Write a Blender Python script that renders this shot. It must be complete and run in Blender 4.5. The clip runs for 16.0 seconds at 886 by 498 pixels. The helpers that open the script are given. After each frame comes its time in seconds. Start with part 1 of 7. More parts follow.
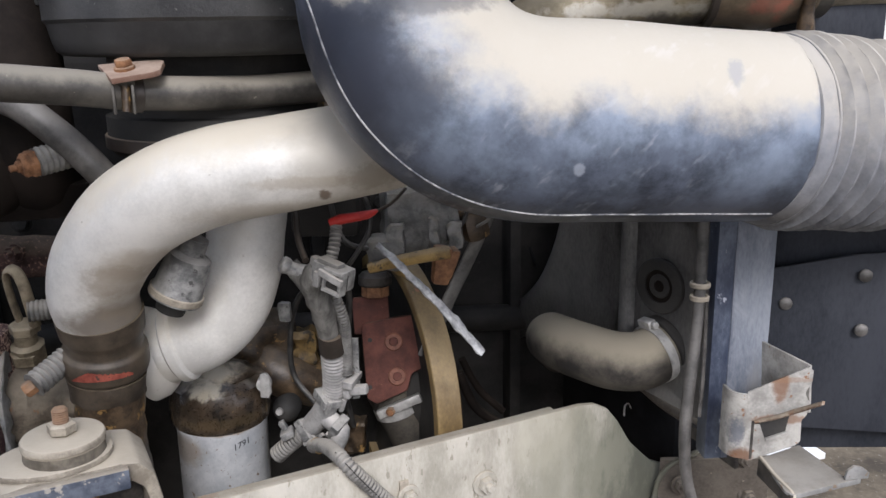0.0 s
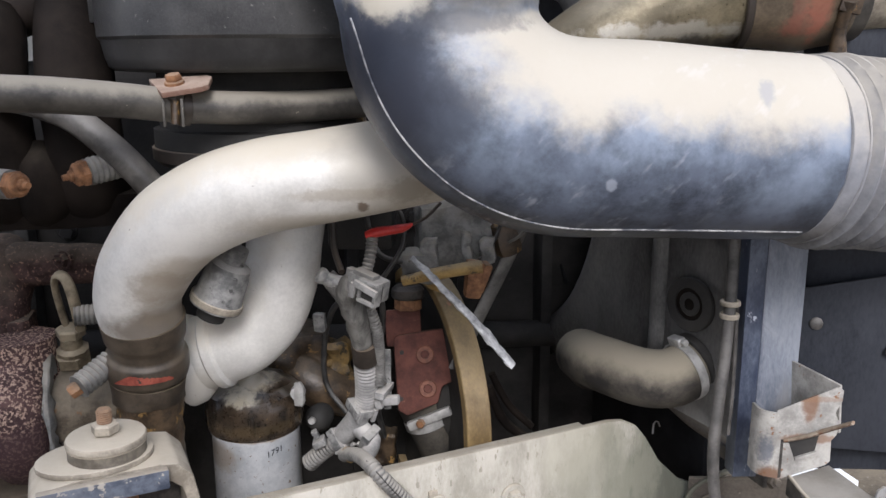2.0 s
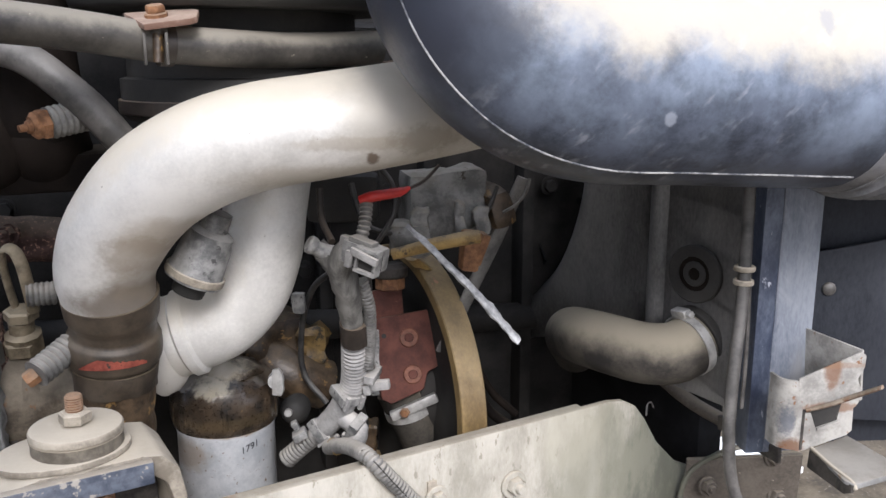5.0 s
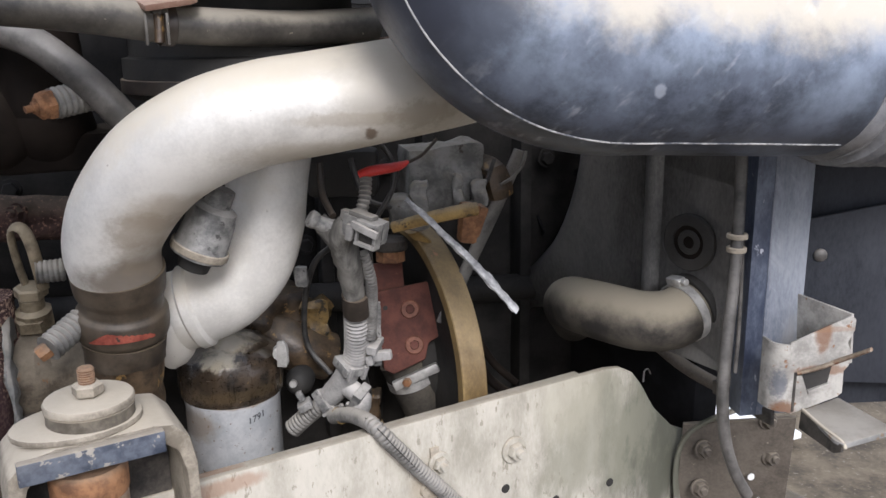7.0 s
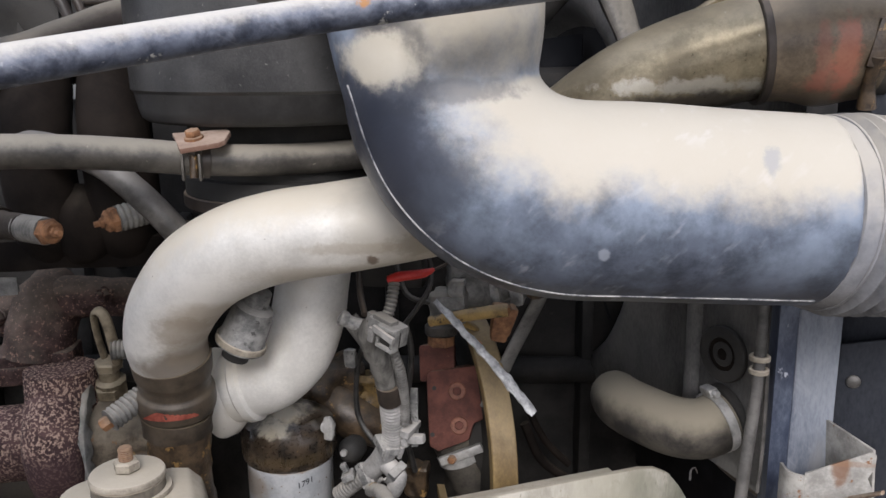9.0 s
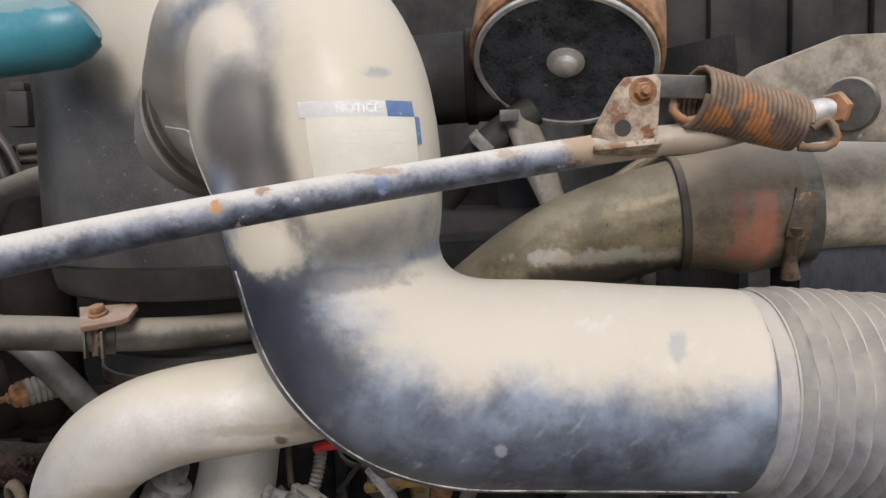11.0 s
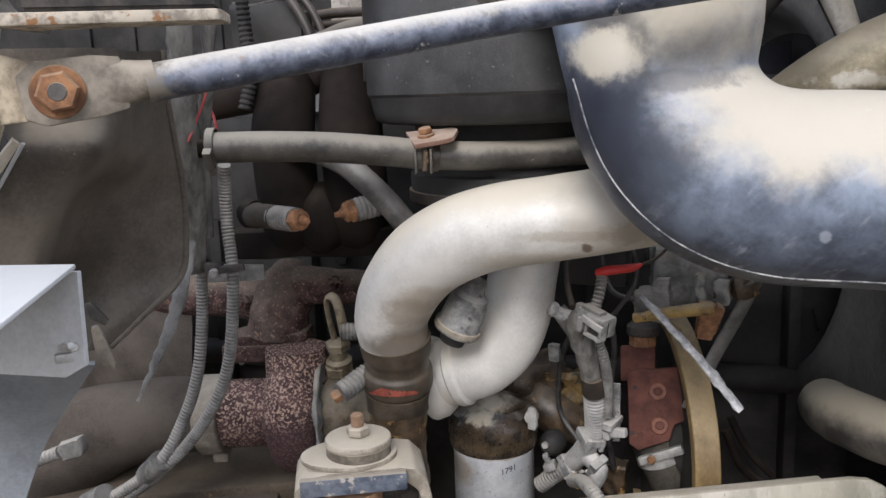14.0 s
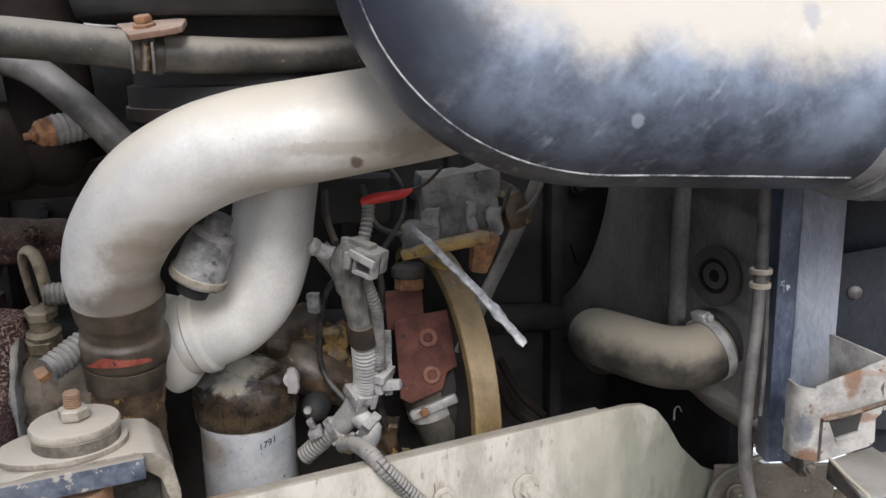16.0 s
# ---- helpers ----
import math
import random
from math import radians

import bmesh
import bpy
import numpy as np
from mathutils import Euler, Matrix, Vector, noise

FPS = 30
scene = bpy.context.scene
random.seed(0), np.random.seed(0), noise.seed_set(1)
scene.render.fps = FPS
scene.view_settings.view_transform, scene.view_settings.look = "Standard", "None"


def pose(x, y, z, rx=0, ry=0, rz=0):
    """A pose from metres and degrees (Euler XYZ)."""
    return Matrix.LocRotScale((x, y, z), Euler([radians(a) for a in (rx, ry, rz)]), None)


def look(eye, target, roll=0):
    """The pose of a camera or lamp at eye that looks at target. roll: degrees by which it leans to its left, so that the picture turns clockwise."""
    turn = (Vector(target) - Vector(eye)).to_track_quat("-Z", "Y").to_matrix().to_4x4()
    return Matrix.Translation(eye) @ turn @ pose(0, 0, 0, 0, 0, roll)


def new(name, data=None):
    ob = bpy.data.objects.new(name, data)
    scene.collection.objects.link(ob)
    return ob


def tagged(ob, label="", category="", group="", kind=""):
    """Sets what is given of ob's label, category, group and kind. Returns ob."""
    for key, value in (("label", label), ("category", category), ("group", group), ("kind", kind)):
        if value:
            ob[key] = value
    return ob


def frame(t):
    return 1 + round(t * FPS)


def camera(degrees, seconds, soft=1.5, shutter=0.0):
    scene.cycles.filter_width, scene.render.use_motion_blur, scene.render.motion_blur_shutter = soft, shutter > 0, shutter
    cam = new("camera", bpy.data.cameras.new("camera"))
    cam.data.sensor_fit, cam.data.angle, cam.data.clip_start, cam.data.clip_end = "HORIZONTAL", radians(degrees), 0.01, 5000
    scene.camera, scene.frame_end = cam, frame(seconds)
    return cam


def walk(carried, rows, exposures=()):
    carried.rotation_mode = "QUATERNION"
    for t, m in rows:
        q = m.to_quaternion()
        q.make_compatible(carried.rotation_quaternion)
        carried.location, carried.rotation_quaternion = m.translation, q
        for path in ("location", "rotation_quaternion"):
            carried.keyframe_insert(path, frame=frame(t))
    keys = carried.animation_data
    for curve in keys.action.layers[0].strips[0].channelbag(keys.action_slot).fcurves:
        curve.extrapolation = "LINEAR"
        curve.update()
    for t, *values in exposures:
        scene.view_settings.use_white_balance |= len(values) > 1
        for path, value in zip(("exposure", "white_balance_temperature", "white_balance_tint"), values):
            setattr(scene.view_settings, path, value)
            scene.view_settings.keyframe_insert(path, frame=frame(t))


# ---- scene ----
cam = camera(55.07, 16.0)
PATH = [
    (0.0, pose(0.1016, -0.8509, 1.4420, 75.416, 0.831, 0.849)),
    (0.5, pose(0.0928, -0.8645, 1.4415, 75.826, 0.478, 2.395)),
    (1.0, pose(0.0887, -0.8718, 1.4399, 76.297, 0.362, 2.928)),
    (1.5, pose(0.0935, -0.8721, 1.4408, 76.714, 0.350, 2.964)),
    (2.0, pose(0.0981, -0.8731, 1.4403, 76.769, 0.347, 3.030)),
    (2.5, pose(0.0982, -0.8746, 1.4389, 76.646, 0.373, 2.664)),
    (3.0, pose(0.0854, -0.9027, 1.4457, 76.614, -0.264, 2.775)),
    (3.2, pose(0.0509, -0.9239, 1.4465, 76.832, -0.160, 2.085)),
    (3.5, pose(0.0000, -0.9500, 1.4500, 77.000, -0.000, -0.000)),
    (4.0, pose(-0.0198, -0.9522, 1.4347, 77.563, -0.200, -2.063)),
    (4.5, pose(-0.0224, -0.9425, 1.4247, 77.604, 0.297, -2.910)),
    (4.8, pose(-0.0093, -0.8573, 1.3888, 77.681, 0.206, -2.928)),
    (5.0, pose(0.0027, -0.8031, 1.3747, 77.418, -0.005, -2.619)),
    (5.2, pose(0.0131, -0.7709, 1.3682, 76.992, 0.080, -2.442)),
    (7.3, pose(0.0035, -0.8544, 1.3828, 75.621, 1.018, -2.675)),
    (7.5, pose(0.0189, -0.9240, 1.4095, 75.600, 1.216, -1.335)),
    (8.0, pose(0.0708, -0.9058, 1.4057, 75.599, 1.639, 2.012)),
    (8.5, pose(0.1160, -0.8853, 1.4077, 75.347, 1.816, 6.530)),
    (8.7, pose(0.1401, -0.8728, 1.4332, 75.159, 1.300, 8.174)),
    (9.0, pose(0.1774, -0.8566, 1.4920, 76.895, 0.576, 9.159)),
    (9.2, pose(0.1970, -0.8433, 1.5261, 77.158, 0.687, 8.856)),
    (9.5, pose(0.2104, -0.8453, 1.5661, 79.029, 0.629, 9.756)),
    (9.7, pose(0.2192, -0.8485, 1.5809, 80.861, 1.084, 9.753)),
    (11.8, pose(0.2769, -0.7734, 1.5250, 84.334, 1.710, 10.156)),
    (12.0, pose(0.2772, -0.8326, 1.5199, 82.413, 1.450, 11.419)),
    (12.2, pose(0.2485, -0.8474, 1.5077, 80.867, 1.768, 12.251)),
    (12.5, pose(0.1947, -0.8894, 1.4997, 80.088, 1.201, 14.827)),
    (12.7, pose(0.1686, -0.9114, 1.5006, 80.279, 0.960, 17.151)),
    (13.0, pose(0.1402, -0.9361, 1.5279, 80.947, 0.971, 19.997)),
    (13.5, pose(0.1536, -0.9429, 1.5280, 82.400, 0.920, 22.933)),
    (13.7, pose(0.1631, -0.9374, 1.5048, 81.415, 1.254, 22.721)),
    (14.0, pose(0.1582, -0.9312, 1.4645, 79.056, 1.957, 21.230)),
    (14.2, pose(0.1379, -0.9347, 1.4429, 77.554, 1.775, 19.103)),
    (14.5, pose(0.1050, -0.9349, 1.4259, 76.202, 1.406, 14.510)),
    (14.7, pose(0.1017, -0.9298, 1.4260, 76.264, 1.202, 11.143)),
    (15.0, pose(0.1023, -0.9290, 1.4258, 76.158, 1.139, 6.686)),
    (15.5, pose(0.0920, -0.9264, 1.4245, 76.603, 1.115, 3.019)),
    (15.7, pose(0.0872, -0.8780, 1.4097, 76.365, 1.223, 2.349)),
    (16.0, pose(0.0919, -0.7995, 1.3805, 77.133, 1.217, 2.957)),
]
# stops, kelvin and tint of the clip's own camera
EXPOSURES = [
    (0.0, 0.14, 6180, 14), (2.5, 0.22, 6180, 14), (3.5, 0.29, 6180, 14), (4.0, 0.42, 6180, 14), (4.5, 0.45, 6180, 14), (5.2, 0.43, 6180, 14), (7.3, 0.30, 6230, 14), (8.0, 0.24, 6290, 14), (8.5, 0.17, 6295, 14), (9.0, 0.06, 6300, 14), (9.5, -0.12, 6300, 14),
    (11.8, -0.13, 6790, 13), (12.0, -0.13, 6790, 13), (12.6, -0.05, 6600, 13), (13.0, 0.26, 6450, 11), (13.5, 0.16, 6400, 13), (14.0, 0.14, 6280, 13), (14.5, 0.38, 6260, 13), (15.0, 0.19, 6220, 13), (16.0, 0.18, 6220, 13),
]
walk(cam, PATH, EXPOSURES)

# ---- light: bright overcast sky, open hood ----
world = bpy.data.worlds.new("overcast_sky")
scene.world = world
world.use_nodes = True
wn = world.node_tree.nodes
sky = wn.new("ShaderNodeTexSky")
sky.sky_type, sky.sun_disc = "NISHITA", False
sky.sun_elevation, sky.sun_rotation = radians(35), radians(168)
sky.air_density, sky.dust_density = 1.0, 4.0
soft_sky = wn.new("ShaderNodeMix")
soft_sky.data_type = "RGBA"
soft_sky.inputs[0].default_value = 0.8
soft_sky.inputs[7].default_value = (8.6, 9.2, 10.4, 1)
world.node_tree.links.new(sky.outputs[0], soft_sky.inputs[6])
world.node_tree.links.new(soft_sky.outputs[2], wn["Background"].inputs[0])
wn["Background"].inputs[1].default_value = 0.15
sun = new("sun", bpy.data.lights.new("sun", "SUN"))
sun.data.energy, sun.data.angle, sun.data.color = 2.8, radians(20), (1.0, 0.975, 0.95)
sun.matrix_world = look((0.45, -2.55, 3.0), (0.0, 0.0, 1.2))


# ---- materials ----
def grimy(name, dark, light, rough=0.6, metal=0.0, scale=18.0, bump=0.25, fine=260.0,
          dust=0.0, dust_low=0.1, dust_high=0.7, dust_color=(0.42, 0.36, 0.27),
          spot=None, spot_scale=60.0, spot_at=0.62, stretch=(1, 1, 1), spread=(0.35, 0.65), patch=8.0,
          grit=0.45, haze=0.0, haze_low=-0.7, haze_high=0.1, haze_color=(0.36, 0.39, 0.47), blots=(), scuffs=0.0, wisp=0.66, gloss=0.5, mottle=0.0, rub_turn=(0.3, 0.75, 0.2), rub_scale=(14, 60, 170)):
    """A worn surface: two tones in patches, fine grain, chips of a third tone, dust that lies on upward faces, and a
    haze tint that grows the same way.
    """
    m = bpy.data.materials.new(name)
    m.use_nodes = True
    nt = m.node_tree
    n, lk = nt.nodes, nt.links.new
    b = n["Principled BSDF"]
    co = n.new("ShaderNodeTexCoord")
    mp = n.new("ShaderNodeMapping")
    mp.inputs["Scale"].default_value = stretch
    lk(co.outputs["Object"], mp.inputs[0])

    def noise_at(s, detail=5.0, r=0.6):
        x = n.new("ShaderNodeTexNoise")
        x.inputs["Scale"].default_value, x.inputs["Detail"].default_value, x.inputs["Roughness"].default_value = s, detail, r
        lk(mp.outputs[0], x.inputs["Vector"])
        return x.outputs[0]

    def span(v, lo, hi):
        x = n.new("ShaderNodeMapRange")
        x.interpolation_type = "SMOOTHSTEP"
        x.inputs[1].default_value, x.inputs[2].default_value = lo, hi
        lk(v, x.inputs[0])
        return x.outputs[0]

    def math_node(op, a, c):
        x = n.new("ShaderNodeMath")
        x.operation = op
        for k, v in ((0, a), (1, c)):
            if isinstance(v, (int, float)):
                x.inputs[k].default_value = v
            else:
                lk(v, x.inputs[k])
        return x.outputs[0]

    def mix(f, a, c):
        x = n.new("ShaderNodeMix")
        x.data_type = "RGBA"
        lk(f, x.inputs[0])
        for k, v in ((6, a), (7, c)):
            if isinstance(v, tuple):
                x.inputs[k].default_value = (*v, 1)
            else:
                lk(v, x.inputs[k])
        return x.outputs[2]

    big, grain = noise_at(scale), noise_at(fine, 3.0, 0.7)
    both = math_node("ADD", math_node("MULTIPLY", big, 0.75), math_node("MULTIPLY", grain, 0.25))
    col = mix(span(both, *spread), dark, light)
    rough_out = math_node("ADD", math_node("MULTIPLY", grain, 0.3), rough - 0.15)
    if spot:
        chip = span(noise_at(spot_scale, 4.0, 0.65), spot_at, spot_at + 0.05)
        col = mix(chip, col, spot)
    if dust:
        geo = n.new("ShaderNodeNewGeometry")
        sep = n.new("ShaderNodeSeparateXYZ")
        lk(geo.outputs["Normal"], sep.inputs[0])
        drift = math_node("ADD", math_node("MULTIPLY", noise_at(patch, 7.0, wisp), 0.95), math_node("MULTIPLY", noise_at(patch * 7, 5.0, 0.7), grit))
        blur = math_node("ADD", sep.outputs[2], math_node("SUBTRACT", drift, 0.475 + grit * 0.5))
        # tint that strengthens as faces turn upward
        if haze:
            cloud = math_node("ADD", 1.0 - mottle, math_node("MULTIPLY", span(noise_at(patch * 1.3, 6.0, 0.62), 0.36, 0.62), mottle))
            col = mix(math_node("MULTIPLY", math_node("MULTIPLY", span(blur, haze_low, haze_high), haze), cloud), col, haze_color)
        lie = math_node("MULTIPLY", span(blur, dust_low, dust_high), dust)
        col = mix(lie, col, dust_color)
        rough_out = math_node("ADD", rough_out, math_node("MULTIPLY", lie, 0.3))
    if scuffs:
        tilt = n.new("ShaderNodeMapping")
        tilt.vector_type = "TEXTURE"
        tilt.inputs["Rotation"].default_value = rub_turn
        tilt.inputs["Scale"].default_value = [1.0 / k for k in rub_scale]
        lk(co.outputs["Object"], tilt.inputs[0])
        rub = n.new("ShaderNodeTexNoise")
        rub.inputs["Scale"].default_value, rub.inputs["Detail"].default_value = 1.0, 4.0
        lk(tilt.outputs[0], rub.inputs["Vector"])
        where = math_node("MULTIPLY", span(rub.outputs[0], 0.56, 0.72), span(noise_at(9.0, 3.0), 0.42, 0.65))
        col = mix(math_node("MULTIPLY", where, scuffs), col, (0.62, 0.63, 0.66))
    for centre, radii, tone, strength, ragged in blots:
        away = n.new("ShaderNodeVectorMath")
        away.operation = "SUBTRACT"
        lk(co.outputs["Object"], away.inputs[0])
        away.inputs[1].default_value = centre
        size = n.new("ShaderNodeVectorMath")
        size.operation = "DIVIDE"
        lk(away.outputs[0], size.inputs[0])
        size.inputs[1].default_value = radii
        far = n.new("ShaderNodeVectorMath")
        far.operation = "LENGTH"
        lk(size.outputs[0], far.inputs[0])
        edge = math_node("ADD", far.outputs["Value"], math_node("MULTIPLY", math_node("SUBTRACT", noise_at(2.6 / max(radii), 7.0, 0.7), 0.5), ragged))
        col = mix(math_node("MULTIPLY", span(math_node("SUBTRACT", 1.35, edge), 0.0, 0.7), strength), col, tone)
    lk(col, b.inputs["Base Color"])
    lk(rough_out, b.inputs["Roughness"])
    b.inputs["Metallic"].default_value = metal
    b.inputs["Specular IOR Level"].default_value = gloss
    bp = n.new("ShaderNodeBump")
    bp.inputs["Strength"].default_value, bp.inputs["Distance"].default_value = bump, 0.002
    lk(both, bp.inputs["Height"])
    lk(bp.outputs[0], b.inputs["Normal"])
    return m


TAN = (0.50, 0.43, 0.32)
SILVER = grimy("silver_paint", (0.53, 0.515, 0.475), (0.72, 0.70, 0.65), 0.52, 0.24, 12, 0.2, dust=0.92, dust_low=-0.02, dust_high=0.85, dust_color=(0.63, 0.57, 0.46), spot=(0.24, 0.205, 0.16), spot_scale=85, spot_at=0.705, patch=14,
               blots=(((-0.262, 0.000, 1.150), (0.050, 0.070, 0.026), (0.12, 0.092, 0.065), 0.85, 0.9), ((-0.250, 0.000, 1.178), (0.036, 0.055, 0.030), (0.26, 0.215, 0.16), 0.6, 1.4), ((-0.209, -0.030, 1.220), (0.05, 0.06, 0.022), (0.36, 0.30, 0.22), 0.6, 0.9), ((0.014, -0.050, 1.333), (0.07, 0.08, 0.06), (0.40, 0.37, 0.31), 0.7, 0.8), ((-0.096, -0.030, 1.275), (0.08, 0.06, 0.012), (0.38, 0.33, 0.25), 0.5, 1.0), ((-0.258, 0.090, 1.039), (0.03, 0.05, 0.03), (0.42, 0.38, 0.31), 0.5, 0.9), ((-0.235, -0.050, 1.201), (0.034, 0.05, 0.020), (0.30, 0.245, 0.18), 0.6, 2.0), ((-0.043, -0.060, 1.304), (0.05, 0.05, 0.006), (0.36, 0.31, 0.24), 0.5, 2.4), ((-0.025, -0.055, 1.290), (0.0055, 0.02, 0.0055), (0.13, 0.085, 0.055), 0.85, 1.6), ((0.020, -0.045, 1.305), (0.030, 0.04, 0.012), (0.30, 0.265, 0.21), 0.6, 2.4)))
# Blots colour groove shade and bare plastic dark; the left bend is darker too
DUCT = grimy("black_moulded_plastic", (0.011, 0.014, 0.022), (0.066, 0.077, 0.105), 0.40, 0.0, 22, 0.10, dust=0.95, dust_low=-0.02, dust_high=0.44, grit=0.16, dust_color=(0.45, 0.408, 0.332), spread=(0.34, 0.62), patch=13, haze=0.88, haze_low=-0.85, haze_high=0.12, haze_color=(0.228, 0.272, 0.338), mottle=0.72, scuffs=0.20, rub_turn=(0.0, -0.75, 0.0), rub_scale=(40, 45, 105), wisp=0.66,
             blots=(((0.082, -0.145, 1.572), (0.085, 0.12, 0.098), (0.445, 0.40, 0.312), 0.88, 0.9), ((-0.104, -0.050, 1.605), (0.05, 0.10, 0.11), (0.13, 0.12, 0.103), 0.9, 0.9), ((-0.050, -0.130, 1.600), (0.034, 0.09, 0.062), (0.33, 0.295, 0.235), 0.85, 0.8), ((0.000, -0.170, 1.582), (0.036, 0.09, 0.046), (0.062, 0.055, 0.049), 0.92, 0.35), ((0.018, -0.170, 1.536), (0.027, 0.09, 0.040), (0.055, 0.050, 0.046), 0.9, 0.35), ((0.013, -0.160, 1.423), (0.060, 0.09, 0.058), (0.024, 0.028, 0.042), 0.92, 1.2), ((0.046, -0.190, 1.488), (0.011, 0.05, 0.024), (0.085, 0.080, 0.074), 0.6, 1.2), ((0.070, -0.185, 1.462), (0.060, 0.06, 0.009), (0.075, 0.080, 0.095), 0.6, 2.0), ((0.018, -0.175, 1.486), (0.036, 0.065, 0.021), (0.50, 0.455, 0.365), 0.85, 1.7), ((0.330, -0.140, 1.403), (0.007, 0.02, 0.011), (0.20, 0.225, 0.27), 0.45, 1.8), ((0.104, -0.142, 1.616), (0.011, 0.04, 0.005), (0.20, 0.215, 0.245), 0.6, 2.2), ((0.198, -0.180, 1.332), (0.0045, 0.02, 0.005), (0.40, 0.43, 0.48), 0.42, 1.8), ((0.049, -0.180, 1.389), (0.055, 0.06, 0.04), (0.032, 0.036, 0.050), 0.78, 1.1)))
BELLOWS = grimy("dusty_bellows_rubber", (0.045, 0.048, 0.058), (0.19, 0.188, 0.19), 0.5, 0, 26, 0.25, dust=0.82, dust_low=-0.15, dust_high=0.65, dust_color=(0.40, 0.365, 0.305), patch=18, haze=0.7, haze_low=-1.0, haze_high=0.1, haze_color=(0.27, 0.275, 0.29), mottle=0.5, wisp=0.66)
CAN = grimy("black_crinkle_plastic", (0.016, 0.016, 0.0165), (0.056, 0.055, 0.053), 0.38, 0, 14, 0.5, fine=420, dust=0.35, dust_low=0.5, dust_high=1.0, gloss=0.5, spot=(0.15, 0.145, 0.13), spot_scale=150, spot_at=0.655,
            blots=(((-0.105, -0.050, 1.700), (0.110, 0.13, 0.090), (0.43, 0.39, 0.32), 0.85, 0.4),))
RUBBER = grimy("old_black_rubber", (0.016, 0.0125, 0.010), (0.058, 0.044, 0.034), 0.5, 0, 24, 0.25, dust=0.5, dust_low=0.3, dust_high=1.0, dust_color=(0.22, 0.17, 0.12), spread=(0.3, 0.7), gloss=0.5)
HOSE = grimy("dusty_grey_hose", (0.022, 0.020, 0.018), (0.085, 0.077, 0.065), 0.5, 0, 34, 0.2, dust=0.9, dust_low=0.02, dust_high=0.75, dust_color=(0.265, 0.240, 0.195), spot=(0.34, 0.31, 0.24), spot_scale=150, spot_at=0.70, spread=(0.3, 0.7), patch=22, gloss=0.5)
COUPLING = grimy("brown_dusted_rubber", (0.020, 0.0145, 0.010), (0.070, 0.053, 0.036), 0.5, 0, 30, 0.3, dust=0.4, dust_low=0.1, dust_high=1.0, dust_color=(0.23, 0.185, 0.125), spread=(0.32, 0.66))
DARKTUBE = grimy("soot_brown_tube", (0.006, 0.0045, 0.0038), (0.016, 0.012, 0.0095), 0.85, 0, 22, 0.3, gloss=0.1, dust=0.06, dust_low=0.4, dust_high=1.0)
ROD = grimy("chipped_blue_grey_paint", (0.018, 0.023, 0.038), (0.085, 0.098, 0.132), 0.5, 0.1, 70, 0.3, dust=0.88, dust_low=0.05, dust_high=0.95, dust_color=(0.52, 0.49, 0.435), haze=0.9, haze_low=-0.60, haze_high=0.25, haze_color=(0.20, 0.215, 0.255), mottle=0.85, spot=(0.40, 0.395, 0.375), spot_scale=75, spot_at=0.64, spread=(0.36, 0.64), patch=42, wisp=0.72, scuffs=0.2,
            blots=(((0.316, -0.130, 1.560), (0.06, 0.08, 0.04), (0.33, 0.27, 0.20), 0.8, 2.0), ((-0.205, -0.517, 1.4705), (0.022, 0.022, 0.04), (0.16, 0.140, 0.112), 0.95, 2.6),
                   ((-0.152, -0.468, 1.483), (0.0050, 0.010, 0.0050), (0.28, 0.16, 0.07), 0.85, 2.8), ((0.037, -0.302, 1.523), (0.0040, 0.010, 0.0045), (0.36, 0.17, 0.05), 0.92, 2.4), ((0.060, -0.284, 1.532), (0.004, 0.010, 0.003), (0.22, 0.12, 0.07), 0.8, 3.0), ((0.122, -0.240, 1.543), (0.016, 0.014, 0.0025), (0.27, 0.16, 0.08), 0.6, 3.4), ((0.128, -0.245, 1.533), (0.0035, 0.010, 0.007), (0.10, 0.16, 0.29), 0.6, 3.0), ((0.205, -0.190, 1.553), (0.008, 0.012, 0.003), (0.30, 0.19, 0.10), 0.6, 3.4), ((0.255, -0.160, 1.556), (0.016, 0.014, 0.012), (0.30, 0.20, 0.11), 0.7, 2.6)))
ANCHOR = grimy("rust_bled_plate", (0.095, 0.052, 0.028), (0.36, 0.295, 0.225), 0.7, 0.1, 44, 0.5, spot=(0.15, 0.065, 0.028), spot_scale=60, spot_at=0.54, dust=0.4)
SPRING = grimy("dusty_rusted_spring", (0.065, 0.044, 0.031), (0.19, 0.135, 0.092), 0.75, 0.2, 40, 0.4, spot=(0.27, 0.115, 0.042), spot_scale=34, spot_at=0.555, dust=0.4, dust_color=(0.32, 0.22, 0.14))
STRUTEND = grimy("brown_grey_strut_end", (0.095, 0.080, 0.060), (0.24, 0.208, 0.165), 0.7, 0.1, 40, 0.3, dust=0.4, dust_color=(0.40, 0.355, 0.285), spot=(0.36, 0.34, 0.30), spot_scale=60, spot_at=0.69)
RUST = grimy("orange_rust", (0.12, 0.054, 0.025), (0.31, 0.155, 0.072), 0.85, 0.1, 60, 0.6, dust=0.3)
RUSTPLATE = grimy("rust_stained_white_paint", (0.22, 0.14, 0.085), (0.44, 0.395, 0.325), 0.7, 0, 28, 0.4, spot=(0.22, 0.09, 0.04), spot_scale=30, spot_at=0.64, dust=0.3)
TURBO = grimy("scaled_turbine_iron", (0.042, 0.024, 0.024), (0.115, 0.066, 0.060), 0.85, 0.1, 30, 0.6, spot=(0.40, 0.28, 0.215), spot_scale=270, spot_at=0.515, blots=(((-0.421, -0.020, 0.983), (0.09, 0.09, 0.050), (0.050, 0.027, 0.029), 0.85, 1.2),), gloss=0.25)
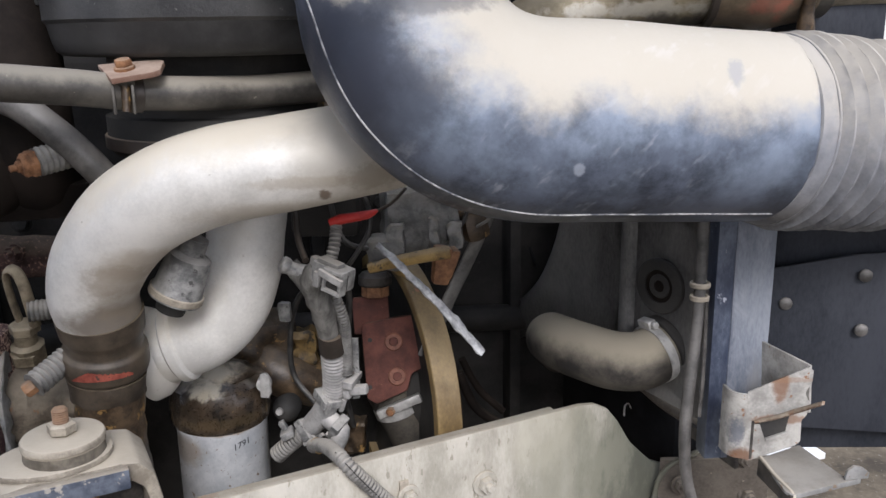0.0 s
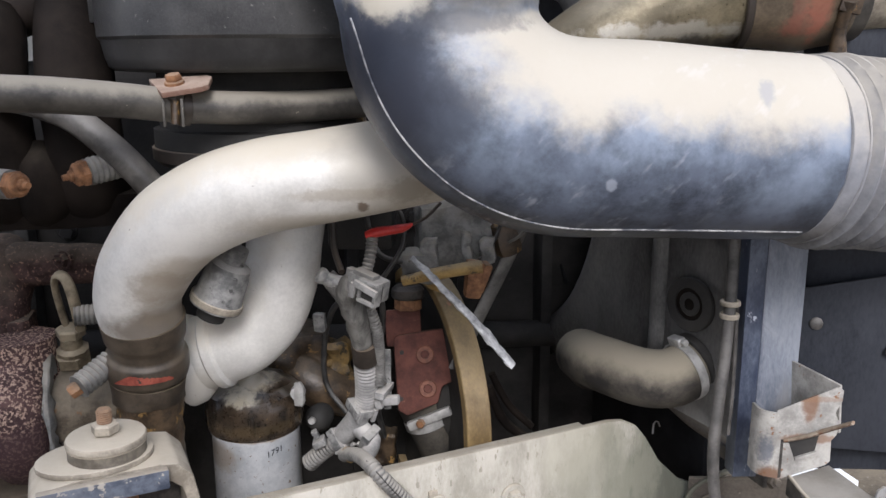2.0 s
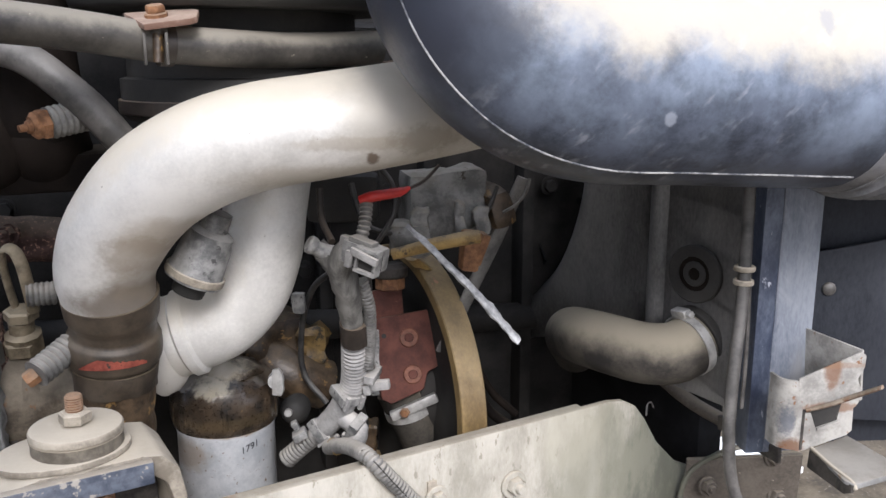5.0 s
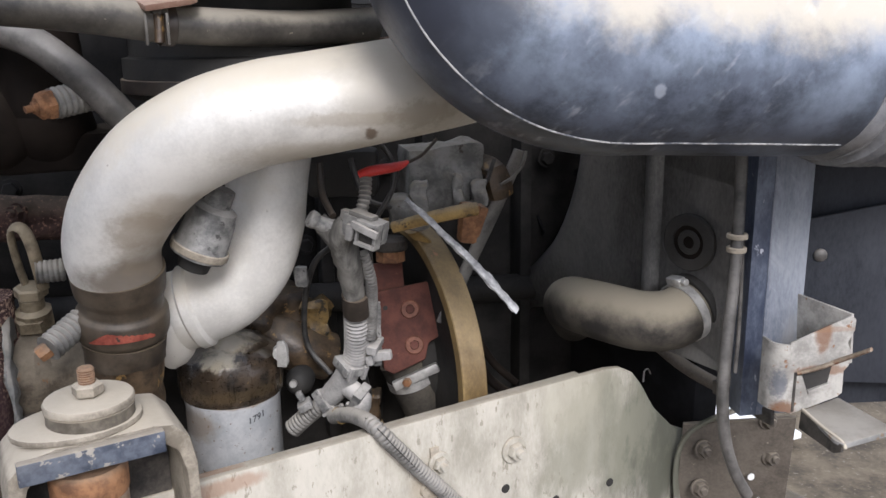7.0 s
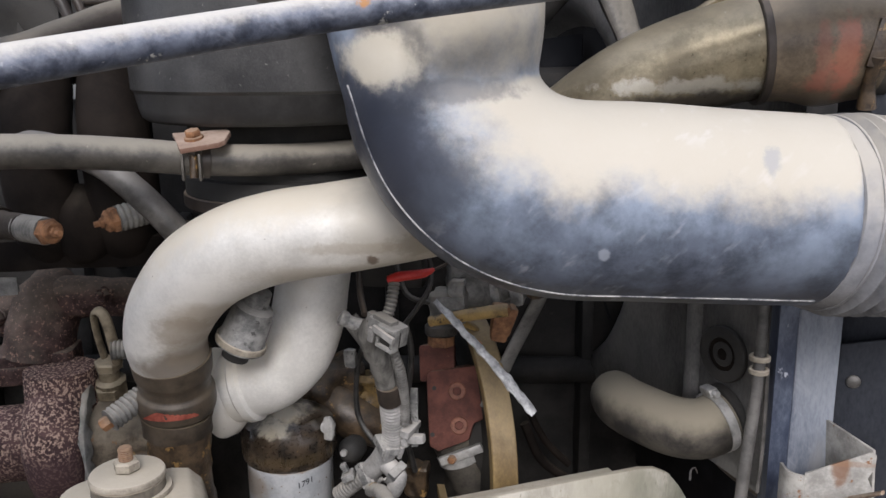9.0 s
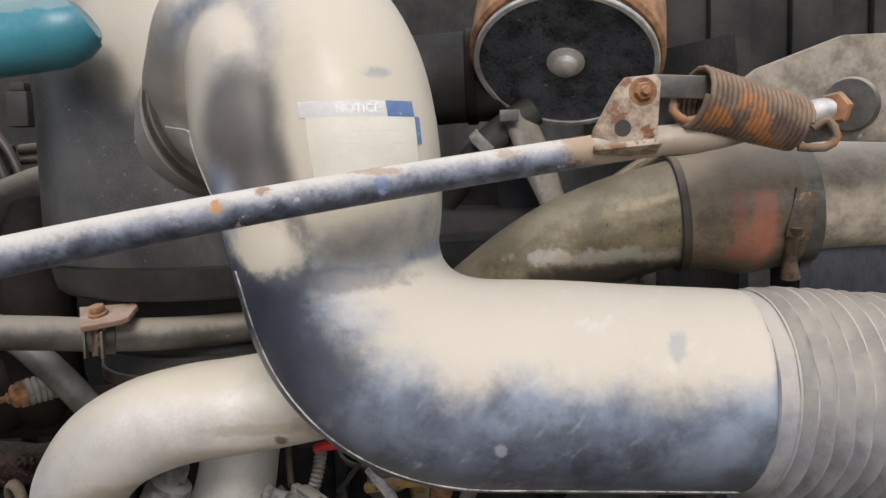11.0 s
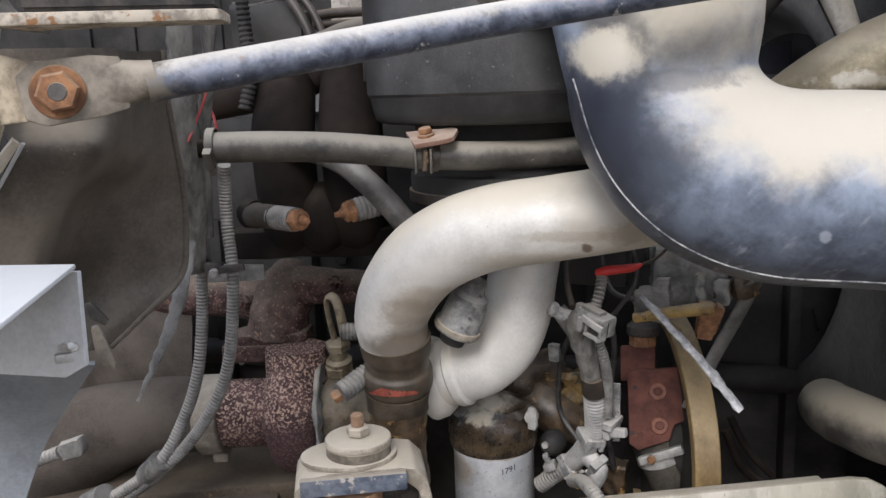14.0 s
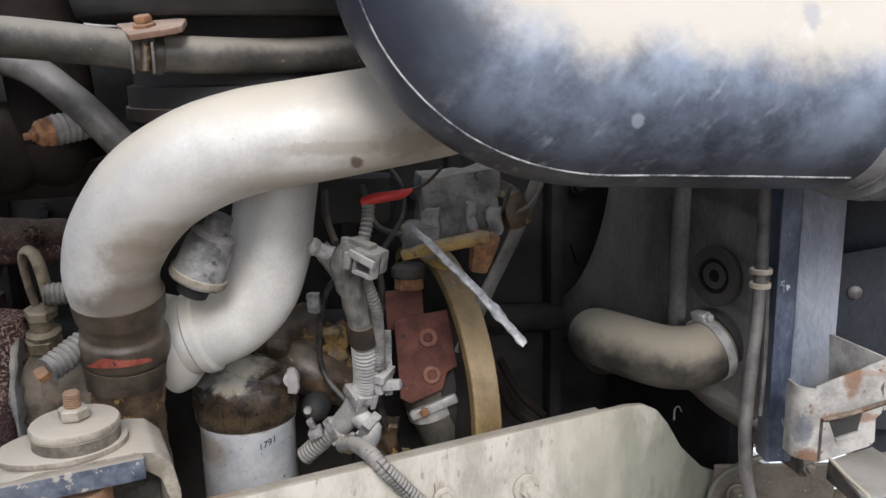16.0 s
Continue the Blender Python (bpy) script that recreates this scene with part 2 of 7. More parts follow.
AMBER = grimy("amber_rust", (0.12, 0.055, 0.024), (0.30, 0.145, 0.068), 0.85, 0.1, 90, 0.6)
OCHRE = grimy("oily_ochre_paint", (0.055, 0.036, 0.016), (0.25, 0.16, 0.055), 0.5, 0, 34, 0.5, spot=(0.03, 0.024, 0.016), spot_scale=45, spot_at=0.55)
MANIFOLD = grimy("dark_rusted_manifold", (0.026, 0.0155, 0.0145), (0.082, 0.050, 0.043), 0.9, 0, 60, 1.0, spot=(0.22, 0.13, 0.095), spot_scale=240, spot_at=0.585, dust=0.2, gloss=0.2)
MOUNT = grimy("dusty_tan_casting", (0.155, 0.132, 0.100), (0.36, 0.318, 0.25), 0.8, 0, 30, 0.4, dust=0.8, dust_low=0.2, dust_high=0.9, dust_color=(0.49, 0.435, 0.345), spot=(0.18, 0.16, 0.14), spot_scale=70, spot_at=0.7)
BLUECHIP = grimy("chipped_navy_paint", (0.022, 0.030, 0.050), (0.110, 0.125, 0.155), 0.55, 0, 50, 0.35, spot=(0.33, 0.30, 0.255), spot_scale=70, spot_at=0.59, dust=0.7, dust_low=0.2, dust_high=0.9, haze=0.6, haze_low=-0.4, haze_high=0.5, haze_color=(0.16, 0.165, 0.175), mottle=0.8)
SOOTPIPE = grimy("sooty_exhaust_steel", (0.022, 0.017, 0.014), (0.072, 0.060, 0.049), 0.8, 0.1, 9, 0.4, dust=0.3, dust_low=0.3, dust_high=1.1, dust_color=(0.13, 0.11, 0.088), gloss=0.25)
# Darker copy of the pale grey paint, with the skirt's shade in its colour
SKIRT = grimy("shaded_grey_paint", (0.125, 0.135, 0.145), (0.235, 0.25, 0.265), 0.55, 0, 9, 0.15)
RAIL = grimy("weathered_rail_paint", (0.255, 0.238, 0.190), (0.47, 0.44, 0.375), 0.75, 0, 24, 0.4, spot=(0.26, 0.24, 0.19), spot_scale=120, spot_at=0.605, stretch=(1, 1, 0.4), dust=0.4, spread=(0.28, 0.68),
             blots=(((-0.200, -0.019, 0.925), (0.045, 0.05, 0.009), (0.27, 0.15, 0.09), 0.6, 1.6), ((0.350, 0.282, 0.815), (0.10, 0.11, 0.13), (0.082, 0.084, 0.060), 0.92, 1.6), ((0.267, 0.235, 0.837), (0.10, 0.10, 0.08), (0.21, 0.205, 0.155), 0.7, 3.0), ((0.016, 0.099, 0.826), (0.02, 0.03, 0.06), (0.24, 0.19, 0.12), 0.5, 1.0), ((0.205, 0.202, 0.906), (0.05, 0.05, 0.05), (0.34, 0.32, 0.25), 0.6, 1.2)))
FILTER = grimy("white_filter_enamel", (0.40, 0.42, 0.435), (0.57, 0.58, 0.585), 0.4, 0.1, 30, 0.1, spot=(0.18, 0.125, 0.08), spot_scale=150, spot_at=0.63,
               blots=(((-0.268, 0.200, 0.895), (0.03, 0.05, 0.02), (0.25, 0.18, 0.11), 0.6, 1.2), ((-0.204, 0.180, 0.926), (0.05, 0.05, 0.006), (0.30, 0.19, 0.08), 0.7, 1.2)))
OILY = grimy("oil_soaked_head", (0.010, 0.008, 0.006), (0.055, 0.038, 0.024), 0.3, 0.0, 40, 0.6, spot=(0.17, 0.115, 0.05), spot_scale=55, spot_at=0.66, dust=0.2, dust_low=0.8, dust_high=1.0, dust_color=(0.30, 0.26, 0.20), blots=(((-0.227, 0.200, 0.997), (0.030, 0.05, 0.008), (0.36, 0.31, 0.23), 0.85, 2.5), ((-0.211, 0.180, 0.938), (0.07, 0.06, 0.007), (0.15, 0.105, 0.05), 0.2, 3.0), ((-0.235, 0.170, 0.985), (0.022, 0.04, 0.010), (0.38, 0.34, 0.26), 0.7, 3.4)))
REDIRON = grimy("red_oxide_iron", (0.062, 0.022, 0.016), (0.135, 0.050, 0.036), 0.8, 0, 30, 0.8, fine=300, spot=(0.26, 0.13, 0.09), spot_scale=120, spot_at=0.69, dust=0.6, dust_low=0.75, dust_high=1.1, dust_color=(0.24, 0.165, 0.12), gloss=0.35)
YELLOW = grimy("engine_yellow_paint", (0.15, 0.092, 0.032), (0.42, 0.28, 0.10), 0.6, 0, 26, 0.25, spot=(0.07, 0.050, 0.03), spot_scale=42, spot_at=0.57, dust=0.3)
OCHRERIM = grimy("worn_ochre_rim", (0.125, 0.082, 0.034), (0.29, 0.20, 0.082), 0.55, 0, 16, 0.2, spot=(0.40, 0.17, 0.09), spot_scale=34, spot_at=0.68, stretch=(1, 1, 0.6), dust=0.2)
CONDUIT = grimy("grey_split_conduit", (0.085, 0.082, 0.076), (0.20, 0.193, 0.178), 0.6, 0, 40, 0.2, dust=0.7, dust_low=0.1, dust_high=0.9, dust_color=(0.35, 0.325, 0.28), gloss=0.4)
PALECOND = grimy("pale_dusty_conduit", (0.15, 0.147, 0.14), (0.30, 0.29, 0.275), 0.7, 0, 40, 0.2, dust=0.7, dust_low=0.1, dust_high=0.8, dust_color=(0.54, 0.51, 0.46))
PLUGGREY = grimy("grey_connector_plastic", (0.085, 0.085, 0.083), (0.27, 0.265, 0.25), 0.5, 0, 60, 0.3, spot=(0.06, 0.058, 0.055), spot_scale=110, spot_at=0.60, dust=0.5, dust_low=0.2, dust_color=(0.46, 0.44, 0.40))
ALU = grimy("cast_aluminium", (0.12, 0.12, 0.115), (0.30, 0.295, 0.28), 0.65, 0.3, 40, 0.6, spot=(0.06, 0.05, 0.04), spot_scale=60, spot_at=0.64, dust=0.4)
NAVYEDGE = grimy("chipped_navy_edge", (0.022, 0.029, 0.052), (0.115, 0.135, 0.175), 0.45, 0, 22, 0.2, spot=(0.40, 0.42, 0.46), spot_scale=70, spot_at=0.64, stretch=(1, 1, 0.5))
DIRTCAST = grimy("dirt_caked_casting", (0.055, 0.042, 0.028), (0.21, 0.172, 0.125), 0.85, 0, 30, 0.8, spot=(0.20, 0.10, 0.045), spot_scale=40, spot_at=0.62, dust=0.4, dust_color=(0.30, 0.26, 0.20))
CANRIM = grimy("scuffed_black_rim", (0.016, 0.0155, 0.015), (0.036, 0.035, 0.034), 0.5, 0, 20, 0.3, spot=(0.17, 0.155, 0.125), spot_scale=120, spot_at=0.70, gloss=0.4)
# Pale tone holds the highlight that runs along the mould seam
SEAM = grimy("highlit_mould_seam", (0.05, 0.055, 0.068), (0.36, 0.355, 0.345), 0.5, 0, 38, 0.1, spread=(0.40, 0.60))
CLIPPLATE = grimy("rust_tan_plate", (0.15, 0.082, 0.056), (0.36, 0.262, 0.205), 0.75, 0, 44, 0.5, spot=(0.15, 0.065, 0.035), spot_scale=60, spot_at=0.60, dust=0.45, dust_low=0.6, dust_high=1.0, dust_color=(0.42, 0.335, 0.26))
PADRUBBER = grimy("dust_filled_rubber_pad", (0.075, 0.064, 0.048), (0.19, 0.165, 0.128), 0.8, 0, 40, 0.4, dust=0.5)
PALEWALL = grimy("pale_flaking_wall", (0.14, 0.125, 0.105), (0.32, 0.295, 0.255), 0.85, 0, 28, 0.5, spot=(0.10, 0.085, 0.065), spot_scale=70, spot_at=0.58)
ZINC = grimy("zinc_steel", (0.34, 0.33, 0.31), (0.56, 0.55, 0.52), 0.5, 0.5, 60, 0.2, spot=(0.2, 0.13, 0.08), spot_scale=90, spot_at=0.72)
BRASS = grimy("tarnished_brass", (0.095, 0.074, 0.046), (0.27, 0.222, 0.15), 0.6, 0.35, 60, 0.3, dust=0.45, dust_low=-0.1, dust_high=0.8, dust_color=(0.42, 0.36, 0.26))
SHROUD = grimy("black_shroud_plastic", (0.036, 0.035, 0.034), (0.22, 0.21, 0.195), 0.42, 0, 6, 0.15, dust=0.3, dust_low=0.1, dust_high=1.0, dust_color=(0.18, 0.16, 0.13), stretch=(1, 1, 0.45), spread=(0.3, 0.7), gloss=0.4)
POST = grimy("scuffed_blue_grey_post", (0.070, 0.084, 0.118), (0.245, 0.262, 0.290), 0.45, 0, 12, 0.15, stretch=(1.2, 1.2, 0.35), spread=(0.32, 0.68), scuffs=0.12, spot=(0.24, 0.20, 0.15), spot_scale=45, spot_at=0.70, blots=(((0.418, 0.140, 1.115), (0.015, 0.04, 0.16), (0.022, 0.030, 0.058), 0.92, 1.6), ((0.463, 0.140, 1.001), (0.014, 0.03, 0.05), (0.20, 0.20, 0.20), 0.7, 1.6)))
# Blots are rust, but the bluish one paints shade on the side flange
LATCHP = grimy("chalky_latch_paint", (0.21, 0.20, 0.18), (0.42, 0.40, 0.36), 0.6, 0, 34, 0.25, spot=(0.19, 0.09, 0.04), spot_scale=60, spot_at=0.63, blots=(((0.466, 0.050, 1.048), (0.009, 0.03, 0.024), (0.15, 0.068, 0.03), 0.85, 1.2), ((0.472, 0.050, 1.002), (0.030, 0.03, 0.006), (0.19, 0.09, 0.04), 0.7, 2.2), ((0.428, 0.055, 0.957), (0.012, 0.03, 0.009), (0.16, 0.075, 0.035), 0.85, 1.6), ((0.4215, 0.060, 0.985), (0.008, 0.02, 0.020), (0.075, 0.085, 0.11), 0.75, 1.4), ((0.460, 0.050, 1.050), (0.05, 0.02, 0.003), (0.22, 0.11, 0.05), 0.4, 2.0)))
PANEL = grimy("dark_blue_grey_panel", (0.012, 0.0135, 0.018), (0.040, 0.043, 0.051), 0.45, 0, 6, 0.15, stretch=(1, 1, 0.4), spot=(0.12, 0.115, 0.10), spot_scale=40, spot_at=0.71, gloss=0.18)
ELBOW = grimy("dusty_coolant_hose", (0.022, 0.020, 0.018), (0.070, 0.062, 0.050), 0.7, 0, 26, 0.2, dust=0.85, dust_low=-0.1, dust_high=0.75, dust_color=(0.275, 0.242, 0.182), gloss=0.25)
LINER = grimy("brown_black_liner", (0.050, 0.041, 0.033), (0.140, 0.119, 0.095), 0.6, 0, 8, 0.5, spot=(0.30, 0.26, 0.20), spot_scale=150, spot_at=0.69, dust=0.6, dust_low=0.1, dust_high=0.9, dust_color=(0.25, 0.215, 0.165), gloss=0.35)
TANPAINT = grimy("dust_caked_paint", (0.21, 0.170, 0.118), (0.40, 0.335, 0.24), 0.85, 0, 110, 1.0, fine=240, dust=0.5, dust_color=(0.42, 0.355, 0.26), spread=(0.36, 0.62))
CREAMPAINT = grimy("cream_dusted_paint", (0.42, 0.38, 0.30), (0.60, 0.55, 0.46), 0.7, 0, 30, 0.3)
TRAY = grimy("brown_dusted_steel", (0.040, 0.030, 0.021), (0.135, 0.106, 0.077), 0.8, 0, 9, 0.4, spot=(0.15, 0.09, 0.05), spot_scale=26, spot_at=0.66, dust=0.3, dust_color=(0.17, 0.14, 0.105), gloss=0.25)
SHELFP = grimy("chipped_shelf_paint", (0.22, 0.19, 0.15), (0.48, 0.42, 0.33), 0.7, 0, 70, 0.5, spot=(0.26, 0.13, 0.055), spot_scale=90, spot_at=0.57, dust=0.5, dust_low=0.4, dust_color=(0.50, 0.43, 0.34), spread=(0.40, 0.58))
REDEDGE = grimy("rubbed_red_iron", (0.10, 0.036, 0.022), (0.22, 0.088, 0.052), 0.7, 0, 60, 0.4)
WHITEBR = grimy("pale_grey_paint", (0.36, 0.365, 0.36), (0.54, 0.545, 0.54), 0.5, 0, 9, 0.1, spot=(0.30, 0.28, 0.24), spot_scale=60, spot_at=0.68, dust=0.8, dust_low=0.4, dust_high=0.9, dust_color=(0.46, 0.47, 0.47))
STOP = grimy("dusty_rubber_block", (0.175, 0.140, 0.095), (0.34, 0.28, 0.195), 0.75, 0, 26, 0.9, fine=340, spot=(0.33, 0.28, 0.21), spot_scale=210, spot_at=0.70,
             blots=(((-0.222, -0.520, 1.560), (0.034, 0.05, 0.024), (0.075, 0.062, 0.055), 0.7, 1.2), ((-0.226, -0.520, 1.560), (0.028, 0.045, 0.020), (0.40, 0.325, 0.22), 0.75, 1.0), ((-0.239, -0.520, 1.592), (0.020, 0.04, 0.030), (0.155, 0.165, 0.215), 0.92, 1.0), ((-0.213, -0.520, 1.591), (0.020, 0.04, 0.029), (0.175, 0.185, 0.235), 0.92, 1.0), ((-0.226, -0.520, 1.566), (0.026, 0.036, 0.0155), (0.76, 0.76, 0.77), 0.98, 1.5)))
STOPDARK = grimy("scuffed_black_skirt", (0.020, 0.019, 0.018), (0.085, 0.075, 0.065), 0.6, 0, 30, 0.3, spot=(0.3, 0.26, 0.2), spot_scale=50, spot_at=0.68, gloss=0.22)


TEAL = grimy("teal_paint", (0.018, 0.13, 0.17), (0.04, 0.20, 0.25), 0.4, 0, 12, 0.05, dust=0.25, dust_low=0.6)
BLACK = grimy("engine_black", (0.018, 0.0175, 0.0165), (0.042, 0.039, 0.035), 0.7, 0, 12, 0.5, gloss=0.3)
# Darker copy of the engine black: the fan opening's shade as colour
VOIDBLACK = grimy("shade_black_metal", (0.006, 0.006, 0.0066), (0.017, 0.017, 0.0185), 0.8, 0, 12, 0.3, gloss=0.12)
BOOT = grimy("silicone_boot", (0.060, 0.045, 0.029), (0.165, 0.125, 0.082), 0.42, 0, 22, 0.3, dust=0.5, dust_color=(0.30, 0.245, 0.17),
             blots=(((0.396, -0.010, 1.480), (0.007, 0.05, 0.030), (0.30, 0.10, 0.07), 0.35, 3.2), ((0.417, -0.010, 1.482), (0.011, 0.05, 0.036), (0.36, 0.105, 0.065), 0.5, 2.6), ((0.407, -0.010, 1.461), (0.020, 0.05, 0.012), (0.30, 0.10, 0.07), 0.35, 3.0)))

STRIPE = grimy("faded_red_stripe", (0.22, 0.045, 0.03), (0.46, 0.12, 0.075), 0.7, 0, 60, 0.1, spot=(0.07, 0.05, 0.04), spot_scale=90, spot_at=0.58)
REDP = grimy("red_plastic", (0.40, 0.018, 0.015), (0.60, 0.04, 0.03), 0.4, 0, 30, 0.1)
# Blots paint a bright streak of light and dust, and the underside's shade
HOTPIPE = grimy("tan_dusted_steel_pipe", (0.135, 0.112, 0.070), (0.29, 0.245, 0.160), 0.33, 0.5, 24, 0.4, dust=0.38, dust_low=0.2, dust_high=0.9, dust_color=(0.42, 0.375, 0.295), spot=(0.46, 0.42, 0.34), spot_scale=150, spot_at=0.69,
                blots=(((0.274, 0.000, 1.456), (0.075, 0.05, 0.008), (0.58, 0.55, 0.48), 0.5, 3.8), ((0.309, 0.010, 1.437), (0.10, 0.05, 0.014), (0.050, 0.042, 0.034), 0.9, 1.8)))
TUBEDUST = grimy("dust_topped_tube", (0.013, 0.0095, 0.0078), (0.034, 0.0255, 0.021), 0.7, 0, 12, 0.2, gloss=0.25, dust=0.85, dust_low=0.30, dust_high=0.85, dust_color=(0.21, 0.187, 0.152), grit=0.2)
RUNNER = grimy("sooty_runner_tube", (0.006, 0.0045, 0.0038), (0.017, 0.013, 0.0105), 0.8, 0, 14, 0.25, gloss=0.1, dust=0.15, dust_low=0.35, dust_high=0.95, dust_color=(0.12, 0.10, 0.08))
FRAY = grimy("frayed_grey_sleeve", (0.22, 0.22, 0.22), (0.56, 0.56, 0.55), 0.9, 0, 70, 0.7, stretch=(1, 1, 1))
LABEL = grimy("cream_label", (0.79, 0.765, 0.66), (0.86, 0.84, 0.75), 0.6, 0, 22, 0.05)
BLUELAB = grimy("blue_label_ink", (0.055, 0.13, 0.34), (0.20, 0.31, 0.52), 0.5, 0, 30, 0.05, spot=(0.6, 0.63, 0.68), spot_scale=120, spot_at=0.63)
FAINT = grimy("washed_out_print", (0.765, 0.745, 0.68), (0.835, 0.82, 0.765), 0.6, 0, 60, 0.05)
PALELAB = grimy("faded_label_ink", (0.68, 0.685, 0.675), (0.79, 0.785, 0.755), 0.5, 0, 40, 0.05)
INK = grimy("black_ink", (0.03, 0.03, 0.035), (0.06, 0.06, 0.06), 0.6, 0, 40, 0.0)
SOIL = grimy("brown_soil", (0.040, 0.030, 0.018), (0.145, 0.115, 0.075), 0.95, 0, 5, 0.9, fine=60, spot=(0.17, 0.15, 0.12), spot_scale=60, spot_at=0.62)
# Near black: the open hood's shade over the bay is put into this colour
WALLGREY = grimy("shade_dark_grey", (0.011, 0.0106, 0.0102), (0.031, 0.029, 0.027), 0.7, 0, 14, 0.2, spot=(0.03, 0.028, 0.026), spot_scale=30, spot_at=0.70, gloss=0.2)
DISC = grimy("black_pulley_face", (0.016, 0.018, 0.024), (0.085, 0.094, 0.115), 0.30, 0.1, 40, 0.2, spot=(0.42, 0.43, 0.45), spot_scale=130, spot_at=0.675)
BRIGHT = grimy("pale_concrete", (0.62, 0.62, 0.60), (0.80, 0.80, 0.78), 0.8, 0, 6, 0.2)
DRAINTUBE = grimy("worn_grey_tube", (0.038, 0.036, 0.033), (0.105, 0.098, 0.09), 0.45, 0, 40, 0.15, dust=0.4, dust_low=0.0, dust_high=0.8, dust_color=(0.30, 0.28, 0.25), gloss=0.5)
STEPGREY = grimy("dull_step_paint", (0.14, 0.138, 0.13), (0.26, 0.255, 0.24), 0.6, 0, 24, 0.25, spot=(0.16, 0.11, 0.07), spot_scale=70, spot_at=0.64, dust=0.3)
WIRE = grimy("dusty_black_wire", (0.012, 0.012, 0.012), (0.05, 0.047, 0.043), 0.5, 0, 60, 0.2, dust=0.4, dust_low=0.3, dust_color=(0.25, 0.23, 0.20))
BROWNCAST = grimy("oil_browned_casting", (0.016, 0.010, 0.006), (0.085, 0.056, 0.031), 0.42, 0, 46, 0.9, spot=(0.24, 0.145, 0.05), spot_scale=52, spot_at=0.59, dust=0.08)
TAPE = grimy("grey_cloth_tape", (0.065, 0.062, 0.057), (0.19, 0.182, 0.165), 0.85, 0, 50, 0.5, stretch=(1, 1, 0.3), gloss=0.2)
WIRERED = grimy("red_wire", (0.30, 0.04, 0.04), (0.42, 0.08, 0.07), 0.5, 0, 30, 0.1)


# ---- builders ----
TURN = 28.6          # the truck's own axis against x, in degrees
U = Vector((0.878, 0.479, 0.0))
N = Vector((0.479, -0.878, 0.0))
UP = Vector((0, 0, 1))


def thing(name, at, label, category, group="", kind=""):
    ob = new(name)
    ob.location = at
    ob.empty_display_size = 0.02
    return tagged(ob, label, category, group, kind)


def part(name, bm, material, parent=None, label="", sharp=38):
    me = bpy.data.meshes.new(name)
    bmesh.ops.recalc_face_normals(bm, faces=bm.faces)
    bm.to_mesh(me)
    bm.free()
    me.materials.append(material)
    me.polygons.foreach_set("use_smooth", [True] * len(me.polygons))
    me.set_sharp_from_angle(angle=radians(sharp))
    ob = new(name, me)
    if parent:
        ob.parent = parent
        if parent.type == "EMPTY":
            ob.matrix_parent_inverse = Matrix.Translation(parent.location).inverted()
    if label:
        ob["label"] = label
    return ob


def whole(name, bm, material, label, category, kind="", group="", sharp=38):
    """A thing that is one mesh."""
    return tagged(part(name, bm, material, None, "", sharp), label, category, group, kind)


def join(*bms):
    out = bms[0]
    for b in bms[1:]:
        me = bpy.data.meshes.new("join")
        b.to_mesh(me)
        b.free()
        out.from_mesh(me)
        bpy.data.meshes.remove(me)
    return out


def spline(pts, radii, step):
    """Points and radii along a smooth curve through pts, about step apart."""
    p = [Vector(q) for q in pts]
    r = list(radii) if isinstance(radii, (list, tuple)) else [radii] * len(p)
    if len(p) == 2:
        k = max(1, round((p[1] - p[0]).length / step))
        return [p[0].lerp(p[1], i / k) for i in range(k + 1)], [r[0] + (r[1] - r[0]) * i / k for i in range(k + 1)]
    a = [2 * p[0] - p[1]] + p + [2 * p[-1] - p[-2]]
    out, rad = [], []
    for i in range(1, len(a) - 2):
        k = max(2, round((a[i + 1] - a[i]).length / step))
        for j in range(k):
            t = j / k
            out.append(0.5 * (2 * a[i] + (a[i + 1] - a[i - 1]) * t + (2 * a[i - 1] - 5 * a[i] + 4 * a[i + 1] - a[i + 2]) * t ** 2
                              + (3 * a[i] - a[i - 1] - 3 * a[i + 1] + a[i + 2]) * t ** 3))
            s = t * t * (3 - 2 * t)
            rad.append(r[i - 1] * (1 - s) + r[i] * s)
    return out + [p[-1]], rad + [r[-1]]


def rings(line, rad, seg=24, flat=1.0, ends=True):
    """A tube along a line of points; flat squeezes it along its second axis."""
    bm = bmesh.new()
    tang = [(line[min(i + 1, len(line) - 1)] - line[max(i - 1, 0)]).normalized() for i in range(len(line))]
    side = tang[0].orthogonal() if abs(tang[0].z) > 0.9 else tang[0].cross(UP)
    side.normalize()
    loops = []
    for c, t, r in zip(line, tang, rad):
        side = (side - t * side.dot(t)).normalized()
        up = t.cross(side)
        loops.append([bm.verts.new(c + side * (math.cos(a) * r) + up * (math.sin(a) * r * flat))
                      for a in (2 * math.pi * k / seg for k in range(seg))])
    for a, b in zip(loops, loops[1:]):
        for k in range(seg):
            bm.faces.new((a[k], a[(k + 1) % seg], b[(k + 1) % seg], b[k]))
    if ends:
        bm.faces.new(loops[0][::-1])
        bm.faces.new(loops[-1])
    return bm


def tube(pts, r, seg=24, step=0.008, flat=1.0):
    return rings(*spline(pts, r, step), seg, flat)


def ribbed(pts, r, pitch, depth, seg=20, round_ribs=True):
    """A corrugated tube."""
    line, rad = spline(pts, r, pitch / 6)
    out, run = [], 0.0
    for i, q in enumerate(rad):
        if i:
            run += (line[i] - line[i - 1]).length
        w = 0.5 + 0.5 * math.cos(2 * math.pi * run / pitch)
        w = w ** 0.6 if round_ribs else abs(2 * ((run / pitch) % 1.0) - 1)
        out.append(q - depth + depth * w)
    return rings(line, out, seg)


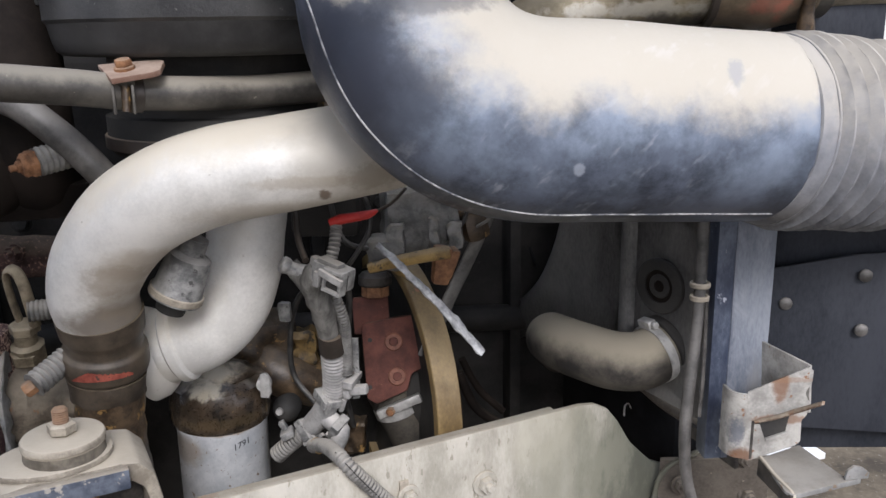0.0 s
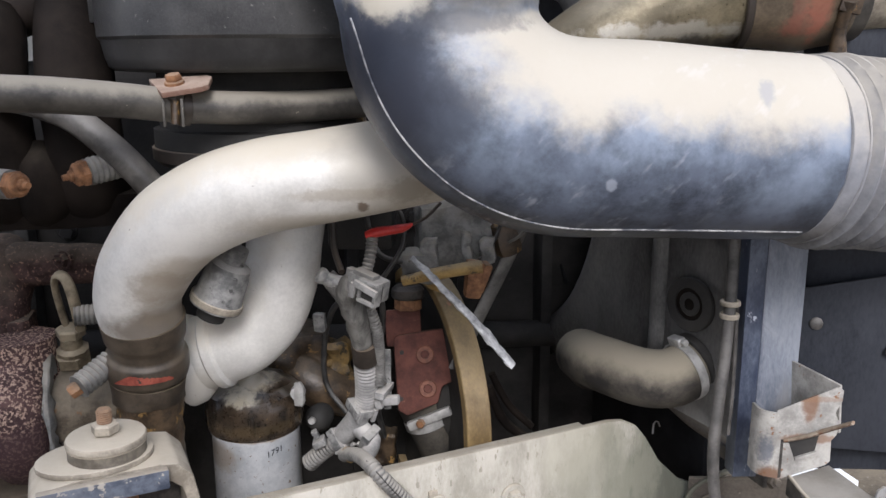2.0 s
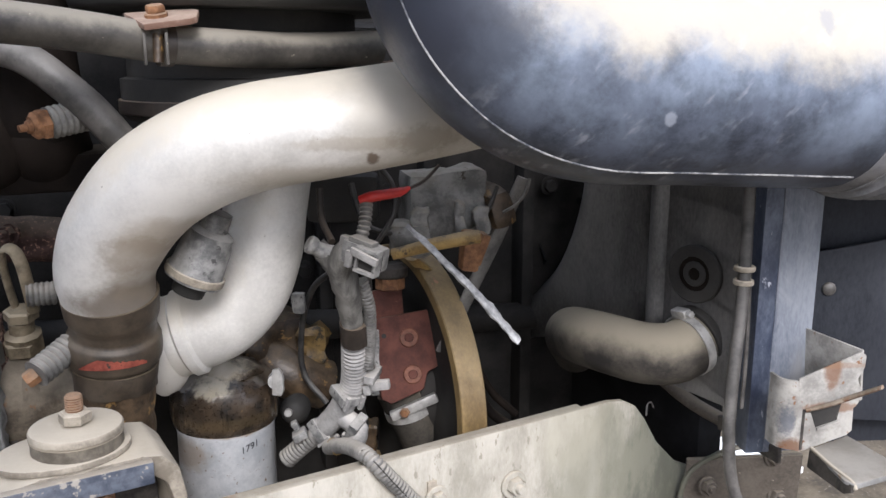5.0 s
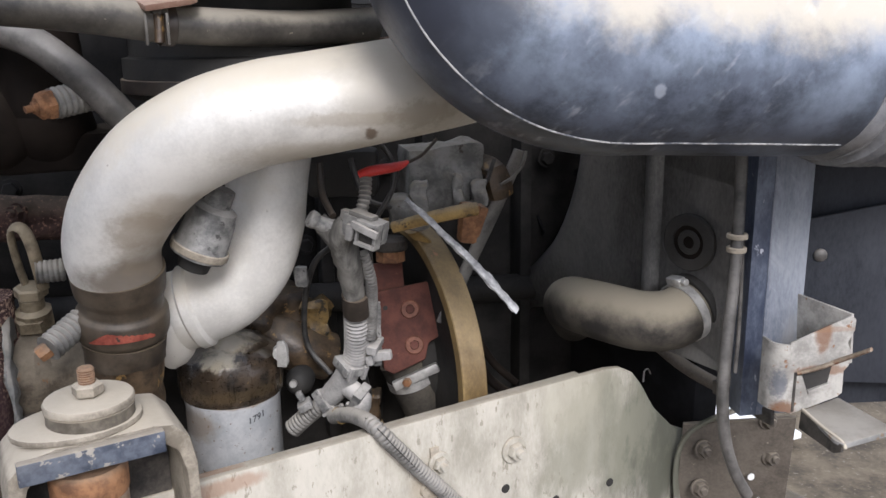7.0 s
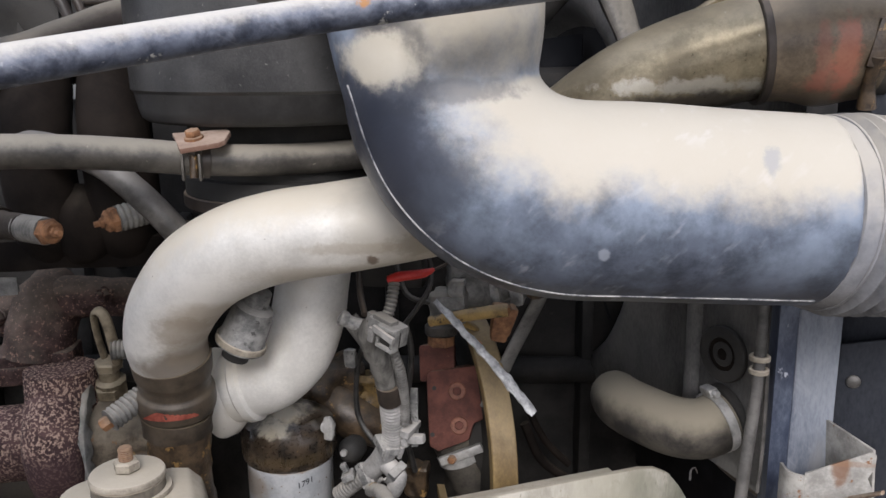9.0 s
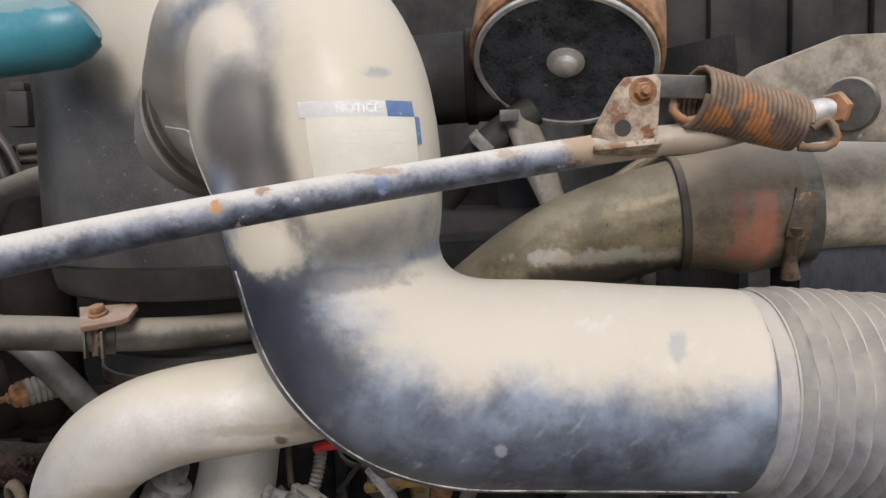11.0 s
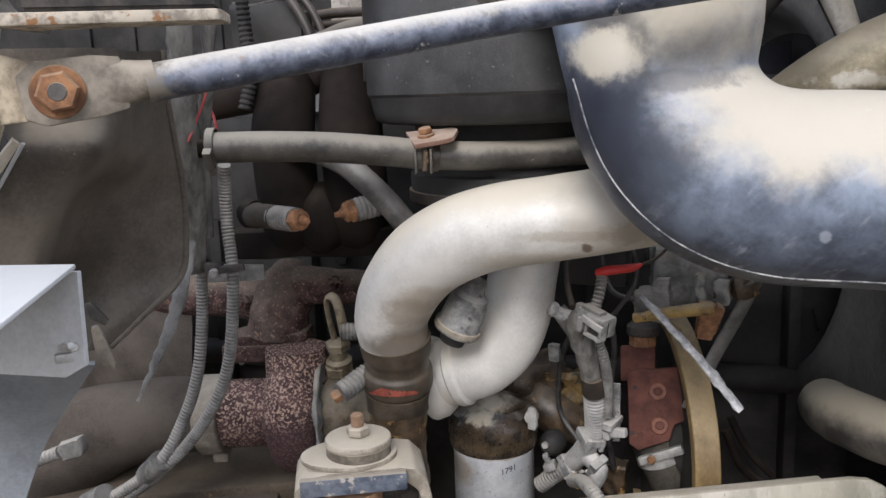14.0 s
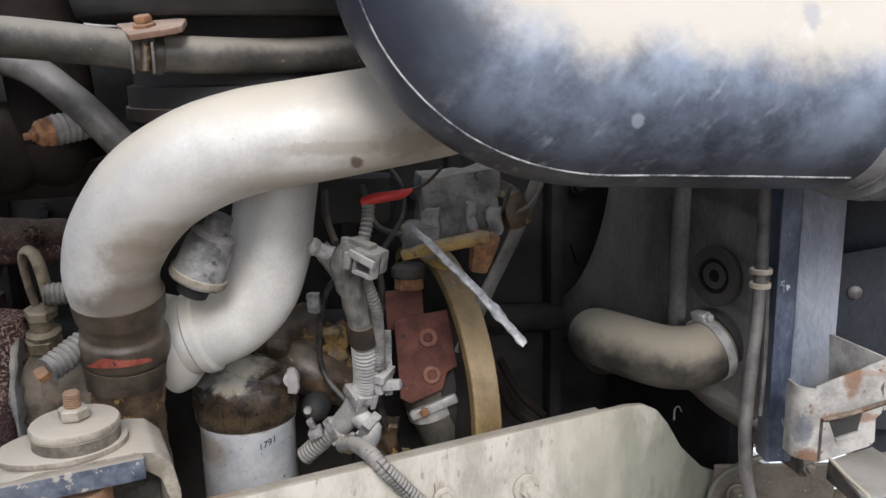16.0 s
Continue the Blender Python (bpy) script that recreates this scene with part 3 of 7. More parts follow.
def facing(at, axis, spin=0.0):
    """A frame at a place whose z points along axis."""
    return Matrix.Translation(at) @ Vector(axis).to_track_quat("Z", "Y").to_matrix().to_4x4() @ Matrix.Rotation(radians(spin), 4, "Z")


def lathe(profile, m, seg=32):
    """(radius, height) pairs turned round z, laid at m."""
    bm = bmesh.new()
    loops = [[bm.verts.new(m @ Vector((r * math.cos(a), r * math.sin(a), z))) for a in (2 * math.pi * k / seg for k in range(seg))]
             for r, z in profile]
    for a, b in zip(loops, loops[1:]):
        for k in range(seg):
            bm.faces.new((a[k], a[(k + 1) % seg], b[(k + 1) % seg], b[k]))
    bm.faces.new(loops[0][::-1])
    bm.faces.new(loops[-1])
    return bm


def ring(r_in, r_out, z0, z1, m, seg=40):
    """A flat hollow ring."""
    bm = bmesh.new()
    e = min(0.0015, (r_out - r_in) / 4, abs(z1 - z0) / 4)
    prof = [(r_in, z0), (r_out - e, z0), (r_out, z0 + e), (r_out, z1 - e), (r_out - e, z1), (r_in, z1)]
    loops = [[bm.verts.new(m @ Vector((r * math.cos(a), r * math.sin(a), z))) for a in (2 * math.pi * k / seg for k in range(seg))]
             for r, z in prof]
    for a, b in zip(loops, loops[1:] + loops[:1]):
        for k in range(seg):
            bm.faces.new((a[k], a[(k + 1) % seg], b[(k + 1) % seg], b[k]))
    return bm


def box(sx, sy, sz, m, bevel=0.002, seg=2):
    bm = bmesh.new()
    bmesh.ops.create_cube(bm, size=1.0)
    bmesh.ops.scale(bm, vec=(sx, sy, sz), verts=bm.verts)
    if bevel:
        bmesh.ops.bevel(bm, geom=bm.edges[:], offset=bevel, segments=seg, affect="EDGES", profile=0.6)
    bmesh.ops.transform(bm, matrix=m, verts=bm.verts)
    return bm


def slab(outline, thick, m, bevel=0.0015):
    """A flat outline in x, y given thickness along z, laid at m."""
    bm = bmesh.new()
    f = bm.faces.new([bm.verts.new((x, y, 0)) for x, y in outline])
    top = bmesh.ops.extrude_face_region(bm, geom=[f])
    bmesh.ops.translate(bm, vec=(0, 0, thick), verts=[v for v in top["geom"] if isinstance(v, bmesh.types.BMVert)])
    if bevel:
        bmesh.ops.bevel(bm, geom=bm.edges[:], offset=bevel, segments=2, affect="EDGES", profile=0.6)
    bmesh.ops.transform(bm, matrix=m, verts=bm.verts)
    return bm


def basis(at, x, y, z=None):
    """A frame at a place with the given x and y directions."""
    x = Vector(x).normalized()
    z = Vector(z).normalized() if z else x.cross(Vector(y)).normalized()
    y = z.cross(x)
    m = Matrix((x, y, z)).transposed().to_4x4()
    m.translation = at
    return m


def quad_plate(a, b, c, thick=0.004, bevel=0.0012):
    """A plate with corner a and edges to b and c."""
    a, b, c = Vector(a), Vector(b), Vector(c)
    m = basis(a, b - a, c - a)
    w, q = (b - a).length, m.inverted() @ c
    return slab([(0, 0), (w, 0), (w + q.x, q.y), (q.x, q.y)], thick, m, bevel)


def patch(rows, thick=0.004, fine=5):
    """A curved sheet through rows of points, with thickness."""
    grid = [spline(r, 0.0, (Vector(r[0]) - Vector(r[-1])).length / (fine * (len(r) - 1)))[0] for r in rows]
    k = min(len(g) for g in grid)
    grid = [[g[round(i * (len(g) - 1) / (k - 1))] for i in range(k)] for g in grid]
    cols = []
    for i in range(k):
        col = [g[i] for g in grid]
        line = []
        a = [2 * col[0] - col[1]] + col + [2 * col[-1] - col[-2]]
        for s in range(1, len(a) - 2):
            for j in range(fine):
                t = j / fine
                line.append(0.5 * (2 * a[s] + (a[s + 1] - a[s - 1]) * t + (2 * a[s - 1] - 5 * a[s] + 4 * a[s + 1] - a[s + 2]) * t ** 2
                                   + (3 * a[s] - a[s - 1] - 3 * a[s + 1] + a[s + 2]) * t ** 3))
        cols.append(line + [col[-1]])
    bm = bmesh.new()
    v = [[bm.verts.new(q) for q in c] for c in cols]
    for a, b in zip(v, v[1:]):
        for j in range(len(a) - 1):
            bm.faces.new((a[j], a[j + 1], b[j + 1], b[j]))
    bmesh.ops.recalc_face_normals(bm, faces=bm.faces)
    bmesh.ops.solidify(bm, geom=bm.faces[:], thickness=thick)
    return bm


def rough_up(bm, size, amount):
    """Uneven casting skin."""
    bm.normal_update()
    for v in bm.verts:
        v.co += v.normal * (noise.noise(v.co / size) * amount)
    return bm


def lump(sx, sy, sz, m, amount=0.006, size=0.03, cuts=6, bevel=0.008):
    """A rough casting: a rounded block with an uneven skin."""
    bm = box(sx, sy, sz, Matrix(), min(bevel, min(sx, sy, sz) / 3), 2)
    bmesh.ops.subdivide_edges(bm, edges=[e for e in bm.edges if e.calc_length() > 0.02], cuts=cuts, use_grid_fill=True)
    rough_up(bm, size, amount)
    bmesh.ops.transform(bm, matrix=m, verts=bm.verts)
    return bm


def hexagon(r, h, m):
    return lathe([(r * 0.9, 0), (r, 0.0012), (r, h - 0.002), (r * 0.86, h)], m, 6)


def bolt(at, axis, r, material, parent, stud=0.0, washer=0.0, name="bolt", label="", spin=10):
    """Hex head with washer and threaded stud, as one part."""
    m = facing(at, axis, spin)
    bm = hexagon(r, r * 0.8, m)
    if washer:
        bm = join(bm, lathe([(washer, -0.003), (washer, -0.0005), (washer - 0.001, 0.0005)], m, 28))
    if stud:
        prof, z = [(r * 0.48, r * 0.5)], r * 0.8
        while z < r * 0.8 + stud:
            prof += [(r * 0.50, z), (r * 0.43, z + 0.0009)]
            z += 0.0018
        bm = join(bm, lathe(prof + [(r * 0.38, z)], m, 16))
    return part(name, bm, material, parent, label)


def hose_clamp(at, axis, r, width, material, parent, name="hose_clamp", label="", screw=(0, 0, 1)):
    """Worm-drive band with its screw housing."""
    m = facing(at, axis)
    bm = ring(r - 0.001, r + 0.0012, -width / 2, width / 2, m)
    s = Vector(screw)
    a = Vector(axis).normalized()
    s = (s - a * s.dot(a)).normalized()
    h = basis(Vector(at) + s * (r + 0.005), a.cross(s), s)
    bm = join(bm, box(0.024, 0.010, width * 1.05, h, 0.002),
              lathe([(0.004, 0), (0.005, 0.001), (0.005, 0.007), (0.004, 0.008)], facing(h @ Vector((0.012, 0, 0)), h.to_3x3() @ Vector((1, 0, 0))), 6))
    return part(name, bm, material, parent, label)


# ---- setting: ground, frame rail, engine mass, firewall ----
bm = bmesh.new()
bmesh.ops.create_grid(bm, x_segments=80, y_segments=80, size=1.0)
for v in bm.verts:
    d = v.co.length
    v.co = v.co * (2.5 + 900 * max(0.0, d - 0.25) ** 3)
    v.co.z = noise.noise(v.co * 1.7) * 0.02 if d < 0.4 else 0.0
whole("ground", bm, SOIL, "brown bare soil yard under the truck", "ground", "structure")



def on_rail(x, z, off=0.0):
    """A place on the rail's outer face."""
    return Vector((x, 0.09 + 0.545 * x, z)) + N * off


rail = thing("frame_rail", on_rail(0.0, 0.62), "weathered grey painted steel truck frame rail with bolts", "frame rail", kind="structure")
prof = [(-0.75, 0.62), (-0.75, 0.938), (0.30, 0.938), (0.325, 0.934), (0.347, 0.922), (0.365, 0.900), (0.39, 0.86), (0.43, 0.82), (0.47, 0.80), (0.47, 0.62)]
web = part("web", slab([(x, z) for x, z in prof], 0.009, basis(on_rail(0.0, 0.0), U, UP), 0.002), RAIL, rail)
part("top_flange", box(1.05, 0.020, 0.008, basis(on_rail(-0.225, 0.928) - N * 0.011, U, -N), 0.002), RAIL, rail)
for x, z, r in ((-0.084, 0.849, 0.010), (0.128, 0.864, 0.012), (0.031, 0.878, 0.010)):
    bolt(on_rail(x, z, 0.013), N, r, RAIL, web, 0.006, r * 1.5, label="paint-covered frame bolt")
for x, z in ((0.118, 0.812), (0.274, 0.766), (0.225, 0.752), (0.19, 0.77)):
    part("hole", lathe([(0.006, 0.0), (0.006, 0.0015)], facing(on_rail(x, z, 0.0085), N), 16), BLACK, web, "empty round bolt hole")

# engine block: a dark casting with ribs, bosses and pipes on its side
engine = thing("engine_block", (-0.30, 0.55, 0.6), "black oily diesel engine block in the shade", "engine")
m = Matrix.Translation((-0.33, 0.62, 1.0)) @ Matrix.Rotation(radians(14), 4, "Z")
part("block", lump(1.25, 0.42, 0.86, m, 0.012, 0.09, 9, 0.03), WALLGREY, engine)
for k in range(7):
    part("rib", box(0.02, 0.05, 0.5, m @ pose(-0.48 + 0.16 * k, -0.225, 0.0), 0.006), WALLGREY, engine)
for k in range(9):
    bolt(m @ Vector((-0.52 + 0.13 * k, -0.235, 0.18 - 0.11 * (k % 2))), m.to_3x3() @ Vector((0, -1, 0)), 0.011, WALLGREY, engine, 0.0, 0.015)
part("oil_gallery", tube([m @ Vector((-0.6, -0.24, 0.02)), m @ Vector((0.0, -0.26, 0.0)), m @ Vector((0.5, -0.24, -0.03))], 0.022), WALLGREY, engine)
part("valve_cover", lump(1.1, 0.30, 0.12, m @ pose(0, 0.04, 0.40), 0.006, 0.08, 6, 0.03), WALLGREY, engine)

# firewall behind the bay
firewall = thing("firewall", (-0.75, 0.55, 0.6), "cab firewall coloured near black for shade behind black boxes", "firewall", kind="structure")
fm = basis((-0.85, 0.75, 1.35), (0.9, 0.25, 0), UP)
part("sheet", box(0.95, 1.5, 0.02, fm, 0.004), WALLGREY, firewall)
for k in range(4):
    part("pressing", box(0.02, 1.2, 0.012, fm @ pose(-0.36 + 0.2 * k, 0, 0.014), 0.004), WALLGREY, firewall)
# Two dark sheets added as backdrops that close off the sky behind the bay
part("side_backdrop", box(1.4, 1.7, 0.02, basis((-1.95, 0.40, 1.5), (0.95, 0.31, 0), UP), 0.004), WALLGREY, firewall)
part("far_backdrop", box(2.2, 1.7, 0.02, basis((0.35, 1.10, 1.55), (0.97, 0.24, 0), UP), 0.004), WALLGREY, firewall)
part("cross_tray", lump(0.60, 0.20, 0.035, basis((-0.686, 0.014, 0.905), U, -N), 0.004, 0.05, 5, 0.006), TRAY, firewall, "oily brown tray under the turbocharger")
part("lower_beam", box(0.62, 0.09, 0.05, basis((-0.739, -0.153, 0.885), U, -N), 0.008), TRAY, firewall)

# Pale strip added in place of the daylight that shows in the gaps
part("daylit_strip", box(0.26, 0.05, 0.01, basis((-0.475, 0.370, 1.452), (0.97, 0.2, 0), UP), 0.003), BRIGHT, firewall, "pale strip standing in for daylight between the tubes")
part("pale_sheet", lump(0.085, 0.24, 0.02, basis((-0.650, 0.660, 1.590), (0.95, 0.25, 0), UP), 0.004, 0.03, 5, 0.004), PALEWALL, firewall, "pale flaking sheet at the back of the bay")

# black relay box and hoses in the far corner
relay = thing("relay_box", (-0.585, 0.250, 1.535), "black plastic relay box with a sagging lid", "relay box")
rm = basis((-0.585, 0.262, 1.530), (0.95, 0.2, 0), UP)
case = part("case", lump(0.098, 0.115, 0.07, rm, 0.004, 0.04, 4, 0.008), STOPDARK, relay)
part("lid", patch([[rm @ Vector((x, y + 0.004 * math.sin(60 * x), z + 0.006 * math.sin(45 * (x + y)))) for x in (-0.056, -0.028, 0.0, 0.028, 0.056)] for y, z in ((0.066, 0.020), (0.062, 0.042), (0.030, 0.046), (-0.010, 0.043), (-0.040, 0.050))], 0.003, 4), BLACK, relay, "dusty black sagging lid flap", sharp=60)
part("lid_edge", tube([rm @ Vector((x, 0.067 + 0.004 * math.sin(60 * x), 0.030)) for x in (-0.056, -0.028, 0.0, 0.028, 0.056)], 0.0035, 8), STOPDARK, relay, "rolled lid edge")
part("tear", slab([(0, 0.018), (0.007, 0.006), (0.005, -0.014), (-0.001, -0.020), (-0.005, -0.008), (-0.002, 0.008)], 0.001, rm @ pose(0.004, -0.012, 0.0505), 0), BLACK, case, "dark tear in the lid")
for k in range(3):
    part("latch", box(0.010, 0.022, 0.012, rm @ pose(-0.03 + 0.03 * k, -0.052, 0.036), 0.002), BLACK, case)
for (a, b, c, d), r in ((((-0.556, 0.200, 1.640), (-0.520, 0.200, 1.597), (-0.495, 0.200, 1.558), (-0.474, 0.200, 1.500)), 0.0075),
                        (((-0.538, 0.210, 1.632), (-0.504, 0.210, 1.599), (-0.479, 0.210, 1.560), (-0.462, 0.210, 1.505)), 0.0060),
                        (((-0.535, 0.300, 1.579), (-0.500, 0.300, 1.581), (-0.460, 0.300, 1.581), (-0.420, 0.300, 1.583)), 0.0080),
                        (((-0.535, 0.300, 1.563), (-0.500, 0.300, 1.565), (-0.460, 0.300, 1.566), (-0.420, 0.300, 1.568)), 0.0055)):
    whole("cable", tube((a, b, c, d), r, 12), RUBBER, "black rubber cable by the firewall", "cable", group="firewall cables")
coupler = thing("wire_coupler", (-0.529, 0.300, 1.636), "black wire coupler block clipped to the firewall", "connector")
cm = basis((-0.529, 0.300, 1.636), (0.95, 0.2, 0), UP)
part("shell", box(0.03, 0.05, 0.03, cm, 0.004), BLACK, coupler)
part("cap", box(0.022, 0.012, 0.024, cm @ pose(0, 0.031, 0), 0.003), BLACK, coupler)

# ---- left side: fender liner, cowl plate, stop block, pale bracket ----
liner = thing("fender_liner", (-0.428, -0.330, 1.231), "brown-black dusty moulded fender liner with a crease", "fender liner")
part("panel", patch([
    [(-0.365, -0.480, 1.500), (-0.340, -0.455, 1.500), (-0.318, -0.432, 1.500), (-0.314, -0.402, 1.500), (-0.336, -0.362, 1.500), (-0.352, -0.302, 1.503)],
    [(-0.360, -0.475, 1.457), (-0.336, -0.452, 1.456), (-0.316, -0.431, 1.455), (-0.312, -0.401, 1.455), (-0.337, -0.360, 1.455), (-0.353, -0.300, 1.462)],
    [(-0.338, -0.488, 1.431), (-0.311, -0.468, 1.430), (-0.295, -0.448, 1.428), (-0.338, -0.385, 1.414), (-0.355, -0.330, 1.410), (-0.361, -0.285, 1.419)],
    [(-0.357, -0.487, 1.404), (-0.334, -0.469, 1.402), (-0.325, -0.450, 1.399), (-0.375, -0.392, 1.383), (-0.381, -0.325, 1.376), (-0.369, -0.270, 1.379)],
    [(-0.388, -0.488, 1.363), (-0.364, -0.470, 1.361), (-0.353, -0.450, 1.356), (-0.406, -0.392, 1.336), (-0.401, -0.325, 1.330), (-0.374, -0.265, 1.329)],
    [(-0.418, -0.490, 1.320), (-0.397, -0.470, 1.316), (-0.377, -0.452, 1.312), (-0.432, -0.395, 1.286), (-0.420, -0.335, 1.281), (-0.380, -0.272, 1.288)],
    [(-0.454, -0.492, 1.265), (-0.419, -0.472, 1.262), (-0.398, -0.455, 1.258), (-0.453, -0.400, 1.230), (-0.414, -0.378, 1.241), (-0.411, -0.340, 1.236)],
], 0.006), LINER, liner, sharp=60)
part("edge_lip", tube([(-0.352, -0.301, 1.503), (-0.354, -0.299, 1.460), (-0.361, -0.285, 1.419), (-0.370, -0.269, 1.379), (-0.375, -0.264, 1.329), (-0.381, -0.271, 1.288), (-0.400, -0.312, 1.256), (-0.412, -0.340, 1.236)], 0.0036, 10), LINER, liner, "rolled liner edge")

cowl = thing("cowl_hinge", (-0.268, -0.550, 1.469), "tan dusty steel hinge plate holding the strut", "hinge plate")
cmx = basis((-0.284, -0.560, 1.477), (0.93, 0.36, 0), UP)
part("plate", slab([(-0.20, -0.027), (0.02, -0.027), (0.045, -0.025), (0.058, -0.014), (0.062, -0.002), (0.050, 0.006), (0.030, 0.011), (0.012, 0.016), (-0.004, 0.026), (-0.02, 0.036), (-0.06, 0.038), (-0.20, 0.038)], 0.008, cmx, 0.002), TANPAINT, cowl)
bolt((-0.272, -0.572, 1.454), cmx.to_3x3() @ Vector((0, 0, 1)), 0.0095, MOUNT, cowl, 0.006, 0.0135, label="dusty bolt with a wide washer")
inner = thing("inner_fender", (-0.379, -0.520, 1.372), "dust-caked textured inner fender panel", "fender panel")
part("panel", patch([
    [(-0.584, -0.550, 1.716), (-0.470, -0.480, 1.720), (-0.382, -0.400, 1.729)],
    [(-0.552, -0.580, 1.591), (-0.460, -0.500, 1.593), (-0.375, -0.420, 1.595)],
    [(-0.532, -0.600, 1.502), (-0.417, -0.540, 1.499), (-0.363, -0.470, 1.495)],
    [(-0.504, -0.620, 1.447), (-0.397, -0.560, 1.443), (-0.334, -0.500, 1.441)],
    [(-0.470, -0.600, 1.398), (-0.420, -0.550, 1.387), (-0.392, -0.506, 1.378)],
    [(-0.560, -0.600, 1.332), (-0.505, -0.550, 1.317), (-0.474, -0.507, 1.309)],
], 0.004), TANPAINT, inner, sharp=60)
part("edge_lip", tube([(-0.375, -0.420, 1.595), (-0.363, -0.470, 1.495), (-0.334, -0.500, 1.441), (-0.392, -0.506, 1.378), (-0.474, -0.507, 1.309)], 0.0026, 10), TANPAINT, inner)
whole("panel_seam", tube([(-0.320, -0.493, 1.435), (-0.349, -0.493, 1.403), (-0.381, -0.493, 1.369), (-0.416, -0.494, 1.324), (-0.450, -0.496, 1.276)], 0.0018, 8, flat=0.6), WHITEBR, "thin pale painted fender edge seam", "panel edge")
whole("fender_edge", patch([
    [(-0.318, -0.503, 1.440), (-0.319, -0.500, 1.438), (-0.320, -0.497, 1.437)],
    [(-0.362, -0.503, 1.404), (-0.357, -0.500, 1.4035), (-0.353, -0.497, 1.403)],
    [(-0.395, -0.503, 1.376), (-0.390, -0.500, 1.374), (-0.385, -0.497, 1.372)],
    [(-0.443, -0.503, 1.334), (-0.430, -0.500, 1.331), (-0.420, -0.497, 1.328)],
], 0.003, 3), CREAMPAINT, "cream dusted fender flange along the liner", "fender flange", sharp=60)

stop = thing("hood_stop", (-0.228, -0.500, 1.513), "dust-covered rubber hood stop block on a rusty bracket", "rubber block")
sm = basis((-0.206, -0.517, 1.513), (0.45, 0.89, 0.05), (-0.89, 0.45, 0))


SKEW = 0.65    # the block's sides run back askew to its front


def tapered(w0, w1, d0, d1, h, m, bevel=0.004):
    b = box(1, 1, 1, Matrix(), 0)
    for v in b.verts:
        lo = v.co.z < 0
        v.co = Vector((v.co.x * (w0 if lo else w1), v.co.y * (d0 if lo else d1), 0 if lo else h))
        v.co.x += SKEW * (v.co.y + d0 / 2)
    bmesh.ops.bevel(b, geom=b.edges[:], offset=bevel, segments=2, affect="EDGES")
    bmesh.ops.transform(b, matrix=m, verts=b.verts)
    return b


part("skirt", tapered(0.116, 0.114, 0.040, 0.039, 0.028, sm @ pose(0.0, 0.0125, 0.001), 0.002), STOPDARK, stop, "black scuffed lower skirt")
part("block", tapered(0.117, 0.106, 0.041, 0.032, 0.11, sm @ pose(0.0, 0.0125, 0.029), 0.003), STOP, stop)
part("lip", tapered(0.118, 0.118, 0.042, 0.042, 0.0016, sm @ pose(0.0, 0.0125, 0.0284), 0.0005), STOP, stop)
shelf = thing("stop_bracket", (-0.228, -0.500, 1.509), "rust-edged painted angle bracket under the stop block", "bracket")
part("shelf", slab([(-0.075, -0.012), (0.058, -0.012), (0.064, -0.006), (0.094, 0.040), (-0.041, 0.040)], 0.007, sm @ pose(0, 0, -0.0068), 0.0015), SHELFP, shelf)
curve = [(-0.075 - 0.03 * math.sin(a), 0.03 - 0.03 * math.cos(a)) for a in (radians(k) for k in range(0, 91, 15))]
outer = [(x, z) for x, z in curve] + [(-0.105, 0.16)]
innr = [(-0.099, 0.16)] + [(-0.075 - 0.024 * math.sin(a), 0.03 - 0.024 * math.cos(a)) for a in (radians(k) for k in range(90, -1, -15))]
leg = slab(outer + innr, 0.097, pose(0, 0.085, -0.0068, 90), 0.001)
for v in leg.verts:
    v.co.x += SKEW * (v.co.y + 0.012)
bmesh.ops.transform(leg, matrix=sm, verts=leg.verts)
upright = part("upright", leg, STRUTEND, shelf, "dark upright leg of the bracket")
for z in (0.047, 0.112):
    ax = sm.to_3x3() @ Vector((-1, 0, 0))
    bolt(sm @ pose(-0.068, 0.005, z - 0.004).translation, ax, 0.0105, STRUTEND, upright, 0.0, 0, label="dusty hex nut")
    bolt(sm @ pose(-0.053, 0.005, z).translation, ax, 0.0105, STRUTEND, upright, 0.008, 0, label="dusty hex nut")
    part("stud", tube([sm @ pose(-0.070, 0.005, z).translation, sm @ pose(-0.042, 0.005, z).translation], 0.005, 12), BRASS, upright)

pale = thing("pale_bracket", (-0.30, -0.62, 1.30), "pale grey painted steel box bracket with a bolt", "bracket")
pc = Vector((-0.222, -0.556, 1.366))
pl = Vector((-0.471, -0.580, 1.357))
pn = pc + Vector((0.407, -0.914, -0.09)) * 0.12
part("top", quad_plate(pc, pl, pn, 0.003), WHITEBR, pale)
side_dir = (pn - pc).normalized()
part("back", slab([(0.0, 0.0), (0.20, 0.0), (0.20, -0.062), (0.02, -0.066), (0.004, -0.058)], 0.004, basis(pc + Vector((0, 0, -0.002)), pl - pc, UP), 0.001), WHITEBR, pale)
bolt((-0.237, -0.552, 1.317), (0.75, -0.6, 0.1), 0.0062, ZINC, pale, 0.006, 0.0085, label="small zinc bolt")
part("wing", join(box(0.020, 0.004, 0.004, basis((-0.2335, -0.560, 1.3185), (0.8, -0.4, 0.25), UP), 0.001), box(0.006, 0.006, 0.016, basis((-0.235, -0.557, 1.311), (0.75, -0.6, 0), UP), 0.0015)), ZINC, pale, "stamped wing of the bolt")
part("fin", slab([(0, 0), (0.005, 0.001), (0.016, -0.014), (0.013, -0.018), (0.003, -0.012)], 0.004, basis((-0.315, -0.460, 1.315), (0.8, 0.5, 0), UP), 0.001), STOPDARK, pale, "small dark fin")
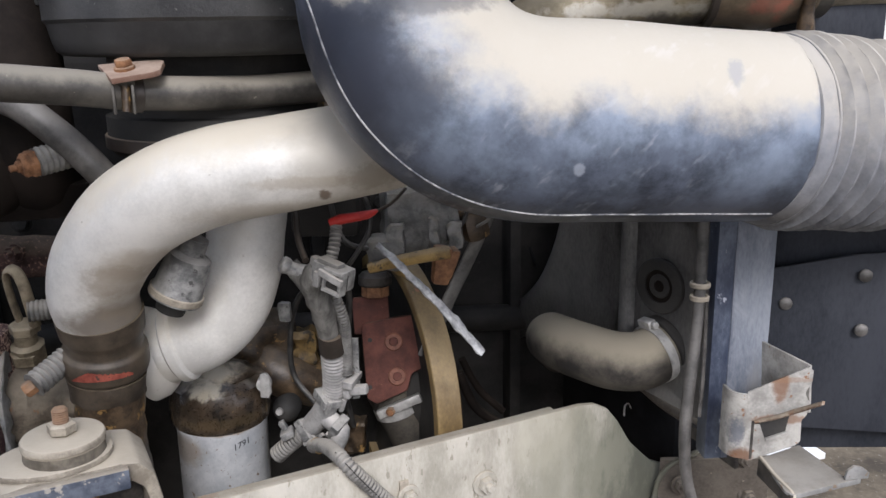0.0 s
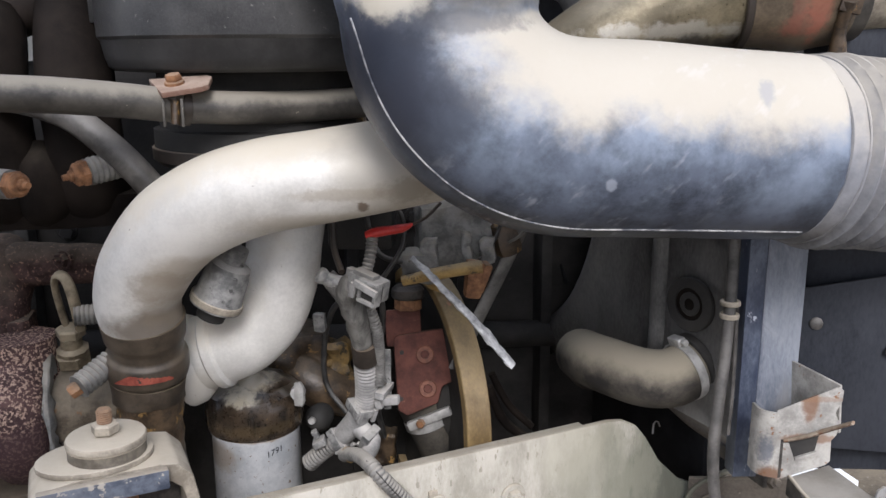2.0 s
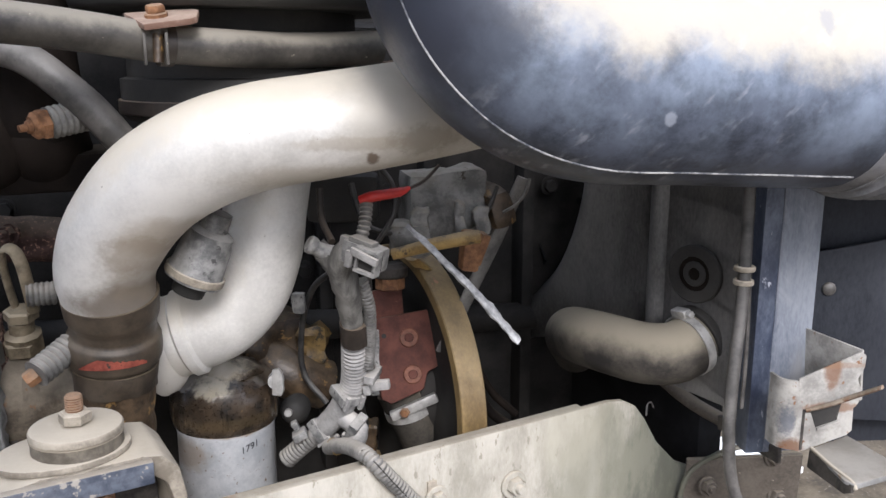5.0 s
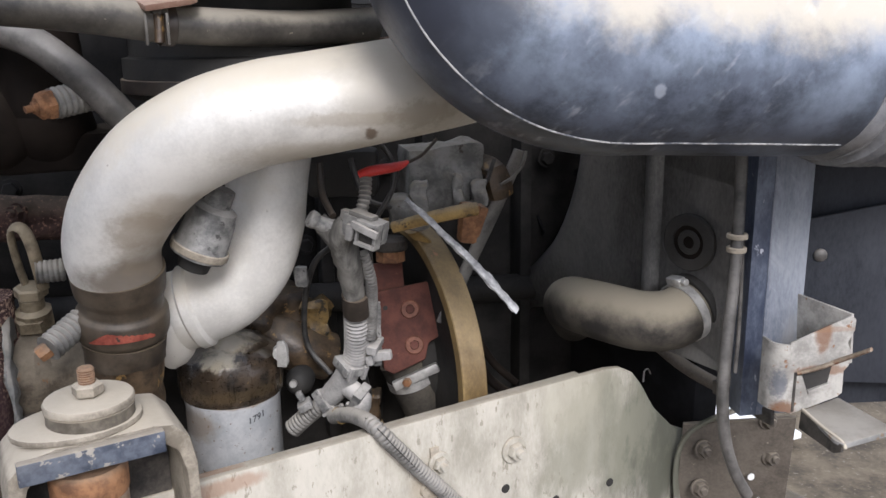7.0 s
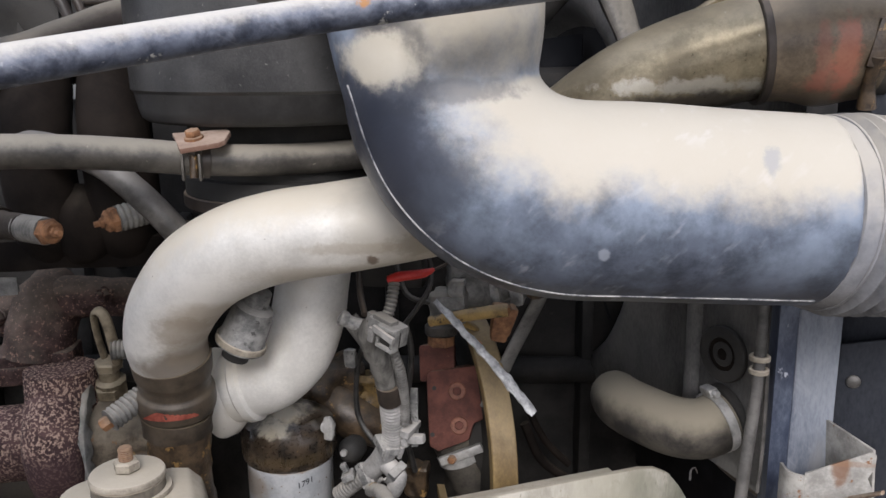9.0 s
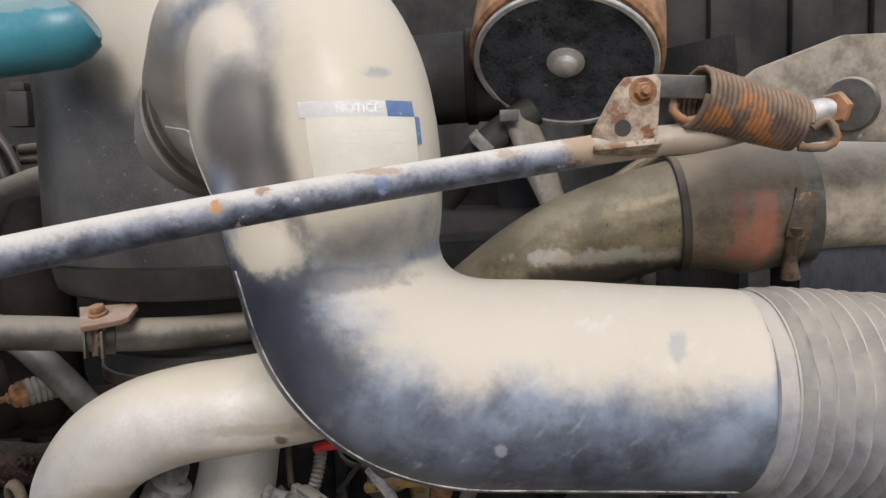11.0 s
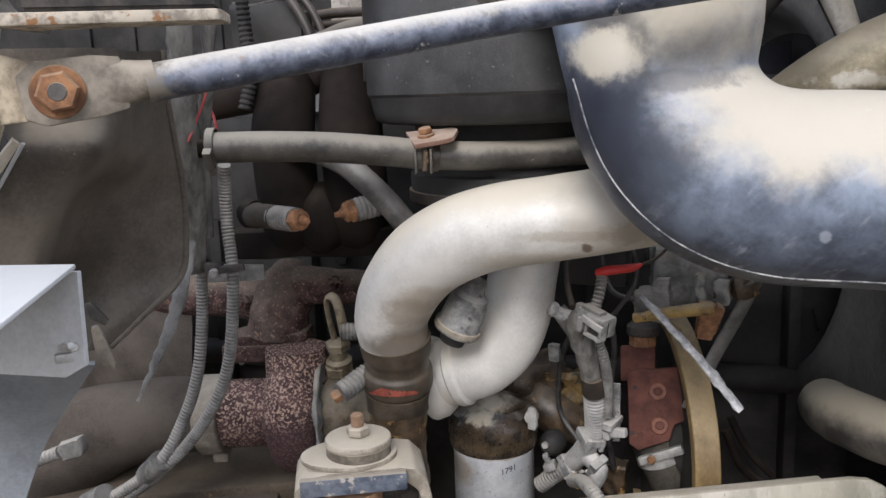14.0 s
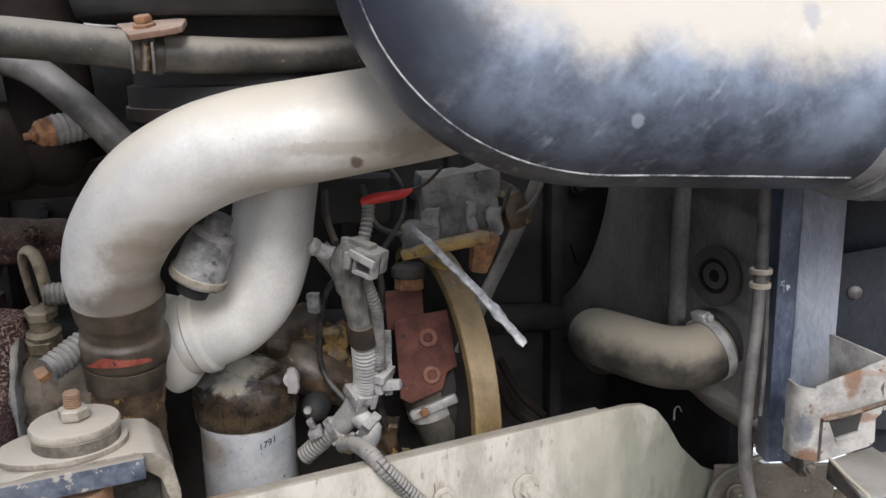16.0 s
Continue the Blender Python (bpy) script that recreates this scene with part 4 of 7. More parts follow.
part("strap", slab([(0.002, -0.016), (0.007, -0.015), (0.010, -0.022), (0.0165, -0.046), (0.016, -0.052), (0.008, -0.046), (0.003, -0.034)], 0.005, basis((-0.312, -0.462, 1.314), (0.8, 0.5, 0), UP), 0.0015), STRUTEND, pale, "brown rubber strap")
whole("fender_skirt", patch([
    [(-0.456, -0.500, 1.270), (-0.374, -0.475, 1.269), (-0.332, -0.440, 1.262)],
    [(-0.530, -0.460, 1.174), (-0.440, -0.440, 1.182), (-0.413, -0.420, 1.182)],
    [(-0.561, -0.450, 1.095), (-0.472, -0.440, 1.109), (-0.443, -0.430, 1.112)],
], 0.004), SKIRT, "pale blue-grey painted lower fender skirt", "fender skirt", sharp=60)

# Dark sheet added to fill the gap behind the exhaust pipe
shield = thing("heat_shield", (-0.801, 0.130, 0.956), "brown-black heat shield added to darken the gap behind the exhaust pipe", "heat shield")
part("sheet", patch([[(-0.971, 0.160, 1.153), (-0.827, 0.150, 1.163), (-0.710, 0.160, 1.166)], [(-0.956, 0.130, 1.051), (-0.813, 0.120, 1.066), (-0.697, 0.130, 1.072)], [(-1.040, 0.160, 0.875), (-0.861, 0.150, 0.901), (-0.737, 0.160, 0.912)]], 0.003), SOOTPIPE, shield)
part("rolled_edge", tube([(-0.969, 0.158, 1.153), (-0.825, 0.148, 1.163), (-0.708, 0.158, 1.167)], 0.005, 10), SOOTPIPE, shield)
# conduits and taped loom on the left
for pts, r in (([(-0.442, -0.100, 1.381), (-0.451, -0.090, 1.348), (-0.452, -0.090, 1.307), (-0.443, -0.100, 1.241), (-0.459, -0.100, 1.140), (-0.486, -0.110, 1.075), (-0.538, -0.120, 1.012), (-0.614, -0.140, 0.952), (-0.755, -0.160, 0.878)], 0.0078),
               ([(-0.495, -0.090, 1.257), (-0.500, -0.090, 1.192), (-0.507, -0.100, 1.121), (-0.527, -0.110, 1.062), (-0.557, -0.130, 1.006), (-0.628, -0.150, 0.955), (-0.762, -0.170, 0.891)], 0.0078)):
    whole("corrugated_conduit", ribbed(pts, r, 0.0044, 0.0012, 14), CONDUIT, "grey corrugated split loom conduit hanging down", "conduit", group="left conduits")
loom = thing("taped_loom", (-0.476, -0.130, 1.346), "grey cloth-taped wire bundle with frayed tail", "wire loom")
part("taped_strand", rough_up(tube([(-0.431, -0.160, 1.596), (-0.444, -0.160, 1.504), (-0.461, -0.140, 1.412), (-0.474, -0.120, 1.325), (-0.491, -0.100, 1.252)], [0.014, 0.014, 0.015, 0.013, 0.009], 16, flat=0.7), 0.012, 0.003), TAPE, loom)
part("second_strand", rough_up(tube([(-0.424, -0.120, 1.600), (-0.438, -0.120, 1.492), (-0.461, -0.110, 1.403), (-0.474, -0.100, 1.295)], 0.008, 12, flat=0.7), 0.01, 0.002), TAPE, loom)
part("tail", rough_up(tube([(-0.461, -0.150, 1.298), (-0.460, -0.170, 1.256), (-0.471, -0.180, 1.212), (-0.488, -0.190, 1.173), (-0.515, -0.200, 1.119)], [0.008, 0.0095, 0.0085, 0.006, 0.002], 12, flat=0.4), 0.006, 0.003), CONDUIT, loom, "frayed hanging tape tail")
part("tie_clip", join(box(0.022, 0.014, 0.012, basis((-0.459, -0.112, 1.260), (0.95, 0.3, 0), UP), 0.003), box(0.030, 0.009, 0.006, basis((-0.430, -0.118, 1.262), (0.95, 0.3, 0.1), UP), 0.002)), STOPDARK, loom)
part("clip_button", lathe([(0.006, 0), (0.006, 0.003), (0.004, 0.005)], facing((-0.453, -0.121, 1.256), (0.3, -0.95, 0)), 16), PLUGGREY, loom)
for (a, b), dd in ((((-0.577, -0.130, 0.988), (-0.552, -0.130, 1.011)), 0), (((-0.651, -0.160, 0.952), (-0.621, -0.160, 0.968)), 0)):
    part("cable_tie", tube((a, b), 0.017, 14, flat=0.8), TAPE, loom)
whole("mounting_tab", slab([(-0.05, -0.012), (0.034, -0.012), (0.037, -0.008), (0.037, 0.010), (-0.05, 0.014)], 0.004, basis((-0.531, 0.040, 1.218), (0.97, 0.2, 0.05), UP), 0.0015), CONDUIT, "grey steel tab holding the conduits", "tab")
whole("red_wire", tube([(-0.422, -0.140, 1.485), (-0.432, -0.140, 1.457), (-0.445, -0.140, 1.435), (-0.451, -0.150, 1.412)], 0.0014, 8), WIRERED, "thin red wire beside the taped loom", "wire", group="red wires")
whole("red_wire", tube([(-0.458, -0.150, 1.480), (-0.464, -0.150, 1.461), (-0.469, -0.150, 1.447)], 0.002, 8), WIRERED, "thin red wire beside the taped loom", "wire", group="red wires")

corr = ribbed([(-0.503, 0.050, 1.600), (-0.499, 0.050, 1.539), (-0.489, 0.040, 1.486), (-0.496, 0.030, 1.441)], 0.0095, 0.0070, 0.0022, 14)
whole("corrugated_hose", corr, BLACK, "black corrugated hose hanging by the relay box", "hose")
for pts in ([(-0.510, -0.100, 1.492), (-0.502, -0.100, 1.472), (-0.496, -0.100, 1.451), (-0.495, -0.100, 1.423)], [(-0.492, -0.060, 1.483), (-0.487, -0.060, 1.455), (-0.477, -0.060, 1.420), (-0.486, -0.060, 1.384)]):
    whole("loom_wire", tube(pts, 0.0018, 8), WIRERED if pts[0][0] < -0.2 else RUBBER, "loose dusty wire strand beside the taped loom", "wire", group="loom wires")

branch = thing("corrugated_conduit", (-0.623, -0.200, 1.049), "short grey corrugated conduit joining the pair", "conduit", "left conduits")
part("tube", ribbed([(-0.823, -0.240, 0.980), (-0.746, -0.220, 1.001), (-0.687, -0.210, 1.023), (-0.644, -0.200, 1.040)], 0.0085, 0.0058, 0.0014, 14), CONDUIT, branch)
part("end_clip", lump(0.030, 0.022, 0.022, basis((-0.621, -0.200, 1.049), (0.9, 0.3, 0.3), UP), 0.003, 0.008, 4, 0.006), CONDUIT, branch, "dusty plastic end clip")

# ---- turbocharger and exhaust ----
AX = Vector((0.95, 0.31, 0.03)).normalized()
turbo = thing("turbocharger", (-0.46, 0.06, 0.98), "purple-rusted turbocharger turbine housing with scale", "turbocharger")
tc = Vector((-0.459, 0.055, 1.017))
tm = facing(tc, AX)
part("volute", rough_up(lathe([(0.040, -0.036), (0.060, -0.037), (0.075, -0.030), (0.085, -0.015), (0.087, 0.0), (0.085, 0.015), (0.075, 0.030), (0.062, 0.036), (0.040, 0.036)], tm, 48), 0.02, 0.0015), TURBO, turbo)
part("outlet_pipe", lathe([(0.040, -0.115), (0.047, -0.112), (0.048, -0.09), (0.048, -0.04), (0.056, -0.030)], tm, 40), TURBO, turbo)
part("v_band_clamp", join(ring(0.046, 0.0565, -0.140, -0.106, tm), box(0.014, 0.02, 0.022, tm @ pose(-0.004, -0.060, -0.12), 0.003)), STRUTEND, turbo, "dull steel V-band clamp")
part("heat_shield_ring", rough_up(ring(0.055, 0.079, 0.036, 0.042, tm), 0.01, 0.005), ALU, turbo, "flaking bright edge ring")
part("bearing_housing", rough_up(lathe([(0.050, 0.036), (0.052, 0.06), (0.040, 0.075), (0.042, 0.11), (0.03, 0.115)], tm, 32), 0.02, 0.003), DIRTCAST, turbo, "dirt-caked bearing housing")
flat = UP.cross(AX)
part("inlet_flange", rough_up(slab([(-0.060, -0.030), (0.055, -0.030), (0.060, -0.024), (0.060, 0.028), (0.052, 0.034), (-0.058, 0.034), (-0.064, 0.026), (-0.064, -0.024)], 0.024, basis((-0.521, 0.085, 1.084), AX, flat), 0.003), 0.02, 0.001), MANIFOLD, turbo)
part("inlet_neck", rough_up(tube([tc + UP * 0.02, tc + UP * 0.06, tc + UP * 0.095], [0.055, 0.045, 0.042], 30), 0.02, 0.002), TURBO, turbo)
for p in ((-0.556, 0.062, 1.086), (-0.466, 0.062, 1.097)):
    bolt(p, (0.05, -0.15, -1), 0.008, ALU, turbo, 0.004, 0.010, label="dull grey bolt head")
exhaust = thing("exhaust_pipe", (-0.674, 0.000, 1.009), "dull brown-grey exhaust pipe leading from the turbocharger", "exhaust pipe")
part("pipe", tube([tc - AX * 0.125, tc - AX * 0.21 + Vector((0, -0.005, 0)), tc - AX * 0.32 + Vector((0, -0.005, -0.03)), tc - AX * 0.42 + Vector((0, 0, -0.10)), tc - AX * 0.46 + Vector((0, 0.02, -0.25))], [0.052, 0.056, 0.070, 0.082, 0.085], 36), SOOTPIPE, exhaust)

manifold = thing("exhaust_manifold", (-0.5, 0.16, 1.15), "dark rusted cast exhaust manifold above the turbocharger", "manifold")
part("outlet_flange", rough_up(slab([(-0.050, -0.028), (0.050, -0.028), (0.056, -0.02), (0.056, 0.026), (-0.050, 0.030), (-0.056, 0.02)], 0.026, basis((-0.518, 0.088, 1.096), AX, flat), 0.004), 0.02, 0.001), MANIFOLD, manifold)
part("collector", rough_up(tube([(-0.516, 0.095, 1.106), (-0.514, 0.105, 1.138), (-0.516, 0.125, 1.168), (-0.523, 0.160, 1.188)], [0.046, 0.043, 0.042, 0.034], 28), 0.025, 0.004), MANIFOLD, manifold)
part("runner", rough_up(tube([(-0.541, 0.125, 1.151), (-0.492, 0.130, 1.177), (-0.430, 0.140, 1.180), (-0.361, 0.160, 1.173)], [0.034, 0.030, 0.026, 0.025], 24), 0.02, 0.002), MANIFOLD, manifold)
part("left_runner", rough_up(tube([(-0.525, 0.125, 1.149), (-0.591, 0.140, 1.156), (-0.692, 0.150, 1.149), (-0.823, 0.160, 1.141)], [0.034, 0.036, 0.033, 0.032], 24), 0.02, 0.003), MANIFOLD, manifold)
for at in ((-0.560, 0.090, 1.160), (-0.421, 0.110, 1.192)):
    bolt(at, (-0.3, -0.9, 0.1), 0.010, MANIFOLD, manifold, 0.004, 0.012)

# two soot-brown bent tubes behind the hose, with capped fittings
plenum = thing("intake_plenum", (-0.500, 0.090, 1.470), "soot-brown dust-topped plenum pipe over two runners", "pipe")
part("pipe", rough_up(tube([(-0.640, 0.050, 1.452), (-0.560, 0.075, 1.466), (-0.495, 0.098, 1.478), (-0.440, 0.120, 1.497), (-0.392, 0.142, 1.516), (-0.330, 0.170, 1.532)], [0.036, 0.037, 0.038, 0.038, 0.038, 0.038], 36), 0.05, 0.0015), TUBEDUST, plenum)
for pts, foot in (([(-0.453, 0.062, 1.290), (-0.455, 0.054, 1.347), (-0.457, 0.056, 1.405), (-0.460, 0.072, 1.445), (-0.468, 0.092, 1.476)], (-0.447, 0.064, 1.248)),
                  ([(-0.361, 0.082, 1.290), (-0.362, 0.076, 1.344), (-0.366, 0.078, 1.401), (-0.374, 0.094, 1.446), (-0.386, 0.126, 1.496)], (-0.357, 0.086, 1.248))):
    xo = thing("crossover_tube", foot, "soot-brown runner tube rising behind the hose", "tube", "crossover tubes")
    part("pipe", rough_up(tube(pts, [0.040, 0.042, 0.042, 0.041, 0.040], 36), 0.05, 0.0012), RUNNER, xo)
    part("base_flange", rough_up(lathe([(0.010, -0.004), (0.024, 0.002), (0.036, 0.016), (0.042, 0.034), (0.0415, 0.052), (0.038, 0.060)], facing(foot, Vector(pts[0]) - Vector(foot)), 44), 0.04, 0.003), DARKTUBE, xo, "tapered sooty foot")
soot = thing("soot_casting", (-0.405, 0.070, 1.250), "sooty black casting that joins the tubes", "casting")
part("body", rough_up(tube([(-0.395, 0.085, 1.246), (-0.402, 0.060, 1.276), (-0.408, 0.060, 1.305), (-0.412, 0.072, 1.340)], [0.010, 0.034, 0.030, 0.016], 28), 0.03, 0.003), DARKTUBE, soot)
part("shelf_block", lump(0.30, 0.085, 0.040, basis((-0.400, 0.090, 1.262), (0.98, 0.17, 0.03), (-0.17, 0.98, 0)), 0.003, 0.05, 5, 0.010), DARKTUBE, soot, "sooty block the runners stand on")
def stub(base, tip, r, label, dirt=0.0):
    """A dusty ribbed fitting with a rusted hex and nipple."""
    base, tip = Vector(base), Vector(tip)
    ax = (tip - base).normalized()
    ln = (tip - base).length
    hx = ln - 0.026
    ob = thing("capped_fitting", base, label, "fitting", "capped fittings")
    part("sleeve", ribbed([base + ax * dirt, base + ax * (hx + 0.001)], r, 0.0058, 0.0016, 22), CONDUIT, ob, "dusty ribbed sleeve")
    if dirt:
        part("dirt_sleeve", rough_up(tube([base, base + ax * (dirt + 0.003)], [r * 1.05, r * 0.98], 20), 0.008, 0.002), SOOTPIPE, ob, "dirt-caked tail of the fitting")
    hexp = part("hex", join(hexagon(r * 0.96, 0.009, facing(base + ax * hx, ax)), lathe([(r * 0.80, 0.008), (r * 0.82, 0.0125), (r * 0.6, 0.0155)], facing(base + ax * hx, ax), 18)), AMBER, ob, "amber rusted hex")
    part("nipple", lathe([(r * 0.42, 0.014), (r * 0.38, 0.019), (r * 0.24, 0.020), (r * 0.22, 0.026)], facing(base + ax * hx, ax), 14), AMBER, hexp)
    return ob


stub((-0.458, -0.026, 1.311), (-0.350, -0.074, 1.313), 0.0150, "rusty capped fitting with a dirt-caked sleeve", 0.048)
stub((-0.288, 0.006, 1.325), (-0.334, -0.038, 1.315), 0.0150, "rusty capped fitting with a dusty ribbed sleeve")
whole("mud_clamp", rough_up(tube([(-0.470, -0.014, 1.311), (-0.452, -0.024, 1.311)], [0.019, 0.018], 22), 0.01, 0.002), DARKTUBE, "dirt-caked clamp round the fitting", "clamp")
# ---- long hose, second hose, bracket with clip ----
hose = thing("heater_hose", (-0.398, -0.170, 1.407), "long grey dusty rubber hose with a worm clamp", "hose")
part("hose_body", tube([(-0.401, -0.178, 1.407), (-0.351, -0.150, 1.406), (-0.295, -0.115, 1.402), (-0.244, -0.080, 1.395), (-0.203, -0.050, 1.388), (-0.147, -0.020, 1.384), (-0.092, 0.020, 1.383), (-0.022, 0.060, 1.386)], 0.0165, 24), HOSE, hose)
hose_clamp((-0.399, -0.177, 1.410), (0.9, 0.35, 0.0), 0.0172, 0.009, HOSE, hose, screw=(-0.2, -0.9, -0.6))
part("nipple", tube([(-0.412, -0.185, 1.407), (-0.401, -0.178, 1.407)], 0.010, 16), DARKTUBE, hose)
low = thing("lower_hose", (-0.370, -0.010, 1.377), "dark grey dusty hose curving down behind the pipe", "hose")
part("hose_body", tube([(-0.460, 0.030, 1.396), (-0.395, 0.004, 1.392), (-0.338, -0.008, 1.377), (-0.300, -0.011, 1.350), (-0.270, -0.006, 1.318), (-0.240, 0.010, 1.270)], 0.0150, 22), DRAINTUBE, low)
plate = thing("clip_bracket", (-0.202, -0.06, 1.40), "rust-tan bracket plate bolted over the hose clip", "bracket")
bm_at = basis((-0.203, -0.058, 1.4045), (0.98, 0.10, 0.08), (-0.14, 0.96, 0.26))
part("plate_top", slab([(-0.030, 0.024), (-0.006, -0.027), (0.030, -0.018), (0.035, -0.012), (0.034, 0.014), (0.028, 0.022)], 0.0055, bm_at, 0.0015), CLIPPLATE, plate)
bolt(bm_at @ Vector((0.001, -0.001, 0.0085)), bm_at.to_3x3() @ Vector((0, 0, 1)), 0.0082, RUST, plate, 0.0, 0.0095, label="rusted hex bolt")
part("nut", hexagon(0.0078, 0.006, facing((-0.200, -0.066, 1.3955), (0, 0, 1))), HOSE, plate, "dusty nut under the plate")
part("stem", tube([(-0.200, -0.068, 1.400), (-0.200, -0.071, 1.372)], 0.0042, 12), BROWNCAST, plate)
for off in (-0.009, 0.009):
    part("clip_ear", slab([(-0.005, -0.016), (0.005, -0.016), (0.0055, 0.010), (-0.0055, 0.010)], 0.0025, basis((-0.200 + off, -0.072, 1.386), (0.3, -0.9, 0), UP), 0.0006), HOSE, plate, "dark ear of the hose clip")
part("clip_band", ring(0.0166, 0.0185, -0.006, 0.006, facing((-0.200, -0.048, 1.387), (0.85, 0.5, -0.05)), 30), RUBBER, plate, "rubber band round the hose")
# ---- air filter canister ----
can = thing("air_filter_canister", (-0.192, 0.074, 1.36), "black crinkled plastic air filter canister", "air filter")
cm0 = Matrix.Translation((-0.163, 0.112, -0.014))
can_body = part("body", lathe([(0.1690, 1.464), (0.1735, 1.469), (0.1748, 1.52), (0.1750, 1.80), (0.16, 1.84), (0.10, 1.86)], cm0, 88), CAN, can)
part("rim", lathe([(0.145, 1.433), (0.158, 1.434), (0.1635, 1.438), (0.1668, 1.448), (0.1705, 1.466), (0.1722, 1.470)], cm0, 88), CANRIM, can, "dark lower rim with tan scuffs")
part("neck", lathe([(0.118, 1.33), (0.123, 1.335), (0.123, 1.37), (0.116, 1.372), (0.116, 1.436)], cm0, 56), BLACK, can, "black lower neck in shade")
part("rim_latch", box(0.018, 0.012, 0.03, cm0 @ pose(-0.172, -0.03, 1.50), 0.003), BLACK, can_body)
part("band", ring(0.122, 0.126, 1.336, 1.35, cm0, 56), RUBBER, can)
whole("hose_end_clip", join(box(0.018, 0.012, 0.012, basis((-0.163, 0.000, 1.346), (0.97, 0.2, 0.1), UP), 0.003), tube([(-0.158, 0.002, 1.346), (-0.130, 0.010, 1.348), (-0.092, 0.020, 1.351)], 0.005, 10)), HOSE, "pale clip on a thin pipe under the canister", "clip")
ybk = thing("yellow_bracket", (-0.060, 0.100, 1.340), "rusted yellow-painted bracket behind the pipe", "bracket")
part("block", lump(0.046, 0.024, 0.030, basis((-0.064, 0.100, 1.354), (0.98, 0.1, 0.06), UP), 0.002, 0.015, 3, 0.003), RUSTPLATE, ybk)
part("face", box(0.022, 0.022, 0.004, basis((-0.054, 0.086, 1.356), (0.98, 0.1, 0.06), UP), 0.001), YELLOW, ybk, "bright yellow painted face")
part("side_lug", box(0.026, 0.022, 0.016, basis((-0.014, 0.095, 1.362), (0.98, 0.1, 0.1), UP), 0.003), CLIPPLATE, ybk, "rust-pink lug")
part("bolt_hole", lathe([(0.005, 0), (0.005, 0.001)], facing((-0.008, 0.0865, 1.362), (0.1, -0.98, 0)), 14), BLACK, ybk)

# ---- silver pipes ----
charge = thing("charge_pipe", (-0.284, 0.000, 1.073), "silver painted dusty charge air pipe with a tight bend", "pipe")
part("pipe_body", tube([(0.159, 0.060, 1.357), (0.076, 0.020, 1.338), (-0.001, -0.012, 1.326), (-0.070, -0.030, 1.316), (-0.128, -0.036, 1.307), (-0.179, -0.034, 1.290), (-0.227, -0.024, 1.261), (-0.265, -0.010, 1.219), (-0.285, 0.004, 1.180), (-0.287, 0.016, 1.142)], [0.046, 0.0465, 0.047, 0.0475, 0.048, 0.049, 0.0495, 0.0485, 0.0465, 0.0440], 48), SILVER, charge)
boot = thing("rubber_coupling", (-0.289, 0.020, 1.093), "black rubber coupling with a red stripe below the pipe", "coupling")
sleeve_part = part("sleeve", tube([(-0.286, 0.013, 1.152), (-0.287, 0.018, 1.134), (-0.288, 0.021, 1.122), (-0.289, 0.023, 1.114), (-0.290, 0.025, 1.105), (-0.291, 0.027, 1.092), (-0.2925, 0.028, 1.081), (-0.293, 0.029, 1.073)], [0.0462, 0.0450, 0.0415, 0.0412, 0.0458, 0.0465, 0.0446, 0.0385], 48, 0.003), COUPLING, boot)
part("groove_wire", ring(0.0390, 0.0412, -0.0012, 0.0012, facing((-0.2885, 0.022, 1.1180), (0.04, 0.10, -1))), COUPLING, sleeve_part)
stripe = bmesh.new()
arc = [radians(k) for k in range(-14, 75, 6)]
fr = basis((-0.2915, 0.027, 1.087), (1, 0.0, 0), (0, 1, 0))
rise = [0.0112 * math.sin(math.pi * (q + 0.5) / len(arc)) for q in range(len(arc))]
v0 = [stripe.verts.new(fr @ Vector((0.0467 * math.sin(a - 0.22), -0.0467 * math.cos(a - 0.22), -0.004))) for a in arc]
v1 = [stripe.verts.new(fr @ Vector((0.0467 * math.sin(a - 0.22), -0.0467 * math.cos(a - 0.22), -0.0035 + r + 0.0008 * math.sin(7 * a)))) for a, r in zip(arc, rise)]
for k in range(len(arc) - 1):
    stripe.faces.new((v0[k], v0[k + 1], v1[k + 1], v1[k]))
bmesh.ops.solidify(stripe, geom=stripe.faces[:], thickness=0.0008)
part("red_stripe", stripe, STRIPE, sleeve_part, "faded red printed stripe")
outlet = thing("compressor_outlet", (-0.295, 0.030, 1.019), "oil-browned cast compressor outlet under the coupling", "casting")
part("neck", rough_up(tube([(-0.292, 0.029, 1.076), (-0.295, 0.032, 1.032), (-0.298, 0.035, 0.987), (-0.300, 0.040, 0.940)], [0.038, 0.037, 0.0375, 0.040], 32), 0.015, 0.003), BROWNCAST, outlet)
part("torn_wrap", rough_up(tube([(-0.292, 0.028, 1.074), (-0.294, 0.030, 1.050)], [0.0420, 0.0400], 32), 0.012, 0.003), COUPLING, outlet, "torn black wrap")
part("scroll", lump(0.10, 0.10, 0.12, basis((-0.381, 0.080, 0.953), AX, UP.cross(AX)), 0.008, 0.04, 6, 0.03), BROWNCAST, outlet)

cool = thing("cooler_pipe", (-0.181, 0.140, 1.112), "silver painted elbow pipe behind the charge pipe", "pipe")
elbow_part = part("elbow", tube([(-0.127, 0.160, 1.325), (-0.143, 0.150, 1.270), (-0.152, 0.140, 1.215), (-0.160, 0.135, 1.165), (-0.177, 0.130, 1.122), (-0.206, 0.125, 1.092), (-0.236, 0.122, 1.078), (-0.262, 0.120, 1.069), (-0.282, 0.120, 1.063)], [0.046, 0.046, 0.046, 0.047, 0.048, 0.048, 0.047, 0.047, 0.047], 44), SILVER, cool)
